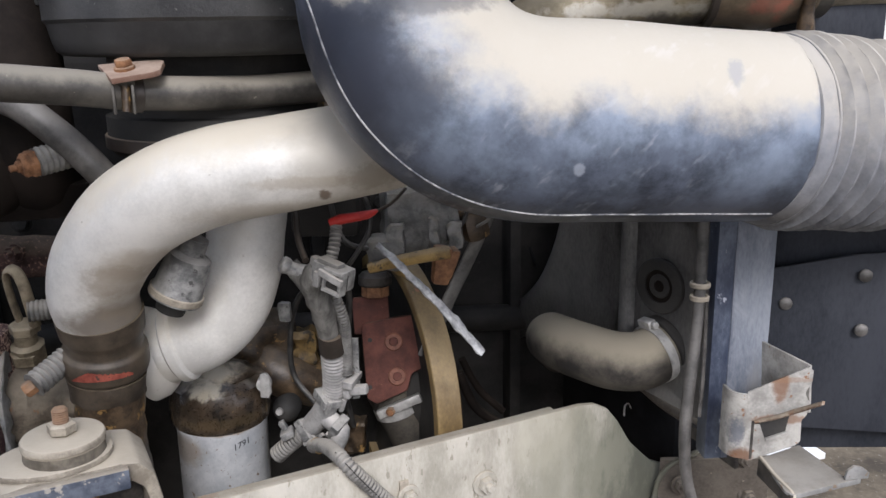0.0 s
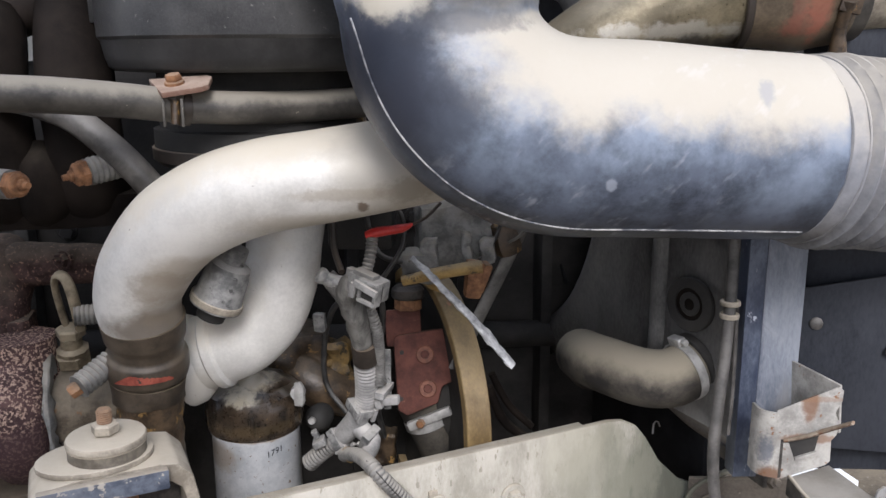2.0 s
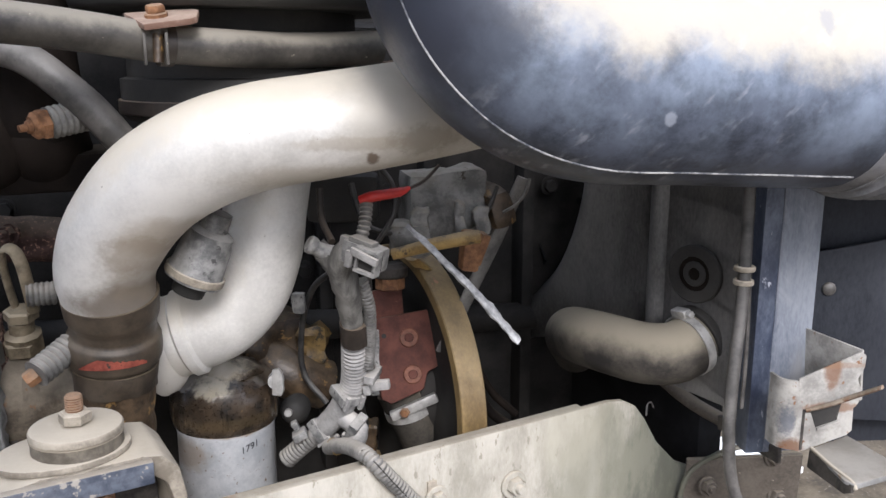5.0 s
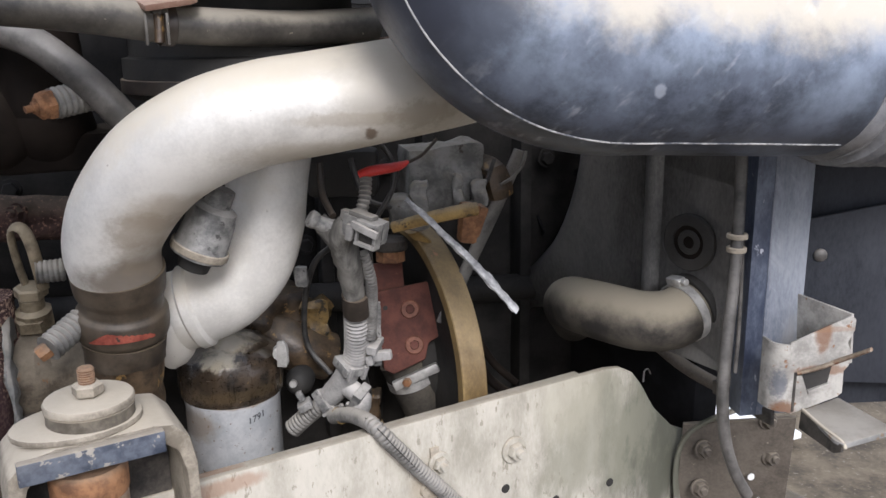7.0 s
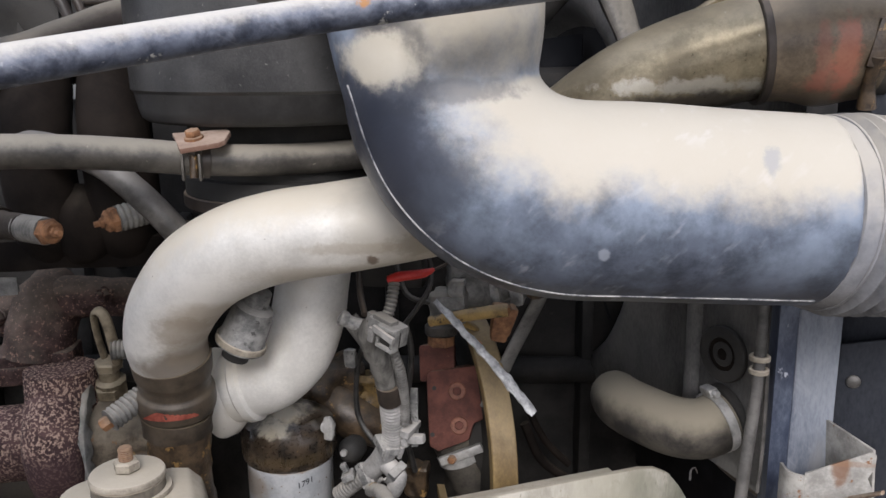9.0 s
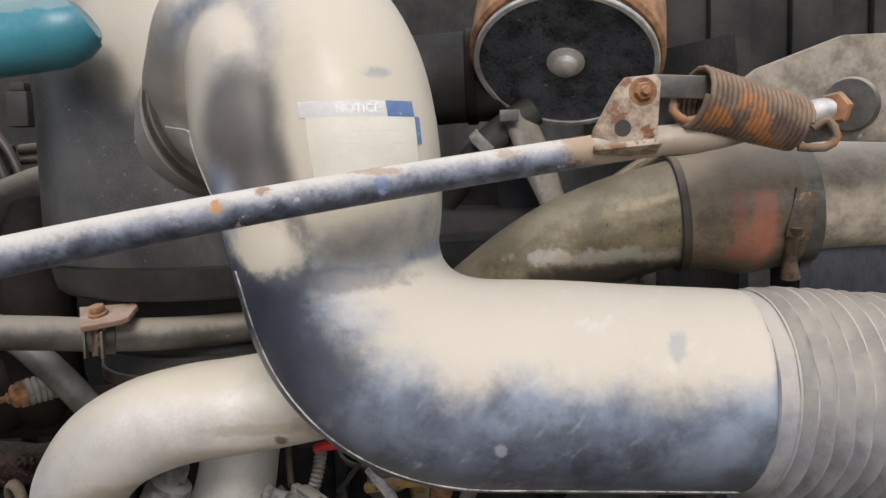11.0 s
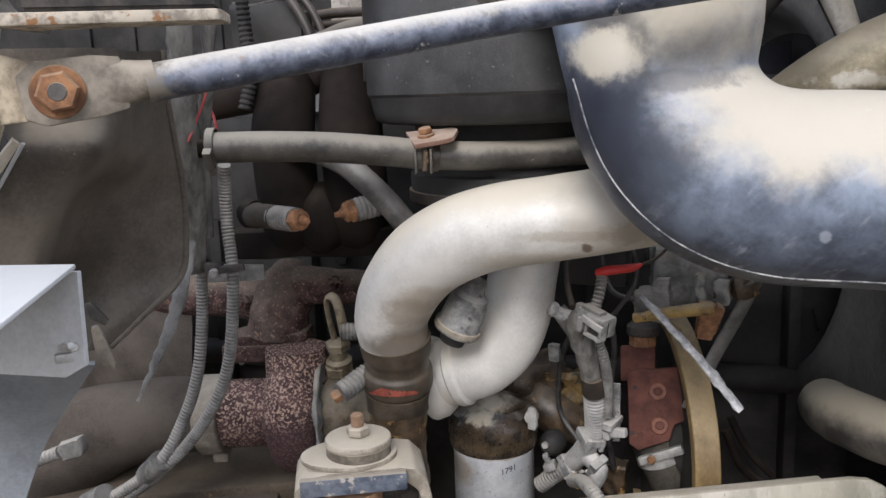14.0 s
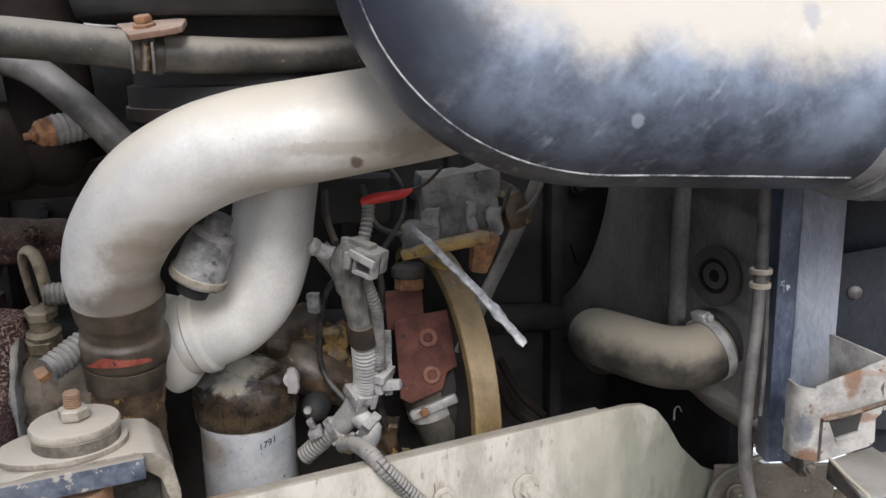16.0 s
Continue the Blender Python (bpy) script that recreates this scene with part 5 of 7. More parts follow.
ed = (Vector((-0.282, 0.120, 1.063)) - Vector((-0.236, 0.122, 1.078))).normalized()
part("bead", lathe([(0.046, -0.010), (0.0505, -0.006), (0.0505, 0.004), (0.046, 0.008)], facing((-0.240, 0.121, 1.076), ed), 40), SILVER, elbow_part)
part("flange", rough_up(lathe([(0.047, -0.004), (0.052, 0.0), (0.058, 0.010), (0.060, 0.022), (0.050, 0.024)], facing((-0.262, 0.120, 1.068), ed), 40), 0.02, 0.001), SILVER, cool)
part("dent_mark", lathe([(0.0055, 0), (0.005, 0.0008)], facing((-0.159, 0.1035, 1.167), (0.0, -0.97, 0.2)), 14), HOSE, elbow_part, "small dark ding")

breather = thing("breather_canister", (-0.211, 0.045, 1.167), "small scuffed grey breather cap between the pipes", "breather")
ba = (Vector((-0.181, 0.045, 1.230)) - Vector((-0.210, 0.045, 1.167))).normalized()
bmx = facing((-0.209, 0.035, 1.163), ba)
part("cup", lathe([(0.024, -0.006), (0.029, -0.004), (0.0298, 0.004), (0.0275, 0.007), (0.0250, 0.038), (0.0232, 0.042), (0.0232, 0.048), (0.020, 0.050), (0.014, 0.052), (0.013, 0.070)], bmx, 36), PLUGGREY, breather)
part("lip_ring", ring(0.027, 0.0305, -0.002, 0.006, bmx), MOUNT, breather, "dusty lower rim")
part("base_plug", lathe([(0.016, -0.02), (0.018, -0.006)], bmx, 24), BLACK, breather)

# ---- brass valve and spring fitting by the turbo ----
valve = thing("drain_valve", (-0.402, 0.070, 1.084), "tarnished brass drain valve with a lever handle", "valve")
part("lever", tube([(-0.380, 0.056, 1.120), (-0.381, 0.052, 1.145), (-0.384, 0.050, 1.170), (-0.390, 0.051, 1.185), (-0.399, 0.053, 1.189), (-0.406, 0.056, 1.181), (-0.406, 0.060, 1.155), (-0.401, 0.064, 1.120)], 0.0066, 14, 0.004, 0.5), BRASS, valve, "hairpin strap lever")
part("body", rough_up(lathe([(0.012, -0.02), (0.018, -0.018), (0.019, -0.004), (0.013, 0.0), (0.013, 0.012), (0.008, 0.016)], facing((-0.398, 0.065, 1.098), (0.05, -0.25, 1)), 10), 0.01, 0.001), BRASS, valve)
part("hex", hexagon(0.017, 0.012, facing((-0.395, 0.060, 1.112), (0.05, -0.2, 1))), BRASS, valve)
part("base_hex", rough_up(hexagon(0.0205, 0.016, facing((-0.401, 0.070, 1.074), (0.05, -0.25, 1))), 0.008, 0.001), BRASS, valve, "rounded dirty hex foot")
part("threaded_stub", ribbed([(-0.383, 0.050, 1.140), (-0.357, 0.060, 1.140)], 0.0125, 0.005, 0.0015, 18), CONDUIT, valve)
sfit = thing("spring_fitting", (-0.342, -0.010, 1.091), "dusty threaded fitting with a rusted hex end", "fitting")
part("ribbed_sleeve", ribbed([(-0.327, 0.010, 1.099), (-0.348, -0.025, 1.083)], 0.0145, 0.0062, 0.0022, 20), CONDUIT, sfit)
part("end_hex", hexagon(0.0085, 0.012, facing((-0.348, -0.023, 1.083), (-0.75, -0.45, -0.5))), RUST, sfit)
whole("turbo_bracket", quad_plate((-0.541, 0.100, 0.923), (-0.471, 0.080, 0.901), (-0.541, 0.090, 0.876), 0.004), HOSE, "dull steel plate hanging under the turbocharger", "plate")

# ---- engine mount with bolt, arch and strut ----
mount = thing("cab_mount", (-0.287, -0.105, 0.72), "dusty tan cast cab mount arch with big washer and bolt", "mount")
mc = Vector((-0.282, -0.108, 1.043))
mm = basis(mc, U, -N)
arch = [(-0.080, -0.36), (-0.078, -0.045), (-0.074, -0.018), (-0.060, -0.004), (-0.035, 0.0), (0.045, 0.0), (0.062, -0.003), (0.076, -0.018), (0.081, -0.045), (0.084, -0.36),
        (0.073, -0.36), (0.070, -0.052), (0.064, -0.030), (0.052, -0.020), (-0.048, -0.020), (-0.060, -0.030), (-0.066, -0.052), (-0.068, -0.36)]
part("arch", slab(arch, 0.085, mm @ pose(0, 0.045, 0, 90), 0.004), MOUNT, mount)
part("rounded_pad", slab([(0.052 * math.cos(a) * (1.15 if math.cos(a) < 0 else 1.0), 0.042 * math.sin(a)) for a in (2 * math.pi * k / 28 for k in range(28))], 0.006, mm @ pose(-0.008, 0, 0.0), 0.002), MOUNT, mount)
part("washer", lathe([(0.036, 0.0175), (0.0385, 0.0185), (0.0388, 0.0225), (0.0375, 0.0245), (0.034, 0.0255)], Matrix.Translation(mc), 44), MOUNT, mount)
part("rubber_pad", rough_up(lathe([(0.0365, 0.004), (0.0378, 0.006), (0.0372, 0.012), (0.0380, 0.0165), (0.036, 0.0178)], Matrix.Translation(mc), 44), 0.012, 0.0008), PADRUBBER, mount, "dust-filled rubber pad under the washer")
nut_part = bolt(mc + Vector((0, 0, 0.027)), UP, 0.0135, MOUNT, mount, 0.0, 0.0, label="dusty hex nut")
part("stud_end", lathe([(0.0075, 0.0)] + [(0.0076 if k % 2 else 0.0068, 0.002 + 0.0011 * k) for k in range(14)] + [(0.006, 0.0185)], Matrix.Translation(mc + Vector((0, 0, 0.034))), 18), RUST, nut_part, "rusted stud end")
part("front_lip", box(0.118, 0.010, 0.020, mm @ pose(-0.008, -0.050, -0.010), 0.0015), BLUECHIP, mount, "navy painted chipped front lip")
part("strut_cap", lathe([(0.033, 0.0), (0.034, 0.003), (0.034, 0.024), (0.031, 0.028)], Matrix.Translation(mc + Vector((-0.004, -0.012, -0.062))), 36), RUST, mount, "orange rusted strut cap")
part("strut", lathe([(0.0325, -0.36), (0.0325, -0.001)], Matrix.Translation(mc + Vector((-0.004, -0.012, -0.062))), 36), RUSTPLATE, mount, "flaking pale painted strut")
part("back_web", box(0.14, 0.006, 0.30, mm @ pose(0, 0.035, -0.18), 0.002), STOPDARK, mount)
whole("mount_cable", tube([(-0.219, -0.050, 0.923), (-0.200, -0.040, 0.901), (-0.161, -0.030, 0.865)], 0.007, 12), RUBBER, "black cable running beside the mount", "cable")

# ---- fuel filter ----
filt = thing("fuel_filter", (-0.233, 0.235, 0.824), "white spin-on fuel filter with an oily black head", "fuel filter")
fc = Vector((-0.231, 0.235, 0.842))
ftop = Vector((-0.228, 0.235, 0.921)).z
fm0 = Matrix.Translation((fc.x, fc.y, ftop))
can_part = part("can", lathe([(0.057, -0.20), (0.0615, -0.19), (0.0615, -0.006), (0.0630, -0.003), (0.0630, 0.001), (0.059, 0.003)], fm0, 56), FILTER, filt, "white enamelled can with rust specks")
head_part = part("head", rough_up(lathe([(0.0625, 0.002), (0.066, 0.005), (0.067, 0.022), (0.067, 0.042), (0.063, 0.056), (0.045, 0.067), (0.020, 0.071)], fm0, 56), 0.014, 0.0035), OILY, filt, "oil-soaked cast filter head")
part("seal", ring(0.059, 0.0642, 0.0005, 0.004, fm0), OILY, filt)
for k in range(9):
    a = radians(-150 + 24 * k)
    part("rib", box(0.0045, 0.007, 0.030, fm0 @ Matrix.Rotation(a, 4, "Z") @ pose(0.0657, 0, 0.026), 0.0015), OILY, head_part)
part("bleed_bolt", join(slab([(-0.007, -0.017), (0.005, -0.017), (0.008, -0.010), (0.007, 0.012), (0.002, 0.018), (-0.006, 0.016)], 0.006, basis((-0.154, 0.188, 0.989), (0.96, -0.25, 0.0), UP), 0.0015), lathe([(0.010, 0.0), (0.010, 0.010)], facing((-0.158, 0.196, 0.989), (0.1, -0.95, 0)), 18)), ZINC, head_part, "bright zinc bleed tab")
tx = bpy.data.curves.new("number", "FONT")
tx.body, tx.size, tx.align_x, tx.align_y, tx.extrude = "1791", 0.0125, "CENTER", "CENTER", 0.0003
tob = new("number_source", tx)
dg = bpy.context.evaluated_depsgraph_get()
tme = bpy.data.meshes.new_from_object(tob.evaluated_get(dg))
bpy.data.objects.remove(tob)
bmt = bmesh.new()
bmt.from_mesh(tme)
bpy.data.meshes.remove(tme)
a0 = math.atan2(-0.187 - fc.x, -(0.18 - fc.y))
for v in bmt.verts:
    a = a0 + v.co.x / 0.0615
    rr = 0.0619 + v.co.z
    v.co = Vector((fc.x + rr * math.sin(a), fc.y - rr * math.cos(a), 0.903 + v.co.y + v.co.x * 0.25))
part("printed_number", bmt, INK, can_part, "black printed number")
whole("filter_bracket", lump(0.09, 0.09, 0.10, basis((-0.193, 0.340, 0.982), U, -N), 0.012, 0.03, 5, 0.02), BROWNCAST, "oil-brown cast filter bracket on the engine", "casting")
whole("dirt_crust", rough_up(lathe([(0.040, 0.0), (0.034, 0.006), (0.02, 0.012), (0.006, 0.015)], Matrix.Translation(Vector((fc.x + 0.012, fc.y - 0.002, ftop + 0.066))), 28), 0.006, 0.006), OILY, "crusted dirt heaped on the filter head", "dirt")

# ---- wiring and fuel block in the middle ----
loom2 = thing("engine_harness", (-0.058, 0.120, 1.055), "grey taped and corrugated engine wiring harness", "wire loom")
part("upper_conduit", ribbed([(-0.038, 0.100, 1.227), (-0.040, 0.090, 1.204), (-0.046, 0.085, 1.181)], 0.0075, 0.005, 0.0018, 14), CONDUIT, loom2)
part("taped_bend", rough_up(tube([(-0.090, 0.085, 1.181), (-0.075, 0.085, 1.164), (-0.063, 0.100, 1.135), (-0.060, 0.120, 1.102), (-0.059, 0.130, 1.081)], [0.009, 0.012, 0.015, 0.014, 0.0125], 18), 0.012, 0.003), TAPE, loom2)
part("black_tape", tube([(-0.057, 0.132, 1.082), (-0.057, 0.145, 1.054)], 0.0165, 18), RUBBER, loom2)
part("main_conduit", ribbed([(-0.058, 0.145, 1.065), (-0.059, 0.160, 1.026), (-0.063, 0.180, 0.986), (-0.073, 0.190, 0.961)], 0.0158, 0.0056, 0.0026, 20), PALECOND, loom2)
part("side_conduit", ribbed([(-0.046, 0.110, 1.136), (-0.038, 0.120, 1.100), (-0.040, 0.150, 1.045), (-0.043, 0.160, 1.017)], 0.0075, 0.0045, 0.0010, 12), CONDUIT, loom2)
part("junction", tube([(-0.069, 0.182, 0.974), (-0.080, 0.188, 0.950), (-0.094, 0.195, 0.931), (-0.110, 0.200, 0.911)], [0.0150, 0.0155, 0.0150, 0.0135], 22), PALECOND, loom2, "pale grey moulded junction")
part("junction_arm", tube([(-0.082, 0.188, 0.946), (-0.066, 0.182, 0.936), (-0.056, 0.177, 0.928), (-0.060, 0.172, 0.914), (-0.068, 0.170, 0.902)], [0.0130, 0.0125, 0.0120, 0.0115, 0.0110], 20), PALECOND, loom2)
part("branch_left", ribbed([(-0.110, 0.201, 0.911), (-0.128, 0.205, 0.897), (-0.152, 0.210, 0.874)], [0.0115, 0.0125, 0.0130], 0.0055, 0.0018, 18), CONDUIT, loom2)
for at, along, r in (((-0.070, 0.182, 0.972), (-0.3, 0.2, -0.9), 0.0178), ((-0.104, 0.198, 0.919), (-0.7, 0.2, -0.7), 0.0165), ((-0.060, 0.178, 0.931), (0.8, -0.3, -0.5), 0.0150)):
    cf = facing(at, along, 20)
    collar = part("collar", box(r * 1.9, r * 1.9, 0.013, cf, 0.003), PLUGGREY, loom2, "square snap collar")
    for side in (-1, 1):
        part("snap_tab", box(0.006, 0.005, 0.020, cf @ pose(side * r * 0.6, -r * 0.98, 0.0), 0.0012), PALECOND, collar)
part("branch_clip", join(box(0.018, 0.010, 0.020, basis((-0.131, 0.192, 0.916), (0.8, 0.1, 0.4), UP), 0.002), box(0.008, 0.012, 0.010, basis((-0.136, 0.190, 0.929), (0.8, 0.1, 0.4), UP), 0.0015)), PLUGGREY, loom2, "dusty snap clip on the branch")
part("tie_strap", join(box(0.013, 0.010, 0.044, basis((-0.038, 0.176, 1.000), (0.95, -0.2, -0.15), UP), 0.002), box(0.024, 0.012, 0.012, basis((-0.029, 0.168, 0.990), (0.95, -0.2, 0.15), UP), 0.003), box(0.010, 0.014, 0.016, basis((-0.044, 0.172, 0.984), (0.95, -0.2, 0.15), UP), 0.003)), PALECOND, loom2, "chalky plastic strap with fingers")
for z in (1.012, 0.998):
    part("strap_rivet", lathe([(0.003, 0), (0.0025, 0.0014)], facing((-0.037, 0.1705, z), (0, -1, 0.1)), 12), STOPDARK, loom2)
part("bracket_strip", lump(0.010, 0.004, 0.085, Matrix.Translation((-0.035, 0.190, 1.010)), 0.002, 0.01, 4, 0.001), PLUGGREY, loom2, "pale flaking bracket strip")
plug = thing("sensor_plug", (-0.037, 0.060, 1.175), "grey sensor plug with an open socket end", "connector")
pd = (Vector((-0.017, 0.050, 1.170)) - Vector((-0.057, 0.075, 1.180))).normalized()
pm = basis((-0.039, 0.062, 1.176), pd, UP)
part("shell", box(0.046, 0.026, 0.024, pm, 0.004), PLUGGREY, plug)
part("socket", box(0.022, 0.019, 0.012, pm @ pose(0.013, -0.001, 0.0085), 0.0015), BLACK, plug, "dark open socket")
for dx, dy, w, h in ((0.0, 0.0115, 0.046, 0.004), (0.0, -0.0125, 0.046, 0.004), (0.0235, 0.0, 0.004, 0.028), (0.001, 0.0, 0.003, 0.024)):
    part("socket_rim", box(w if w < 0.01 else 0.026, h, 0.012, pm @ pose(dx if w < 0.01 else 0.012, dy, 0.0125), 0.0012), PLUGGREY, plug)
part("lock_bar", join(box(0.034, 0.008, 0.005, pm @ pose(0.012, 0.006, 0.0205, 0, 0, -6), 0.0015), box(0.008, 0.018, 0.005, pm @ pose(-0.006, -0.002, 0.0205), 0.0015)), PALECOND, plug, "pale lock bar over the socket")
part("latch", join(box(0.030, 0.006, 0.014, pm @ pose(-0.002, 0.015, 0.004), 0.002), box(0.012, 0.016, 0.010, pm @ pose(-0.024, 0.006, 0.002), 0.002)), CONDUIT, plug)
part("side_port", join(tube([(-0.066, 0.085, 1.170), (-0.083, 0.080, 1.176), (-0.096, 0.075, 1.184)], [0.0105, 0.0085, 0.0075], 16), lathe([(0.0085, -0.003), (0.0098, 0.0), (0.0098, 0.005), (0.0075, 0.007)], facing((-0.094, 0.076, 1.183), (-0.75, -0.25, 0.5)), 18)), PLUGGREY, plug)
part("cable_boot", tube([(-0.057, 0.075, 1.180), (-0.068, 0.080, 1.166), (-0.067, 0.090, 1.147)], [0.012, 0.014, 0.012], 14), TAPE, plug)
fcon = whole("floor_conduit", ribbed([(-0.093, 0.170, 0.909), (-0.069, 0.130, 0.929), (-0.045, 0.072, 0.947), (-0.031, 0.055, 0.942), (-0.015, 0.060, 0.921), (0.015, 0.073, 0.881), (0.040, 0.090, 0.846), (0.090, 0.119, 0.775)], 0.0098, 0.0052, 0.0020, 16), CONDUIT, "grey corrugated conduit draped over the frame rail", "conduit")
part("split_seam", tube([(-0.048, 0.067, 0.9545), (-0.031, 0.047, 0.9475), (-0.014, 0.050, 0.9245), (0.014, 0.064, 0.8845), (0.039, 0.081, 0.8495), (0.088, 0.110, 0.7785)], 0.0007, 8), BLACK, fcon, "dark split along the conduit")
whole("conduit_strap", join(box(0.012, 0.03, 0.004, basis((0.031, 0.095, 0.885), U, UP), 0.001), lathe([(0.009, 0), (0.008, 0.006)], facing((0.020, 0.091, 0.847), N), 14)), MOUNT, "painted strap clip on the rail", "clip")
whole("yellow_tie", tube([(-0.089, 0.165, 0.916), (-0.080, 0.150, 0.915)], 0.008, 10), YELLOW, "short yellow tie at the conduit end", "tie")
whole("thin_line", tube([(-0.092, 0.140, 1.235), (-0.089, 0.130, 1.201), (-0.076, 0.100, 1.182)], 0.004, 10), RUBBER, "thin black line behind the sensor plug", "cable")
whole("red_pull", tube([(-0.045, 0.100, 1.227), (-0.033, 0.100, 1.231), (-0.003, 0.105, 1.235), (0.008, 0.110, 1.239)], [0.007, 0.0085, 0.0075, 0.003], 16, flat=0.7), REDP, "small red plastic pull handle", "handle")
whole("handle_wire", tube([(0.007, 0.110, 1.238), (0.024, 0.120, 1.245), (0.041, 0.130, 1.261)], 0.002, 8), RUBBER, "black wire from the red handle", "wire")

block = thing("fuel_block", (0.002, 0.330, 0.936), "red oxide cast iron fuel block with two sockets", "fuel block")
fbm = basis((0.002, 0.318, 0.986), (0.985, 0.10, 0.02), (0, 0.30, 0.95))

part("stem", slab([(-0.0540, 0.0743), (-0.0524, 0.0794), (-0.0034, 0.0828), (-0.0008, 0.0794), (0.0000, 0.0253), (-0.0524, 0.0253)], 0.045, fbm @ pose(0, 0, -0.038), 0.003), REDIRON, block)
block_body = part("casting", slab([(-0.0422, 0.0355), (-0.0372, 0.0414), (0.0439, 0.0515), (0.0498, 0.0473), (0.0507, -0.0253), (0.0270, -0.0355), (0.0203, -0.0591), (-0.0253, -0.0760), (-0.0388, -0.0676)], 0.060, fbm @ pose(0, 0, -0.040), 0.004), REDIRON, block)
for x, y in ((0.0034, 0.0127), (0.0059, -0.0372)):
    at = fbm @ Vector((x, y, 0.02))
    ax = fbm.to_3x3() @ Vector((0, 0, 1))
    part("socket_plug", ring(0.0065, 0.013, 0.0, 0.005, facing(at, ax)), REDEDGE, block_body)
    part("socket_hex", hexagon(0.0075, 0.0035, facing(at, ax)), REDIRON, block_body)
for x, y in ((-0.0304, 0.0169), (0.0422, 0.0405), (0.0422, -0.0152), (-0.0338, -0.0507)):
    part("corner_hole", lathe([(0.0035, 0), (0.0033, 0.0008)], facing(fbm @ Vector((x, y, 0.0195)), fbm.to_3x3() @ Vector((0, 0, 1))), 12), BLACK, block_body)
part("brass_fitting", hexagon(0.020, 0.018, facing((-0.018, 0.310, 1.071), (0, 0.1, 1))), RUST, block, "oil-browned fitting")
part("fitting_cap", lathe([(0.021, 0.016), (0.024, 0.019), (0.024, 0.030), (0.018, 0.036)], facing((-0.018, 0.310, 1.071), (0, 0.1, 1)), 24), STOPDARK, block, "black dusty cap")
suction = thing("suction_hose", (0.017, 0.340, 0.856), "dull hose with a bright band clamp below the block", "hose")
part("hose_body", tube([(-0.008, 0.335, 0.920), (0.005, 0.335, 0.892), (0.025, 0.340, 0.846), (0.046, 0.360, 0.777)], 0.034, 28), ELBOW, suction)
cl = Vector((0.014, 0.295, 0.907))
band = part("clamp_band", ring(0.034, 0.0365, -0.007, 0.007, facing((0.007, 0.335, 0.889), (0.28, 0.05, -0.9))), ZINC, suction)
part("clamp_housing", box(0.070, 0.014, 0.010, basis((0.013, 0.297, 0.906), (0.9, 0.0, 0.40), UP), 0.003), ZINC, band, "bright clamp screw housing")
part("clamp_screw", hexagon(0.007, 0.008, facing((0.001, 0.292, 0.901), (-0.2, -0.95, 0))), RUST, band)
whole("rust_foot", lump(0.035, 0.03, 0.05, Matrix.Translation((-0.055, 0.300, 0.860)), 0.006, 0.012, 4, 0.005), BROWNCAST, "oily brown cast foot behind the harness", "casting")

pulley = thing("crank_pulley", (0.018, 0.400, 0.911), "ochre painted flat-rimmed engine pulley with a dark web", "pulley")
pym = facing((-0.010, 0.372, 0.911), (-0.915, -0.404, 0.0))
part("rim", ring(0.190, 0.205, -0.036, 0.0, pym, 96), OCHRERIM, pulley)
part("web", lathe([(0.188, -0.036), (0.188, -0.012), (0.150, -0.016), (0.085, -0.022), (0.070, -0.006), (0.030, -0.004)], pym, 64), BLACK, pulley, "dark dished web")
whole("drive_belt", tube([(0.155, 0.270, 1.227), (0.121, 0.270, 1.148), (0.088, 0.270, 1.078), (0.052, 0.290, 0.990)], 0.0125, 14, flat=0.4), CONDUIT, "worn flat grey drive belt", "belt")
housing = thing("gear_housing", (0.052, 0.260, 1.180), "rough cast aluminium gear housing with ribs", "housing")
part("casting", lump(0.105, 0.07, 0.085, basis((0.054, 0.270, 1.198), (0.96, 0.2, 0.05), (-0.2, 0.96, 0)), 0.008, 0.03, 6, 0.012), ALU, housing)
for x, w, h in ((-0.0158, 0.022, 0.040), (0.0331, 0.014, 0.050), (0.0605, 0.020, 0.034)):
    part("boss", lump(w, 0.024, h, Matrix.Translation(Vector((0.037, 0.215, 1.181)) + Vector((x, x * 0.28, 0.0))), 0.005, 0.012, 5, 0.006), ALU, housing)
part("lower_lobe", lump(0.05, 0.05, 0.04, Matrix.Translation((0.010, 0.220, 1.161)), 0.005, 0.02, 4, 0.008), ALU, housing)
part("side_cover", lump(0.035, 0.05, 0.085, basis((0.110, 0.280, 1.191), (0.9, 0.4, 0.3), UP), 0.006, 0.03, 4, 0.012), BROWNCAST, housing)
# Solid black block standing in for a shaded hollow beside the housing
part("dark_recess", box(0.09, 0.05, 0.06, Matrix.Translation((-0.074, 0.260, 1.206)), 0.01), BLACK, housing)
ybr = thing("tension_bracket", (0.052, 0.175, 1.165), "yellow painted arm with a rusty clevis", "bracket")
part("arm", tube([(-0.012, 0.190, 1.147), (0.038, 0.180, 1.161), (0.075, 0.175, 1.169), (0.091, 0.175, 1.171)], [0.007, 0.008, 0.0085, 0.008], 14), YELLOW, ybr)
part("leg", tube([(0.010, 0.300, 1.118), (0.032, 0.320, 1.091), (0.053, 0.340, 1.041), (0.064, 0.360, 0.989)], [0.014, 0.017, 0.018, 0.018], 14, flat=0.4), YELLOW, ybr)
part("clevis", rough_up(box(0.022, 0.024, 0.048, basis((0.080, 0.185, 1.152), (0.9, 0.2, -0.1), (-0.2, 0.9, 0)), 0.005), 0.01, 0.002), RUST, ybr)
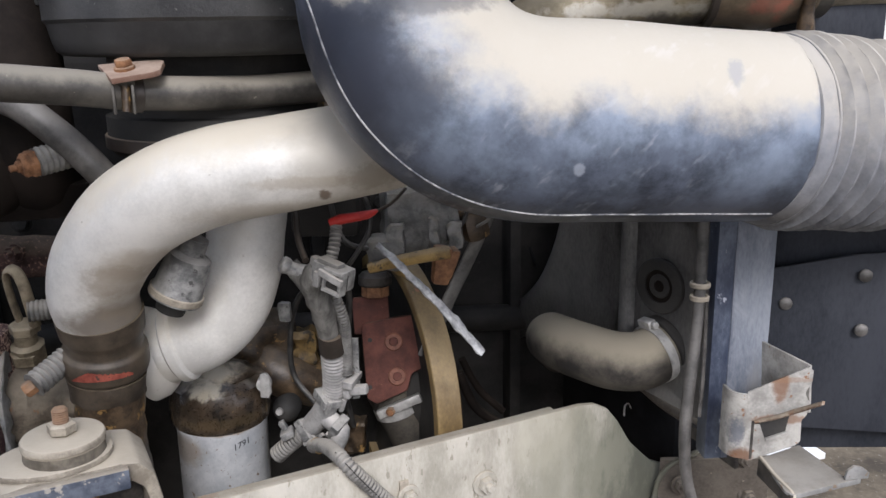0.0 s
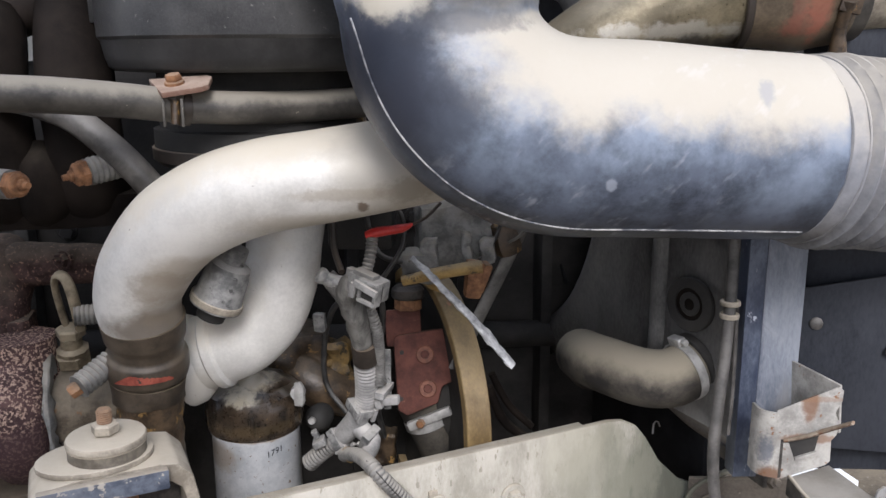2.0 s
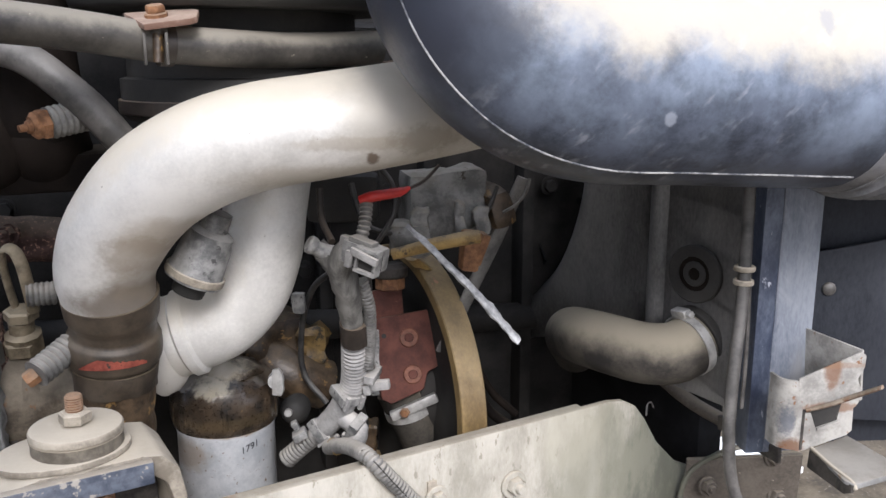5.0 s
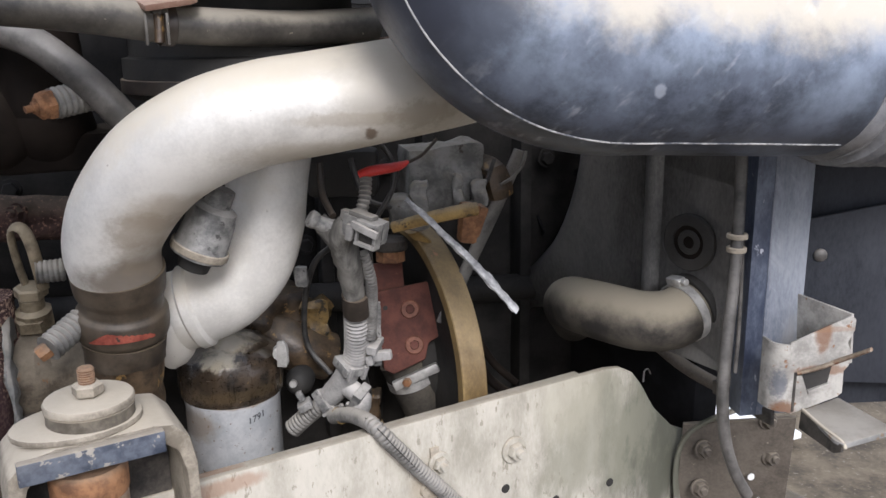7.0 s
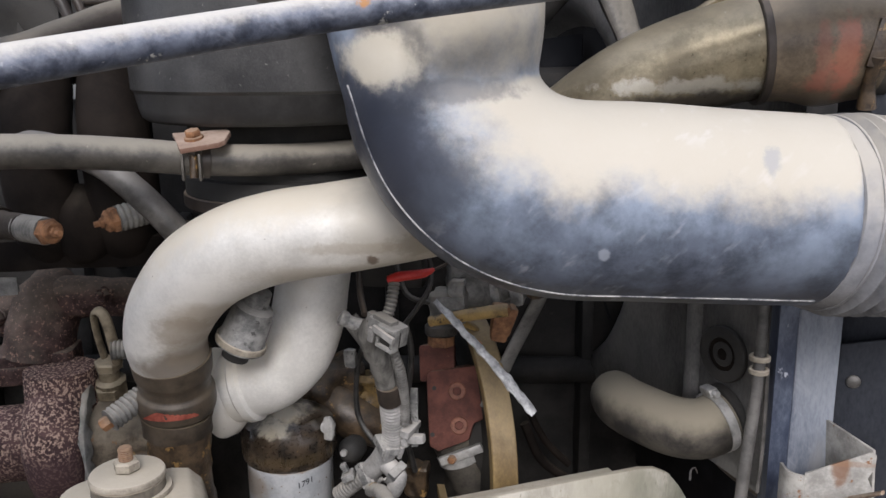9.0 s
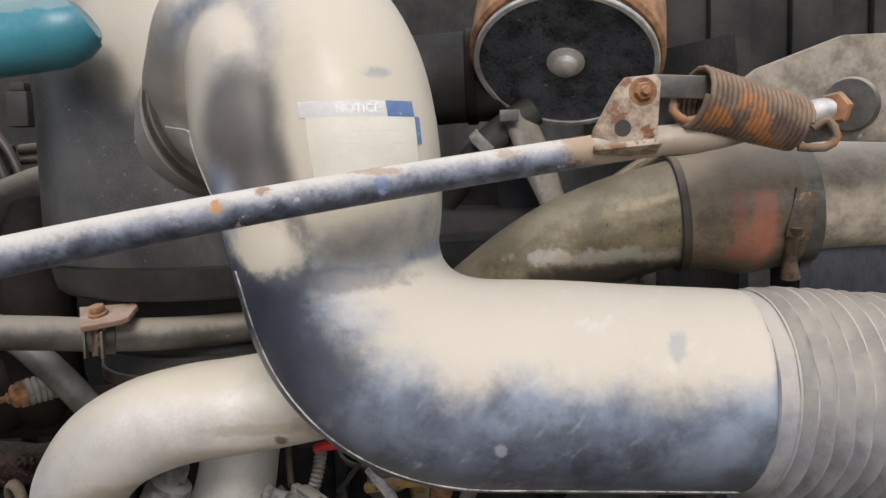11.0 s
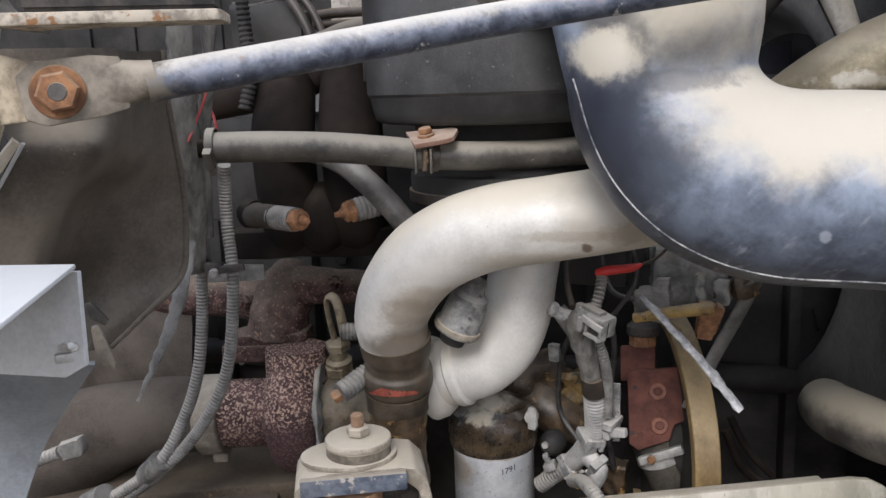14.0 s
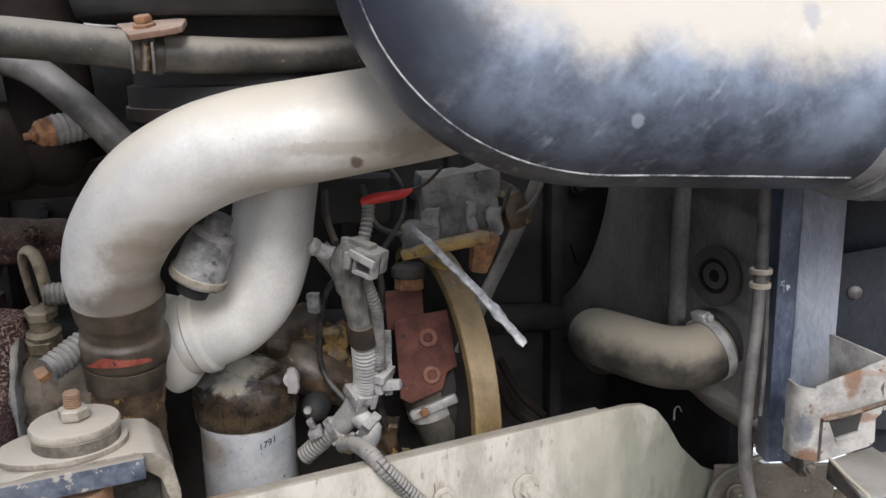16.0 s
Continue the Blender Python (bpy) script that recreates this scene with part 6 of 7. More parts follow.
part("clevis_ear", rough_up(box(0.010, 0.026, 0.040, basis((0.092, 0.188, 1.153), (0.9, 0.2, -0.3), (-0.2, 0.9, 0)), 0.004), 0.01, 0.002), RUST, ybr)
sleeve = whole("frayed_sleeve", rough_up(tube([(0.005, 0.132, 1.192), (0.035, 0.124, 1.165), (0.068, 0.116, 1.133), (0.100, 0.109, 1.099), (0.130, 0.104, 1.064)], [0.005, 0.0095, 0.0085, 0.0110, 0.0095], 14, 0.004, 0.35), 0.010, 0.003), FRAY, "frayed pale grey cloth sleeve hanging loose", "sleeve")
small = thing("oil_fitting", (-0.146, 0.260, 0.920), "black oil fitting with a bright plug end", "fitting")
part("body", lathe([(0.018, -0.02), (0.02, 0.0), (0.014, 0.012), (0.008, 0.016)], facing((-0.146, 0.260, 0.920), (-0.1, -0.95, 0.1)), 20), BLACK, small)
part("plug_end", lathe([(0.0055, 0.014), (0.005, 0.020)], facing((-0.150, 0.260, 0.922), (-0.1, -0.95, 0.1)), 14), ZINC, small)
whole("yellow_casting", lump(0.035, 0.04, 0.085, Matrix.Translation((-0.125, 0.330, 0.975)), 0.014, 0.014, 7, 0.01), OCHRE, "grimy yellow-painted engine casting behind the harness", "casting")
whole("pale_plug", lump(0.017, 0.014, 0.026, Matrix.Translation((-0.130, 0.220, 1.080)), 0.003, 0.01, 3, 0.005), PLUGGREY, "dusty pale plug behind the harness", "connector")
whole("brown_pipe", tube([(-0.215, 0.330, 0.986), (-0.161, 0.310, 0.955), (-0.113, 0.330, 0.928)], 0.035, 24), BROWNCAST, "oil-brown pipe behind the fuel filter", "pipe")

# loose wires between the harness, the housing and the block
for pts, r in (([(-0.034, 0.200, 1.259), (-0.012, 0.190, 1.232), (-0.010, 0.185, 1.199), (-0.025, 0.180, 1.171), (-0.045, 0.180, 1.144)], 0.0032),
               ([(-0.061, 0.210, 1.230), (-0.052, 0.200, 1.197), (-0.037, 0.190, 1.179), (-0.004, 0.200, 1.170), (0.030, 0.210, 1.173)], 0.0036),
               ([(-0.089, 0.220, 1.119), (-0.114, 0.230, 1.093), (-0.131, 0.250, 1.037), (-0.132, 0.260, 0.973), (-0.102, 0.250, 0.933)], 0.0040),
               ([(0.118, 0.240, 1.221), (0.106, 0.235, 1.191), (0.089, 0.225, 1.170), (0.060, 0.215, 1.161)], 0.0028),
               ([(-0.047, 0.200, 1.139), (-0.042, 0.210, 1.097), (-0.051, 0.230, 1.034), (-0.060, 0.250, 0.959), (-0.052, 0.270, 0.888)], 0.0042)):
    whole("loose_wire", tube(pts, r, 10), WIRE, "dusty black wire strung beside the harness", "wire", group="loose wires")

# ---- radiator side ----
R = Vector((0.365, 0.22, 0.0))
shroud = thing("fan_shroud", R + Vector((0, 0, 0.85)), "dusty black plastic fan shroud with a round opening", "fan shroud")
# plate in the radiator plane with a round opening; s runs inward from the post, z is up
oc, orad = (0.531, 1.253), 0.325
seg = 64
plate_bm = bmesh.new()
place = lambda s, z, d: R - N * s + UP * z + U * d
hoops = [[] for _ in range(8)]
for j in range(seg):
    a = 2 * math.pi * j / seg
    c, s = math.cos(a), math.sin(a)
    q = 1.0 / max(abs(c) / (0.64 if c < 0 else 0.45), abs(s) / 0.42)
    for hoop, (grow, d) in zip(hoops, ((0.86, 0.070), (0.95, 0.028), (0.985, 0.006), (1.02, -0.008), (1.06, -0.014), (1.11, -0.010), (1.17, 0.0))):
        hoop.append(plate_bm.verts.new(place(oc[0] + orad * grow * c, oc[1] + orad * grow * s, d)))
    hoops[7].append(plate_bm.verts.new(place(oc[0] + max(q, orad * 1.18) * c, max(oc[1] + q * s, 0.955), 0.0)))
for inner_hoop, outer_hoop in zip(hoops, hoops[1:]):
    for j in range(seg):
        i = (j + 1) % seg
        plate_bm.faces.new((inner_hoop[j], inner_hoop[i], outer_hoop[i], outer_hoop[j]))
bmesh.ops.solidify(plate_bm, geom=plate_bm.faces[:], thickness=0.006)
part("plate", plate_bm, SHROUD, shroud, sharp=70)
part("rib", tube([place(0.062, 0.95, 0.007), place(0.062, 1.45, 0.007)], [0.017, 0.017], 18), SHROUD, shroud, "pressed upright rib")
gm = facing(place(-0.012, 1.115, -0.008), (-0.78, -0.62, 0.0))
part("grommet", join(ring(0.022, 0.037, -0.002, 0.006, gm), ring(0.008, 0.016, 0.0, 0.005, gm)), BLACK, shroud, "black rubber grommet")
part("grommet_plug", lathe([(0.034, -0.002), (0.034, 0.003), (0.020, 0.0035)], gm, 30), DARKTUBE, shroud)
fan = thing("engine_fan", place(0.53, 1.25, 0.02), "black engine fan inside the shroud opening", "fan")
fmx = facing(place(0.53, 1.25, 0.05), -U)
part("hub", lathe([(0.06, -0.03), (0.07, 0.0), (0.07, 0.03), (0.04, 0.05)], fmx, 30), VOIDBLACK, fan)
for j in range(7):
    part("blade", slab([(0.05, -0.035), (0.265, -0.06), (0.275, 0.04), (0.05, 0.03)], 0.004, fmx @ Matrix.Rotation(2 * math.pi * j / 7, 4, "Z") @ pose(0, 0, 0, 28), 0.001), VOIDBLACK, fan)
core = thing("radiator", place(0.35, 0.9, 0.12), "black radiator core behind the fan shroud", "radiator")
part("core", box(0.95, 0.05, 0.85, basis(place(0.53, 1.2, 0.12), -N, U), 0.006), VOIDBLACK, core)
for j in range(5):
    part("fin_row", box(0.9, 0.008, 0.01, basis(place(0.53, 0.95 + 0.1 * j, 0.09), -N, U), 0.002), VOIDBLACK, core)

elbow = thing("coolant_hose", (0.297, 0.250, 0.996), "dusty tan rubber coolant hose elbow with a clamp", "hose")
part("hose_body", tube([(0.262, 0.420, 0.940), (0.238, 0.345, 0.992), (0.246, 0.275, 1.010), (0.272, 0.238, 1.012), (0.305, 0.212, 1.010), (0.336, 0.200, 1.013), (0.358, 0.204, 1.020), (0.380, 0.216, 1.030)], [0.034, 0.037, 0.0385, 0.039, 0.039, 0.0388, 0.0385, 0.0385], 36), ELBOW, elbow)
ea = Vector((0.85, 0.42, 0.28))
hose_clamp((0.361, 0.206, 1.022), ea, 0.0396, 0.012, ZINC, elbow, screw=(-0.75, -0.25, 0.75))
part("end_collar", ring(0.036, 0.044, -0.006, 0.006, facing((0.374, 0.213, 1.028), ea)), BLACK, elbow)
for pts, r in ((((0.100, 0.400, 0.915), (0.112, 0.400, 0.885), (0.124, 0.400, 0.859), (0.143, 0.400, 0.840), (0.175, 0.400, 0.820)), 0.0075), (((0.105, 0.420, 0.930), (0.122, 0.420, 0.895), (0.140, 0.420, 0.868), (0.172, 0.420, 0.838)), 0.0060)):
    whole("lower_line", tube(pts, r, 14), DARKTUBE, "thin black hose low beside the fan", "hose", group="lower lines")
whole("broken_tie", tube([(0.349, 0.330, 0.872), (0.3495, 0.330, 0.888), (0.355, 0.330, 0.892), (0.359, 0.330, 0.884)], [0.0022, 0.0020, 0.0020, 0.0015], 8, flat=0.5), PALECOND, "broken pale cable tie curled by the rail", "cable tie")
whole("wire_loop", tube([(0.155, 0.220, 1.233), (0.151, 0.220, 1.216), (0.140, 0.230, 1.199), (0.126, 0.240, 1.188)], 0.0022, 8), CONDUIT, "thin grey wire loop under the intake duct", "wire")

post = thing("radiator_post", (0.458, 0.150, 0.934), "scuffed blue-grey steel radiator support post", "post")
pa, pb = Vector((0.441, 0.150, 1.263)), Vector((0.448, 0.150, 0.926))
pax = (pa - pb).normalized()
pom = basis((pa + pb) / 2, (0.97, 0.10, 0), pax)
ln = (pa - pb).length
part("channel", slab([(-0.020, -0.004), (-0.018, -0.009), (-0.012, -0.0135), (-0.004, -0.0165), (0.005, -0.0175), (0.013, -0.0165), (0.020, -0.0135), (0.0255, -0.008), (0.028, 0.000), (0.0285, 0.03), (-0.020, 0.03)], ln + 0.07, pom @ pose(0, -ln / 2, 0, 90) @ pose(0, 0, -ln) @ pose(0, 0, -0.06), 0.0008), POST, post, sharp=50)
part("edge_flange", slab([(-0.042, 0.002), (-0.039, -0.003), (-0.030, -0.006), (-0.020, -0.0065), (-0.020, 0.03), (-0.042, 0.03)], ln + 0.07, pom @ pose(0, -ln / 2, 0, 90) @ pose(0, 0, -ln) @ pose(0, 0, -0.06), 0.0015), NAVYEDGE, post, "chipped navy edge of the post")
panel = thing("side_panel", (0.556, 0.170, 0.996), "dark blue-grey riveted side panel by the radiator", "panel")
part("sheet", quad_plate((0.493, 0.180, 0.899), (0.809, 0.100, 0.940), (0.473, 0.180, 1.329), 0.004), PANEL, panel)
part("overlap", slab([(0.0, -0.17), (0.40, -0.17), (0.40, 0.09), (0.09, 0.055), (0.0, 0.035)], 0.004, basis((0.481, 0.142, 1.121), (0.985, -0.16, 0), UP), 0.001), PANEL, panel, "lower overlapping sheet")
for at in ((0.497, 0.134, 1.113), (0.580, 0.115, 1.153), (0.582, 0.115, 1.085)):
    part("rivet", lathe([(0.0080, 0), (0.0075, 0.002), (0.0045, 0.0042)], facing(at, (-0.16, -0.98, 0)), 18), DRAINTUBE, panel, "dusty grey domed rivet")
latch = thing("latch_bracket", (0.449, 0.020, 0.999), "rust-stained white U bracket with a slotted tab", "bracket")
lm = basis((0.0, 0.052, 0.0), (1, 0, 0), UP)
lface = part("face", slab([(0.430, 1.0355), (0.496, 1.0655), (0.502, 1.061), (0.5015, 1.048), (0.495, 1.034), (0.4975, 1.028), (0.5015, 1.020), (0.4985, 1.006), (0.4935, 1.000), (0.4945, 0.974), (0.489, 0.9685), (0.437, 0.9495), (0.430, 0.952)], 0.003, lm, 0.0009), LATCHP, latch)
part("left_flange", patch([[(0.4305, 0.0500, z), (0.4215, 0.0535, z), (0.4150, 0.0620, z), (0.4130, 0.0780, z)] for z in (1.0335, 1.006, 0.980, 0.953)], 0.003, 4), LATCHP, latch, "rolled side flange")
part("slot", slab([(0.4455, 0.9975), (0.479, 1.0085), (0.4755, 0.987), (0.4525, 0.979)], 0.0006, lm @ pose(0, 0, 0.0029), 0), BLACK, lface, "dark slot")
part("slot_frame", slab([(0.4365, 1.0005), (0.4460, 0.9995), (0.4470, 0.9965), (0.4395, 0.9965), (0.4395, 0.953), (0.4365, 0.952)], 0.0012, lm @ pose(0, 0, 0.0028), 0.0003), STOPDARK, lface, "cut line round the tab")
part("slot_lip", slab([(0.4535, 0.9785), (0.4770, 0.9870), (0.4775, 0.9835), (0.4540, 0.9750)], 0.003, lm @ pose(0, 0, 0.0028), 0.0006), LATCHP, lface)
part("tab", tube([(0.4400, 0.0480, 0.9995), (0.4580, 0.0385, 1.0090), (0.4760, 0.0225, 1.0250), (0.4935, 0.0000, 1.0445)], [0.0034, 0.0042, 0.0045, 0.0036], 12, 0.006, 0.55), ANCHOR, latch, "bent rusty tab")
part("back_flange", quad_plate((0.467, 0.125, 1.069), (0.499, 0.054, 1.0655), (0.471, 0.125, 1.010), 0.0035), LATCHP, latch, "back leg of the bracket")
shelf2 = thing("step_bracket", (0.469, 0.000, 0.955), "dull grey steel shelf bracket with a folded lip", "bracket")
sa, sd = Vector((0.449, 0.046, 0.955)), Vector((0.459, -0.028, 0.950))
sl = (sd - sa).length
part("top", slab([(0.0, 0.0), (0.056, 0.030), (0.079, -0.034), (0.098, -0.040), (0.010, -0.074), (0.004, -0.066)], 0.004, basis(sa, (1, 0, -0.02), (0, 1, 0.06)) @ pose(0, 0, -0.004), 0.0012), STEPGREY, shelf2)
# Lip's shade is given as a black material; a pale tube marks the bend
part("lip", slab([(0, 0), (sl, 0), (sl, -0.008), (sl * 0.85, -0.016), (0, -0.022)], 0.0035, basis(sa + Vector((0.001, 0, -0.001)), sd - sa, UP), 0.001), STOPDARK, shelf2, "dark folded side lip")
part("lip_edge", tube([sa + Vector((0.0, 0.0, 0.0005)), sa.lerp(sd, 0.5) + Vector((-0.001, 0, 0.0005)), sd + Vector((0.001, 0.006, 0)), sd + Vector((0.0015, -0.001, -0.005))], 0.0022, 10), MOUNT, shelf2, "pale rounded bend")
part("front", quad_plate(sd, Vector((0.547, 0.006, 0.950)), sd - UP * 0.006, 0.003), STEPGREY, shelf2)
part("ear", slab([(0, 0), (0.028, 0.0), (0.029, 0.007), (0.020, 0.014), (0.010, 0.017), (0.003, 0.012)], 0.0035, basis((0.526, 0.004, 0.951), (0.97, 0.15, 0), UP), 0.001), STEPGREY, shelf2)
cross = thing("cross_member", (0.459, 0.270, 0.780), "dark brown cross member plate with bolts and bright holes", "cross member")
cplate = part("plate", quad_plate((0.397, 0.300, 0.662), (0.542, 0.260, 0.686), (0.394, 0.280, 0.830), 0.008), LINER, cross)
part("edge_flange", tube([(0.398, 0.285, 0.671), (0.390, 0.285, 0.754), (0.400, 0.275, 0.811), (0.437, 0.265, 0.843), (0.478, 0.255, 0.862)], 0.008, 12, flat=0.5), RAIL, cross)
for p in ((0.421, 0.262, 0.794), (0.421, 0.268, 0.729), (0.503, 0.245, 0.845), (0.514, 0.250, 0.785)):
    bolt(p, (0.2, -0.95, 0.1), 0.011, LINER, cplate, 0.004, 0.014)
# Solid pale discs stand in for daylight coming through small holes
for p in ((0.488, 0.252, 0.754), (0.502, 0.255, 0.713)):
    part("bright_hole", lathe([(0.0055, 0), (0.005, 0.001)], facing(p, (0.1, -0.99, 0)), 12), BRIGHT, cplate, "pale disc standing in for daylight through a hole")
part("worn_edge", tube([(0.523, 0.245, 0.838), (0.530, 0.250, 0.790), (0.536, 0.255, 0.731), (0.545, 0.258, 0.687)], 0.0022, 8), BRIGHT, cross, "bright worn plate edge")
# White slab added where distant ground shows bright
whole("bright_ground_slab", quad_plate((1.060, 1.645, 0.030), (1.320, 1.740, 0.030), (0.970, 1.925, 0.030), 0.02), BRIGHT, "white slab standing in for a bright patch of ground", "board")
whole("timber_baulk", lump(1.3, 0.22, 0.12, Matrix.Translation((0.95, 0.65, 0.10)) @ pose(0, 0, 0, 0, 0, 24), 0.01, 0.05, 4, 0.015), WALLGREY, "old grey timber baulk lying on the ground", "timber")
whole("mud_heap", rough_up(lathe([(0.5, -0.02), (0.42, 0.05), (0.3, 0.10), (0.15, 0.13), (0.03, 0.14)], Matrix.Translation((1.15, 0.9, 0.0)), 40), 0.09, 0.06), SOIL, "heap of brown soil and debris on the ground", "soil heap")

part("foot_flange", quad_plate((0.402, 0.200, 0.928), (0.440, 0.105, 0.926), (0.403, 0.200, 0.909), 0.006), STOPDARK, cross, "dark folded foot under the post")
cable = thing("drain_tube", (0.383, 0.110, 1.144), "grey rubber drain tube hanging down the post", "tube")
part("tube_body", tube([(0.388, 0.125, 1.274), (0.389, 0.122, 1.206), (0.388, 0.118, 1.142), (0.384, 0.110, 1.081), (0.377, 0.100, 1.018), (0.373, 0.090, 0.954), (0.378, 0.085, 0.902), (0.390, 0.080, 0.862), (0.408, 0.080, 0.829)], [0.0070, 0.0070, 0.0070, 0.0070, 0.0074, 0.0072, 0.0070, 0.0070, 0.0072], 16), DRAINTUBE, cable)
part("cable_tie", join(ring(0.008, 0.0115, -0.012, -0.006, facing((0.388, 0.118, 1.136), (0, 0, 1))), ring(0.008, 0.012, 0.004, 0.010, facing((0.388, 0.118, 1.136), (0, 0, 1)))), MOUNT, cable, "pale tie bands")
part("thin_wire", tube([(0.400, 0.130, 1.133), (0.400, 0.125, 1.076), (0.399, 0.120, 1.017), (0.396, 0.115, 0.974)], 0.0025, 8), DRAINTUBE, cable)
whole("support_bracket", tube([(0.359, 0.340, 0.936), (0.405, 0.310, 0.901), (0.456, 0.280, 0.876)], 0.010, 14), LINER, "dark support arm under the coolant hose", "support arm")

# ---- intake duct with bellows ----
duct = thing("intake_duct", (0.067, -0.100, 1.356), "black moulded plastic intake elbow under cream dust", "intake duct")
main = tube([(0.389, -0.055, 1.348), (0.318, -0.070, 1.352), (0.231, -0.092, 1.359), (0.161, -0.106, 1.363), (0.116, -0.112, 1.377), (0.083, -0.112, 1.402), (0.060, -0.105, 1.436), (0.051, -0.095, 1.476), (0.050, -0.086, 1.498)], [0.0865, 0.0875, 0.0885, 0.0885, 0.0885, 0.0880, 0.0875, 0.0865, 0.078], 48)
column = tube([(0.060, -0.108, 1.441), (0.066, -0.112, 1.481), (0.070, -0.115, 1.520), (0.067, -0.114, 1.566), (0.057, -0.105, 1.612), (0.034, -0.092, 1.652), (-0.008, -0.080, 1.678), (-0.055, -0.065, 1.668), (-0.085, -0.050, 1.626), (-0.098, -0.040, 1.590)], [0.072, 0.074, 0.075, 0.076, 0.075, 0.073, 0.068, 0.062, 0.056, 0.048], 40)
cap_ax = Vector((-0.75, 0.55, -0.35)).normalized()
cap = lathe([(0.048, -0.02), (0.069, -0.012), (0.074, 0.02), (0.074, 0.08)], facing((-0.072, -0.030, 1.600), cap_ax), 44)
lobe = tube([(0.040, -0.124, 1.430), (0.022, -0.125, 1.485), (0.014, -0.121, 1.530), (0.000, -0.112, 1.578), (-0.006, -0.103, 1.625), (-0.010, -0.090, 1.655)], [0.060, 0.056, 0.059, 0.066, 0.066, 0.060], 32)
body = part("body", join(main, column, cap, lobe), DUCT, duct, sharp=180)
rem = body.modifiers.new("one_skin", "REMESH")
rem.mode, rem.voxel_size, rem.use_smooth_shade = "VOXEL", 0.004, True
smo = body.modifiers.new("soft", "SMOOTH")
smo.factor, smo.iterations = 0.5, 14
part("collar_ring", ring(0.073, 0.080, 0.000, 0.012, facing((-0.072, -0.030, 1.600), cap_ax), 48), RUBBER, duct)
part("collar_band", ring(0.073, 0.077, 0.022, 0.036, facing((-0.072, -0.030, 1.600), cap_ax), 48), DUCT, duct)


lc = Vector((0.067, -0.114, 1.566))
lab = thing("notice_label", (0.089, -0.187, 1.566), "faded cream notice label with a blue header", "label")


from mathutils.bvhtree import BVHTree
bpy.context.view_layer.update()
skin = BVHTree.FromObject(body, bpy.context.evaluated_depsgraph_get())
skin_m = body.matrix_world


def on_column(a, z, off):
    """A place on the duct's skin, at angle a round the column."""
    out = Vector((math.sin(a), -math.cos(a), 0.0))
    axis = Vector((lc.x - 0.12 * (z - lc.z), lc.y + 0.10 * (z - lc.z), z))
    inv = skin_m.inverted()
    hit = skin.ray_cast(inv @ (axis + out * 0.12), inv.to_3x3() @ -out)[0]
    spot = skin_m @ hit if hit else axis + out * 0.076
    return spot + out * off


def on_skin(mid, out, off):
    """A place on the duct's skin, outward from a point inside it."""
    inv = skin_m.inverted()
    hit = skin.ray_cast(inv @ (mid + out * 0.16), inv.to_3x3() @ -out)[0]
    return (skin_m @ hit if hit else mid + out * 0.088) + out * off


torn = [on_skin(Vector((0.0, -0.105, z)), (Vector((x, y, z)) - Vector((0.0, -0.105, z))).normalized(), 0.0004) for x, y, z in ((-0.067, -0.142, 1.578), (-0.058, -0.150, 1.570), (-0.050, -0.152, 1.550), (-0.037, -0.154, 1.522))]
part("torn_edge", tube([Vector((-0.101, -0.100, 1.584))] + torn, 0.0008, 8), PALECOND, duct, "pale torn rubber edge")

# the mould seam runs along the duct's outer side, turned towards the fender
front = Vector((0.20, -0.98, 0.0))
axis_line, _ = spline([(0.376, -0.058, 1.348), (0.231, -0.092, 1.359), (0.161, -0.106, 1.363), (0.116, -0.112, 1.377), (0.083, -0.112, 1.402), (0.060, -0.105, 1.436), (0.051, -0.095, 1.476)], 0.0, 0.012)
seam = []
for k, q in enumerate(axis_line):
    run = (axis_line[min(k + 1, len(axis_line) - 1)] - axis_line[max(k - 1, 0)]).normalized()
    away = front.cross(run).normalized()
    away = away if away.dot(Vector((-0.5, 0, -1))) > 0 else -away
    seam.append(on_skin(q, (away * math.cos(radians(35)) + front * math.sin(radians(35))).normalized(), 0.0004))
part("parting_seam", tube(seam, 0.0009, 8), SEAM, duct, "fine pale mould parting seam")


def label_strip(z0, z1, a0, a1, off):
    """A strip of paper laid on the duct's skin."""
    b = bmesh.new()
    rows = max(1, round((z1 - z0) / 0.006))
    cols = [[b.verts.new(on_column(radians(a0 + (a1 - a0) * j / 18), z0 + (z1 - z0) * i / rows, off)) for i in range(rows + 1)] for j in range(19)]
    for p, q in zip(cols, cols[1:]):
        for j in range(rows):
            b.faces.new((p[j], q[j], q[j + 1], p[j + 1]))
    bmesh.ops.solidify(b, geom=b.faces[:], thickness=0.0004)
    return b


paper = part("paper", label_strip(1.532, 1.583, -6, 60, 0.0008), LABEL, lab, sharp=60)
header = part("header", label_strip(1.583, 1.595, -10, 41, 0.0009), PALELAB, lab, "washed-out header band", sharp=60)
part("header_end", label_strip(1.583, 1.595, 41, 60, 0.0010), BLUELAB, lab, "blue end of the header", sharp=60)
part("edge_mark", label_strip(1.562, 1.583, 60, 64, 0.0010), BLUELAB, lab, sharp=60)
for j in range(3):
    part("text_line", label_strip(1.572 - 0.0095 * j, 1.5732 - 0.0095 * j, 4 + 3 * j, 56 - 4 * j, 0.00085), FAINT, paper, sharp=60)
nt_ = bpy.data.curves.new("notice", "FONT")
nt_.body, nt_.size, nt_.align_x, nt_.align_y, nt_.extrude = "NOTICE", 0.0090, "CENTER", "CENTER", 0.0002
nob = new("notice_source", nt_)
nme = bpy.data.meshes.new_from_object(nob.evaluated_get(bpy.context.evaluated_depsgraph_get()))
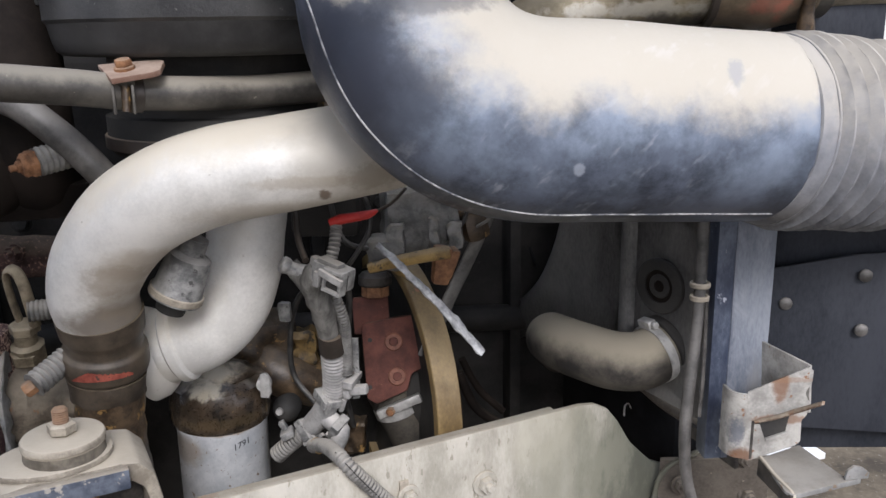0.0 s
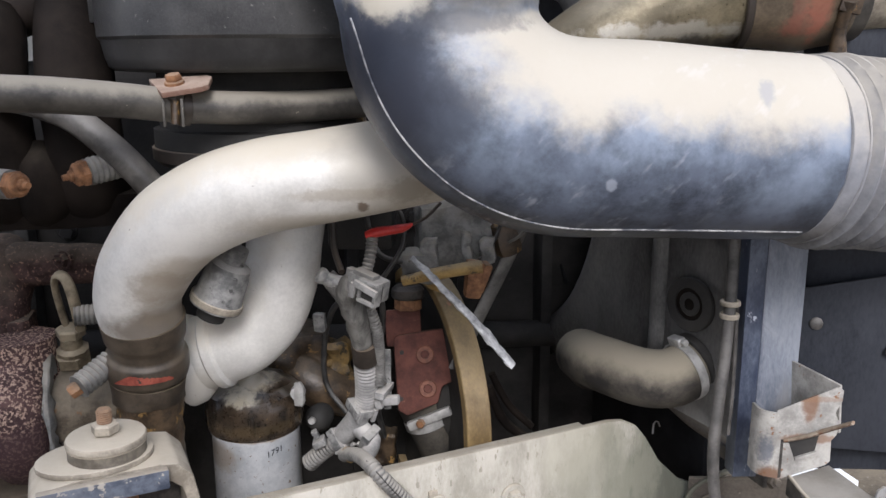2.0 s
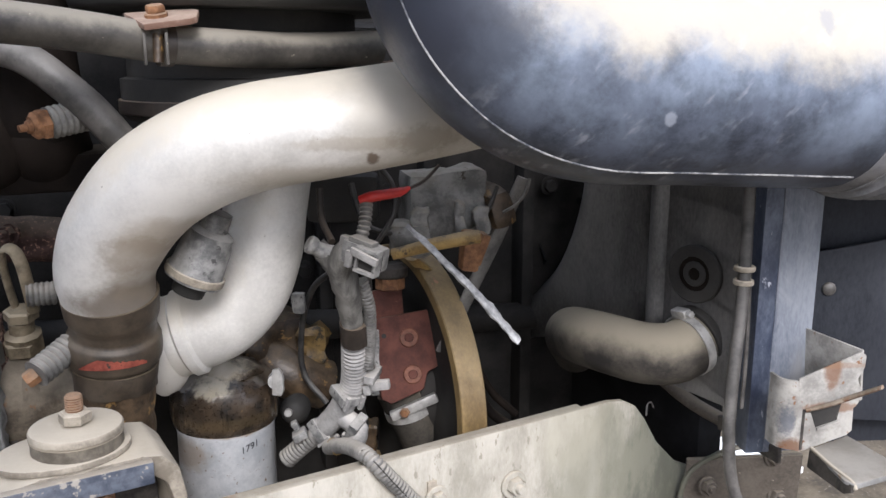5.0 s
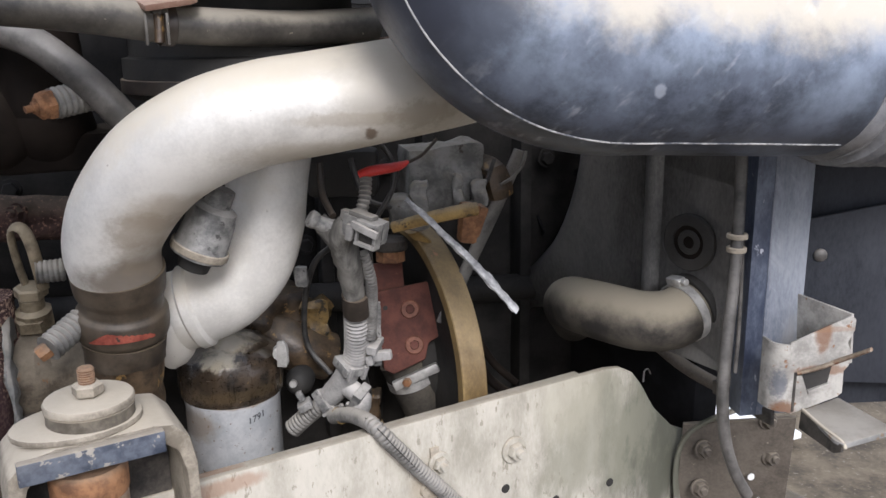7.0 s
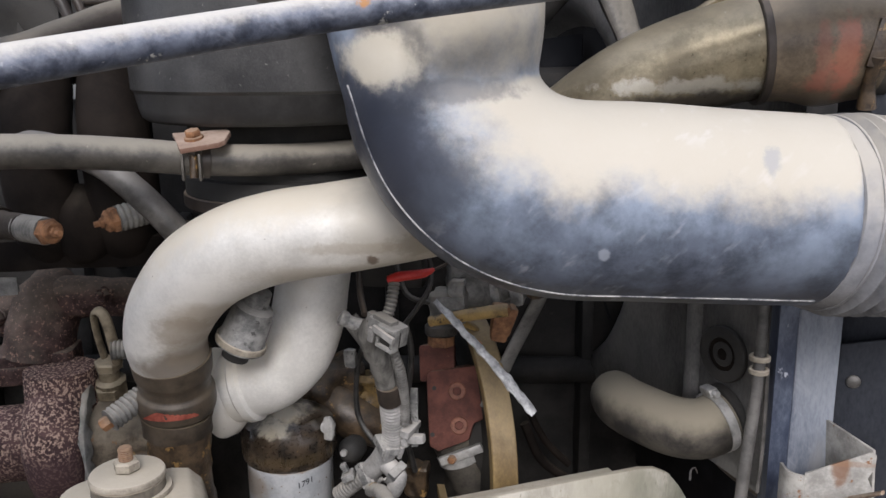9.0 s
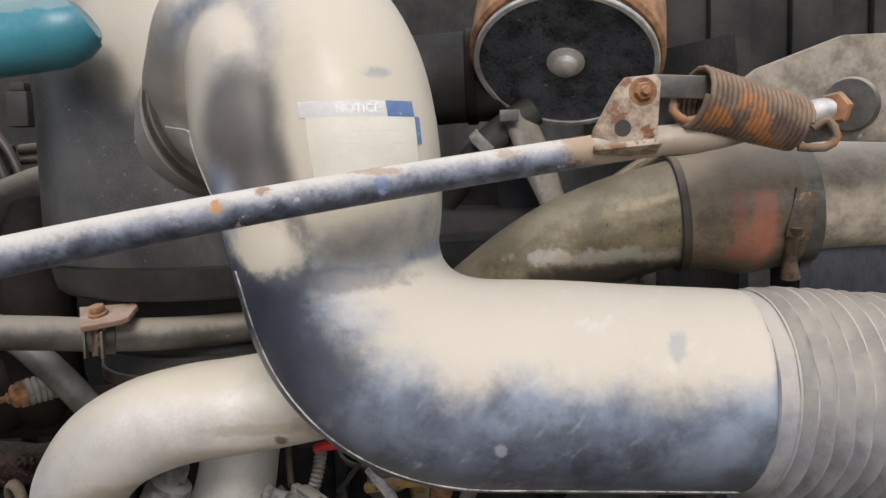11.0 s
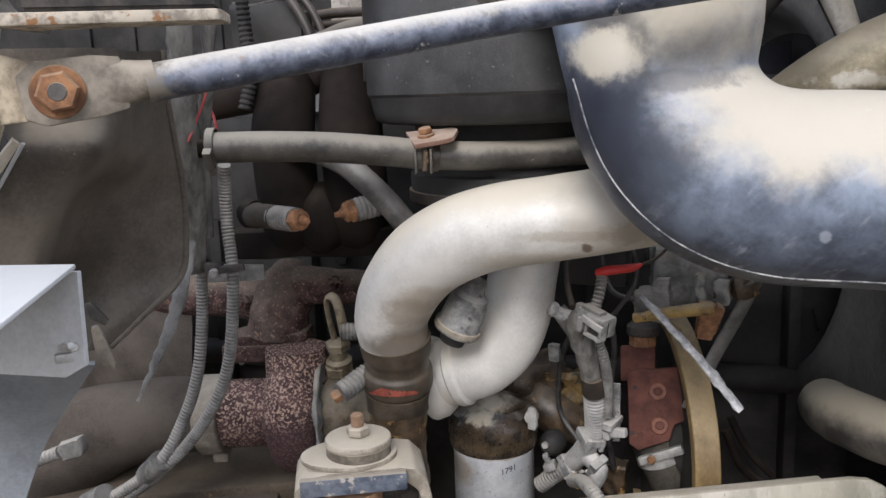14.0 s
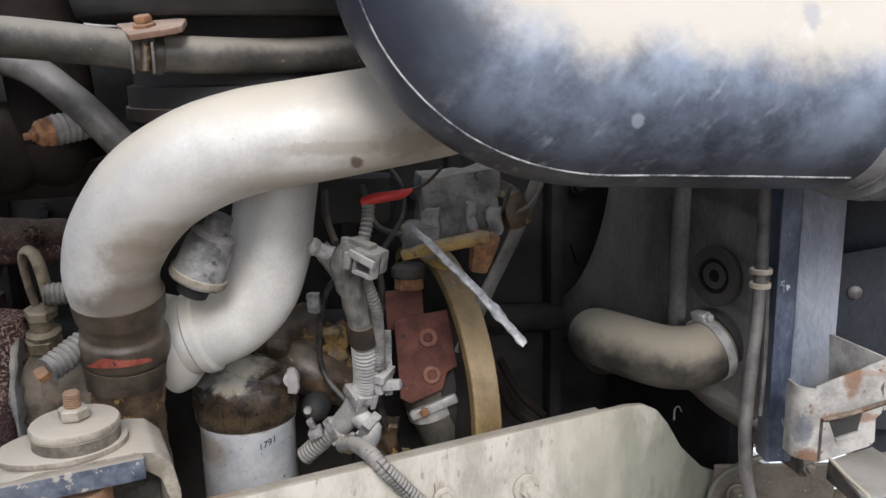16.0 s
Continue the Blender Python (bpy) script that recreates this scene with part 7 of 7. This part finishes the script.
bpy.data.objects.remove(nob)
nb = bmesh.new()
nb.from_mesh(nme)
bpy.data.meshes.remove(nme)
for v in nb.verts:
    a = radians(24) + v.co.x / 0.076
    z = 1.589 + v.co.y
    v.co = on_column(a, z, 0.0017 + v.co.z)
part("notice_word", nb, FAINT, header, "pale NOTICE lettering")

bel = thing("duct_bellows", (0.433, -0.030, 1.334), "dusty ribbed rubber bellows on the intake duct", "bellows")
b0, b1 = Vector((0.384, -0.056, 1.346)), Vector((0.527, -0.004, 1.330))
pleats = [(0.0800, -0.010), (0.0850, -0.008), (0.0876, -0.001), (0.0882, 0.004), (0.0870, 0.008)]
for j in range(8):
    d = 0.0100 + 0.0160 * j
    pleats += [(0.0806, d), (0.0812, d + 0.0010), (0.0880, d + 0.0060), (0.0922, d + 0.0080), (0.0926, d + 0.0086), (0.0914, d + 0.0094), (0.0840, d + 0.0150)]
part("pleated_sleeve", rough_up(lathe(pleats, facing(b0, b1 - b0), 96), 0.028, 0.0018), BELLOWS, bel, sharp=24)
part("wire_band", ring(0.0868, 0.0892, 0.0055, 0.0078, facing(b0, b1 - b0), 64), BELLOWS, bel, "dust-covered wire band")
whole("intake_tube", tube([(0.522, -0.006, 1.330), (0.560, 0.010, 1.325), (0.704, 0.060, 1.308)], 0.087, 48), SILVER, "pale grey intake tube beyond the bellows", "pipe")

# White box belongs beyond the bay; its cap and ledge are made up
tank = thing("white_box", (0.735, 0.36, 1.338), "white box with a red stripe from beyond the bay, on an added ledge", "tank")
tkm = basis((0.735, 0.36, 1.403), (0.99, 0.10, 0), (-0.10, 0.99, 0))
tank_body = part("body", box(0.21, 0.12, 0.130, tkm, 0.008, 3), BRIGHT, tank)
part("stripe", box(0.165, 0.002, 0.012, tkm @ pose(0.022, -0.0608, 0.030), 0.0006), STRIPE, tank_body, "faded red stripe")
part("cap", lathe([(0.020, 0.0), (0.021, 0.003), (0.021, 0.014), (0.016, 0.017)], tkm @ pose(0.06, 0.0, 0.065), 24), BRIGHT, tank)
whole("added_ledge", box(0.30, 0.34, 0.012, basis((0.735, 0.29, 1.331), (0.99, 0.10, 0), (-0.10, 0.99, 0)), 0.003), PANEL, "dark blue-grey ledge added to hold up the white box", "ledge")

# ---- hood strut rod and spring ----
rod = thing("hood_strut", (-0.233, -0.543, 1.468), "chipped blue-grey painted hood strut rod with rust", "strut")
r0 = Vector((-0.233, -0.543, 1.468))
ra, rb, rc = Vector((-0.155, -0.471, 1.480)), Vector((0.037, -0.294, 1.520)), Vector((0.346, -0.125, 1.562))
rdir = (rb - ra).normalized()
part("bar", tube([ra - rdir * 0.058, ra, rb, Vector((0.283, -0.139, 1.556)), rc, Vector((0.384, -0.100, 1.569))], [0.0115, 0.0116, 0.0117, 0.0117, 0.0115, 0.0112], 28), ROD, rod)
flat_end = part("flat_end", slab([(-0.022, -0.013), (-0.012, -0.0185), (0.02, -0.0175), (0.036, -0.015), (0.036, 0.0155), (0.02, 0.0185), (-0.012, 0.019), (-0.022, 0.012)], 0.007, basis(r0 + Vector((0.002, 0.0, 0)), ra - r0, UP) @ pose(0, 0, -0.004), 0.002), STRUTEND, rod, "flattened dusty strut end")
loft = bmesh.new()
lax = basis(r0, ra - r0, UP).to_3x3()
hoops = []
for q in range(11):
    e = q / 10
    s = e * e * (3 - 2 * e)
    mid = r0 + Vector((0.002 * (1 - e), 0, 0)) + (ra - r0) * (0.17 + 0.34 * e) + lax @ Vector((0, 0, -0.0005 * (1 - s)))
    hw, ht = 0.0162 * (1 - s) + 0.0113 * s, 0.0036 * (1 - s) + 0.0113 * s
    hoops.append([loft.verts.new(mid + lax @ Vector((0, hw * math.cos(a), ht * math.sin(a)))) for a in (2 * math.pi * k / 24 for k in range(24))])
for p, q in zip(hoops, hoops[1:]):
    for k in range(24):
        loft.faces.new((p[k], p[(k + 1) % 24], q[(k + 1) % 24], q[k]))
loft.faces.new(hoops[0])
loft.faces.new(hoops[-1])
part("neck", loft, STRUTEND, rod, "grey-brown neck between plate and rod")
fax = basis(r0, rdir, UP).to_3x3() @ Vector((0, 0, 1))
bolt(r0 + fax * 0.006, fax, 0.0124, RUST, flat_end, 0.0, 0.0155, label="rusted flange bolt")
part("bolt_mark", lathe([(0.0055, 0), (0.005, 0.0008)], facing(r0 + fax * 0.0157, fax), 14), HOSE, flat_end)
anchor = thing("spring_anchor", (0.290, -0.140, 1.573), "rusty white anchor plate welded to the strut", "anchor plate")
am = basis((0.264, -0.152, 1.552), (0.97, 0.2, 0.08), UP)
part("plate", slab([(-0.0010, 0.0029), (0.0038, 0.0162), (0.0228, 0.0447), (0.0304, 0.0523), (0.0532, 0.0523), (0.0570, 0.0475), (0.0513, 0.0086), (0.0333, 0.0010), (0.0071, 0.0000)], 0.004, am, 0.001), ANCHOR, anchor)
part("hole", lathe([(0.0062, 0.0), (0.0062, 0.0008)], facing(am @ Vector((0.0257, 0.0157, 0.0038)), am.to_3x3() @ Vector((0, 0, 1))), 18), BLACK, anchor)
bolt(am @ Vector((0.0428, 0.0409, 0.004)), am.to_3x3() @ Vector((0, 0, 1)), 0.0072, RUST, anchor, 0.004, 0.011)
part("foot", box(0.05, 0.022, 0.005, am @ pose(0.026, 0.0, 0.006, 70), 0.0015), ANCHOR, anchor)
spr = thing("coil_spring", (0.381, -0.120, 1.575), "rusty coil spring with hooked ends", "spring")
s0, s1 = Vector((0.340, -0.135, 1.592)), Vector((0.421, -0.100, 1.570))
sx = (s1 - s0).normalized()
sy = sx.cross(UP).normalized()
sz = sx.cross(sy)
turns = 21
coil = [s0 + sx * ((s1 - s0).length * k / (turns * 14)) + (sy * math.cos(2 * math.pi * k / 14) + sz * math.sin(2 * math.pi * k / 14)) * (0.0225 - 0.003 * k / (turns * 14)) for k in range(turns * 14 + 1)]
part("coil", rings(coil, [0.0023] * len(coil), 8), SPRING, spr)
part("hook_out", tube([(0.423, -0.100, 1.553), (0.442, -0.100, 1.552), (0.451, -0.100, 1.560), (0.444, -0.100, 1.573), (0.433, -0.100, 1.567)], 0.0035, 10), SPRING, spr)
part("hook_in", tube([(0.346, -0.130, 1.576), (0.335, -0.135, 1.574), (0.326, -0.135, 1.582), (0.329, -0.130, 1.591)], 0.0035, 10), RUST, spr)
part("guide_bar", box(0.05, 0.017, 0.005, basis((0.333, -0.138, 1.599), (0.97, 0.2, -0.05), UP), 0.0015), HOSE, spr)
arm = thing("hinge_arm", (0.442, -0.060, 1.603), "grey painted hood hinge arm with a pivot nut", "hinge arm")
part("arm_plate", slab([(-0.10, -0.035), (0.20, -0.045), (0.20, 0.05), (0.02, 0.045), (-0.05, 0.020), (-0.10, -0.018)], 0.008, basis((0.443, -0.060, 1.596), (0.97, 0.22, 0), UP), 0.002), STRUTEND, arm)
part("pivot_rod", tube([(0.422, -0.100, 1.577), (0.453, -0.090, 1.583)], 0.0095, 18), ZINC, arm)
bolt((0.453, -0.090, 1.582), (-0.5, -0.8, 0.0), 0.013, RUST, arm, 0.0, 0.0)
part("pivot_washer", lathe([(0.021, -0.006), (0.022, 0.0), (0.020, 0.004)], facing((0.466, -0.078, 1.585), (-0.5, -0.85, 0.0)), 30), HOSE, arm)

# ---- upper charge pipe, boot, pulley, odds ----
hot = thing("upper_charge_pipe", (0.283, 0.050, 1.482), "tan dusted steel charge pipe above the duct", "pipe")
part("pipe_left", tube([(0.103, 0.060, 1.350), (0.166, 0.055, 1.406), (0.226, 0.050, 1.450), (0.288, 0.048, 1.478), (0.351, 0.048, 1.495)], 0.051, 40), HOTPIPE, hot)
part("pipe_right", tube([(0.446, 0.060, 1.503), (0.500, 0.070, 1.508), (0.607, 0.090, 1.510)], 0.0515, 40), MOUNT, hot, "dust-covered end of the pipe")
bt = thing("silicone_coupling", (0.402, 0.050, 1.496), "grey-brown silicone coupling with a faded orange mark", "coupling")
part("sleeve", tube([(0.343, 0.048, 1.493), (0.370, 0.050, 1.495), (0.402, 0.053, 1.497), (0.435, 0.057, 1.500), (0.459, 0.060, 1.503)], [0.0545, 0.0555, 0.0630, 0.0600, 0.0555], 44), BOOT, bt)
bax = Vector((0.445, 0.058, 1.502)) - Vector((0.348, 0.048, 1.493))
part("edge_bead", ring(0.052, 0.0565, -0.004, 0.004, facing((0.345, 0.048, 1.492), bax), 44), RUBBER, bt)
tb = thing("t_bolt_clamp", (0.457, 0.050, 1.479), "dirty T-bolt clamp hanging on the coupling", "clamp")
part("band", ring(0.0555, 0.058, -0.009, 0.009, facing((0.456, 0.060, 1.502), bax), 44), HOSE, tb)
part("band_end", box(0.022, 0.045, 0.006, basis((0.450, 0.000, 1.494), (0.9, 0.1, -0.2), UP), 0.002), BROWNCAST, tb)
part("bolt_shank", tube([(0.445, 0.000, 1.484), (0.443, 0.010, 1.457), (0.444, 0.015, 1.435)], [0.008, 0.006, 0.009], 12), BROWNCAST, tb)
disc = thing("fan_pulley", (0.242, 0.100, 1.652), "black dusty round pulley cover with a centre bolt", "pulley")
dm = facing((0.241, 0.080, 1.647), (-0.05, -0.62, -0.78))
part("drum", lathe([(0.096, -0.07), (0.098, -0.06), (0.098, -0.004), (0.094, 0.0)], dm, 56), RUST, disc, "rust-brown drum")
disc_face = part("face", lathe([(0.091, -0.002), (0.092, 0.003), (0.089, 0.0055), (0.084, 0.004), (0.03, 0.0025)], dm, 56), DISC, disc)
part("rim_bead", ring(0.087, 0.0925, 0.003, 0.0075, dm, 64), ZINC, disc_face, "worn bright rim")
part("centre_bolt", lathe([(0.019, 0.0), (0.019, 0.005), (0.013, 0.007), (0.012, 0.013), (0.008, 0.015)], dm, 30), ZINC, disc_face, "domed zinc centre bolt")
drum = thing("drum_body", (0.116, 0.150, 1.640), "dark cylinder behind the duct beside the pulley", "cylinder")
part("barrel", tube([(0.039, 0.140, 1.635), (0.116, 0.150, 1.640), (0.179, 0.160, 1.643)], 0.05, 28), WALLGREY, drum)
part("end_ring", ring(0.047, 0.053, -0.006, 0.006, facing((0.135, 0.153, 1.641), (0.95, 0.1, 0.02)), 32), DARKTUBE, drum)
blackh = thing("bypass_hose", (0.151, 0.100, 1.559), "black hose with a slotted worm clamp behind the rod", "hose")
part("hose_body", tube([(0.104, 0.140, 1.507), (0.138, 0.120, 1.546), (0.169, 0.120, 1.577), (0.205, 0.130, 1.601)], 0.017, 24), BLACK, blackh)
hose_clamp((0.153, 0.120, 1.565), Vector((0.169, 0.120, 1.577)) - Vector((0.138, 0.120, 1.546)), 0.018, 0.012, CONDUIT, blackh, screw=(0.5, -0.7, 0.5))
whole("clamp_tail", box(0.02, 0.012, 0.003, basis((0.182, 0.090, 1.594), (0.97, 0.2, 0.0), UP), 0.001), HOSE, "bent dusty sheet tab by the hose", "tab")
whole("stay_arm", tube([(0.187, 0.120, 1.598), (0.206, 0.110, 1.552), (0.227, 0.100, 1.500)], [0.020, 0.022, 0.018], 14, flat=0.5), HOSE, "tan dusted stay behind the strut", "stay")
whole("thin_stay", tube([(0.149, 0.090, 1.423), (0.219, 0.062, 1.476), (0.271, 0.045, 1.514), (0.330, 0.060, 1.552)], 0.010, 14, flat=0.6), HOTPIPE, "slim tan stay above the charge pipe", "stay")
whole("shock_box", box(0.09, 0.06, 0.07, basis((0.496, 0.090, 1.433), (0.97, 0.2, 0), UP), 0.005), PANEL, "blue-grey box under the upper pipe", "box")
grille = thing("hood_inner_panel", (0.486, 0.300, 1.680), "ribbed inner hood panel coloured near black", "hood panel")
gpm = basis((0.477, 0.320, 1.663), (0.97, 0.2, 0), UP)
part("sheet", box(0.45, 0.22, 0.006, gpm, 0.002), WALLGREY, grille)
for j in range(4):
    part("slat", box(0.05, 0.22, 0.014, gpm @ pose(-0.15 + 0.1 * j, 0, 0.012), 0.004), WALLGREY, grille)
teal = thing("teal_bar", (-0.411, -0.115, 1.675), "teal painted rounded bar above the canister", "bar")
part("bar", tube([(-0.484, -0.110, 1.685), (-0.411, -0.115, 1.675), (-0.279, -0.120, 1.663), (-0.182, -0.120, 1.667), (-0.164, -0.115, 1.674)], [0.028, 0.031, 0.033, 0.031, 0.024], 28), TEAL, teal)
part("end_cap", tube([(-0.168, -0.116, 1.672), (-0.161, -0.115, 1.677)], [0.025, 0.019], 28), TEAL, teal)
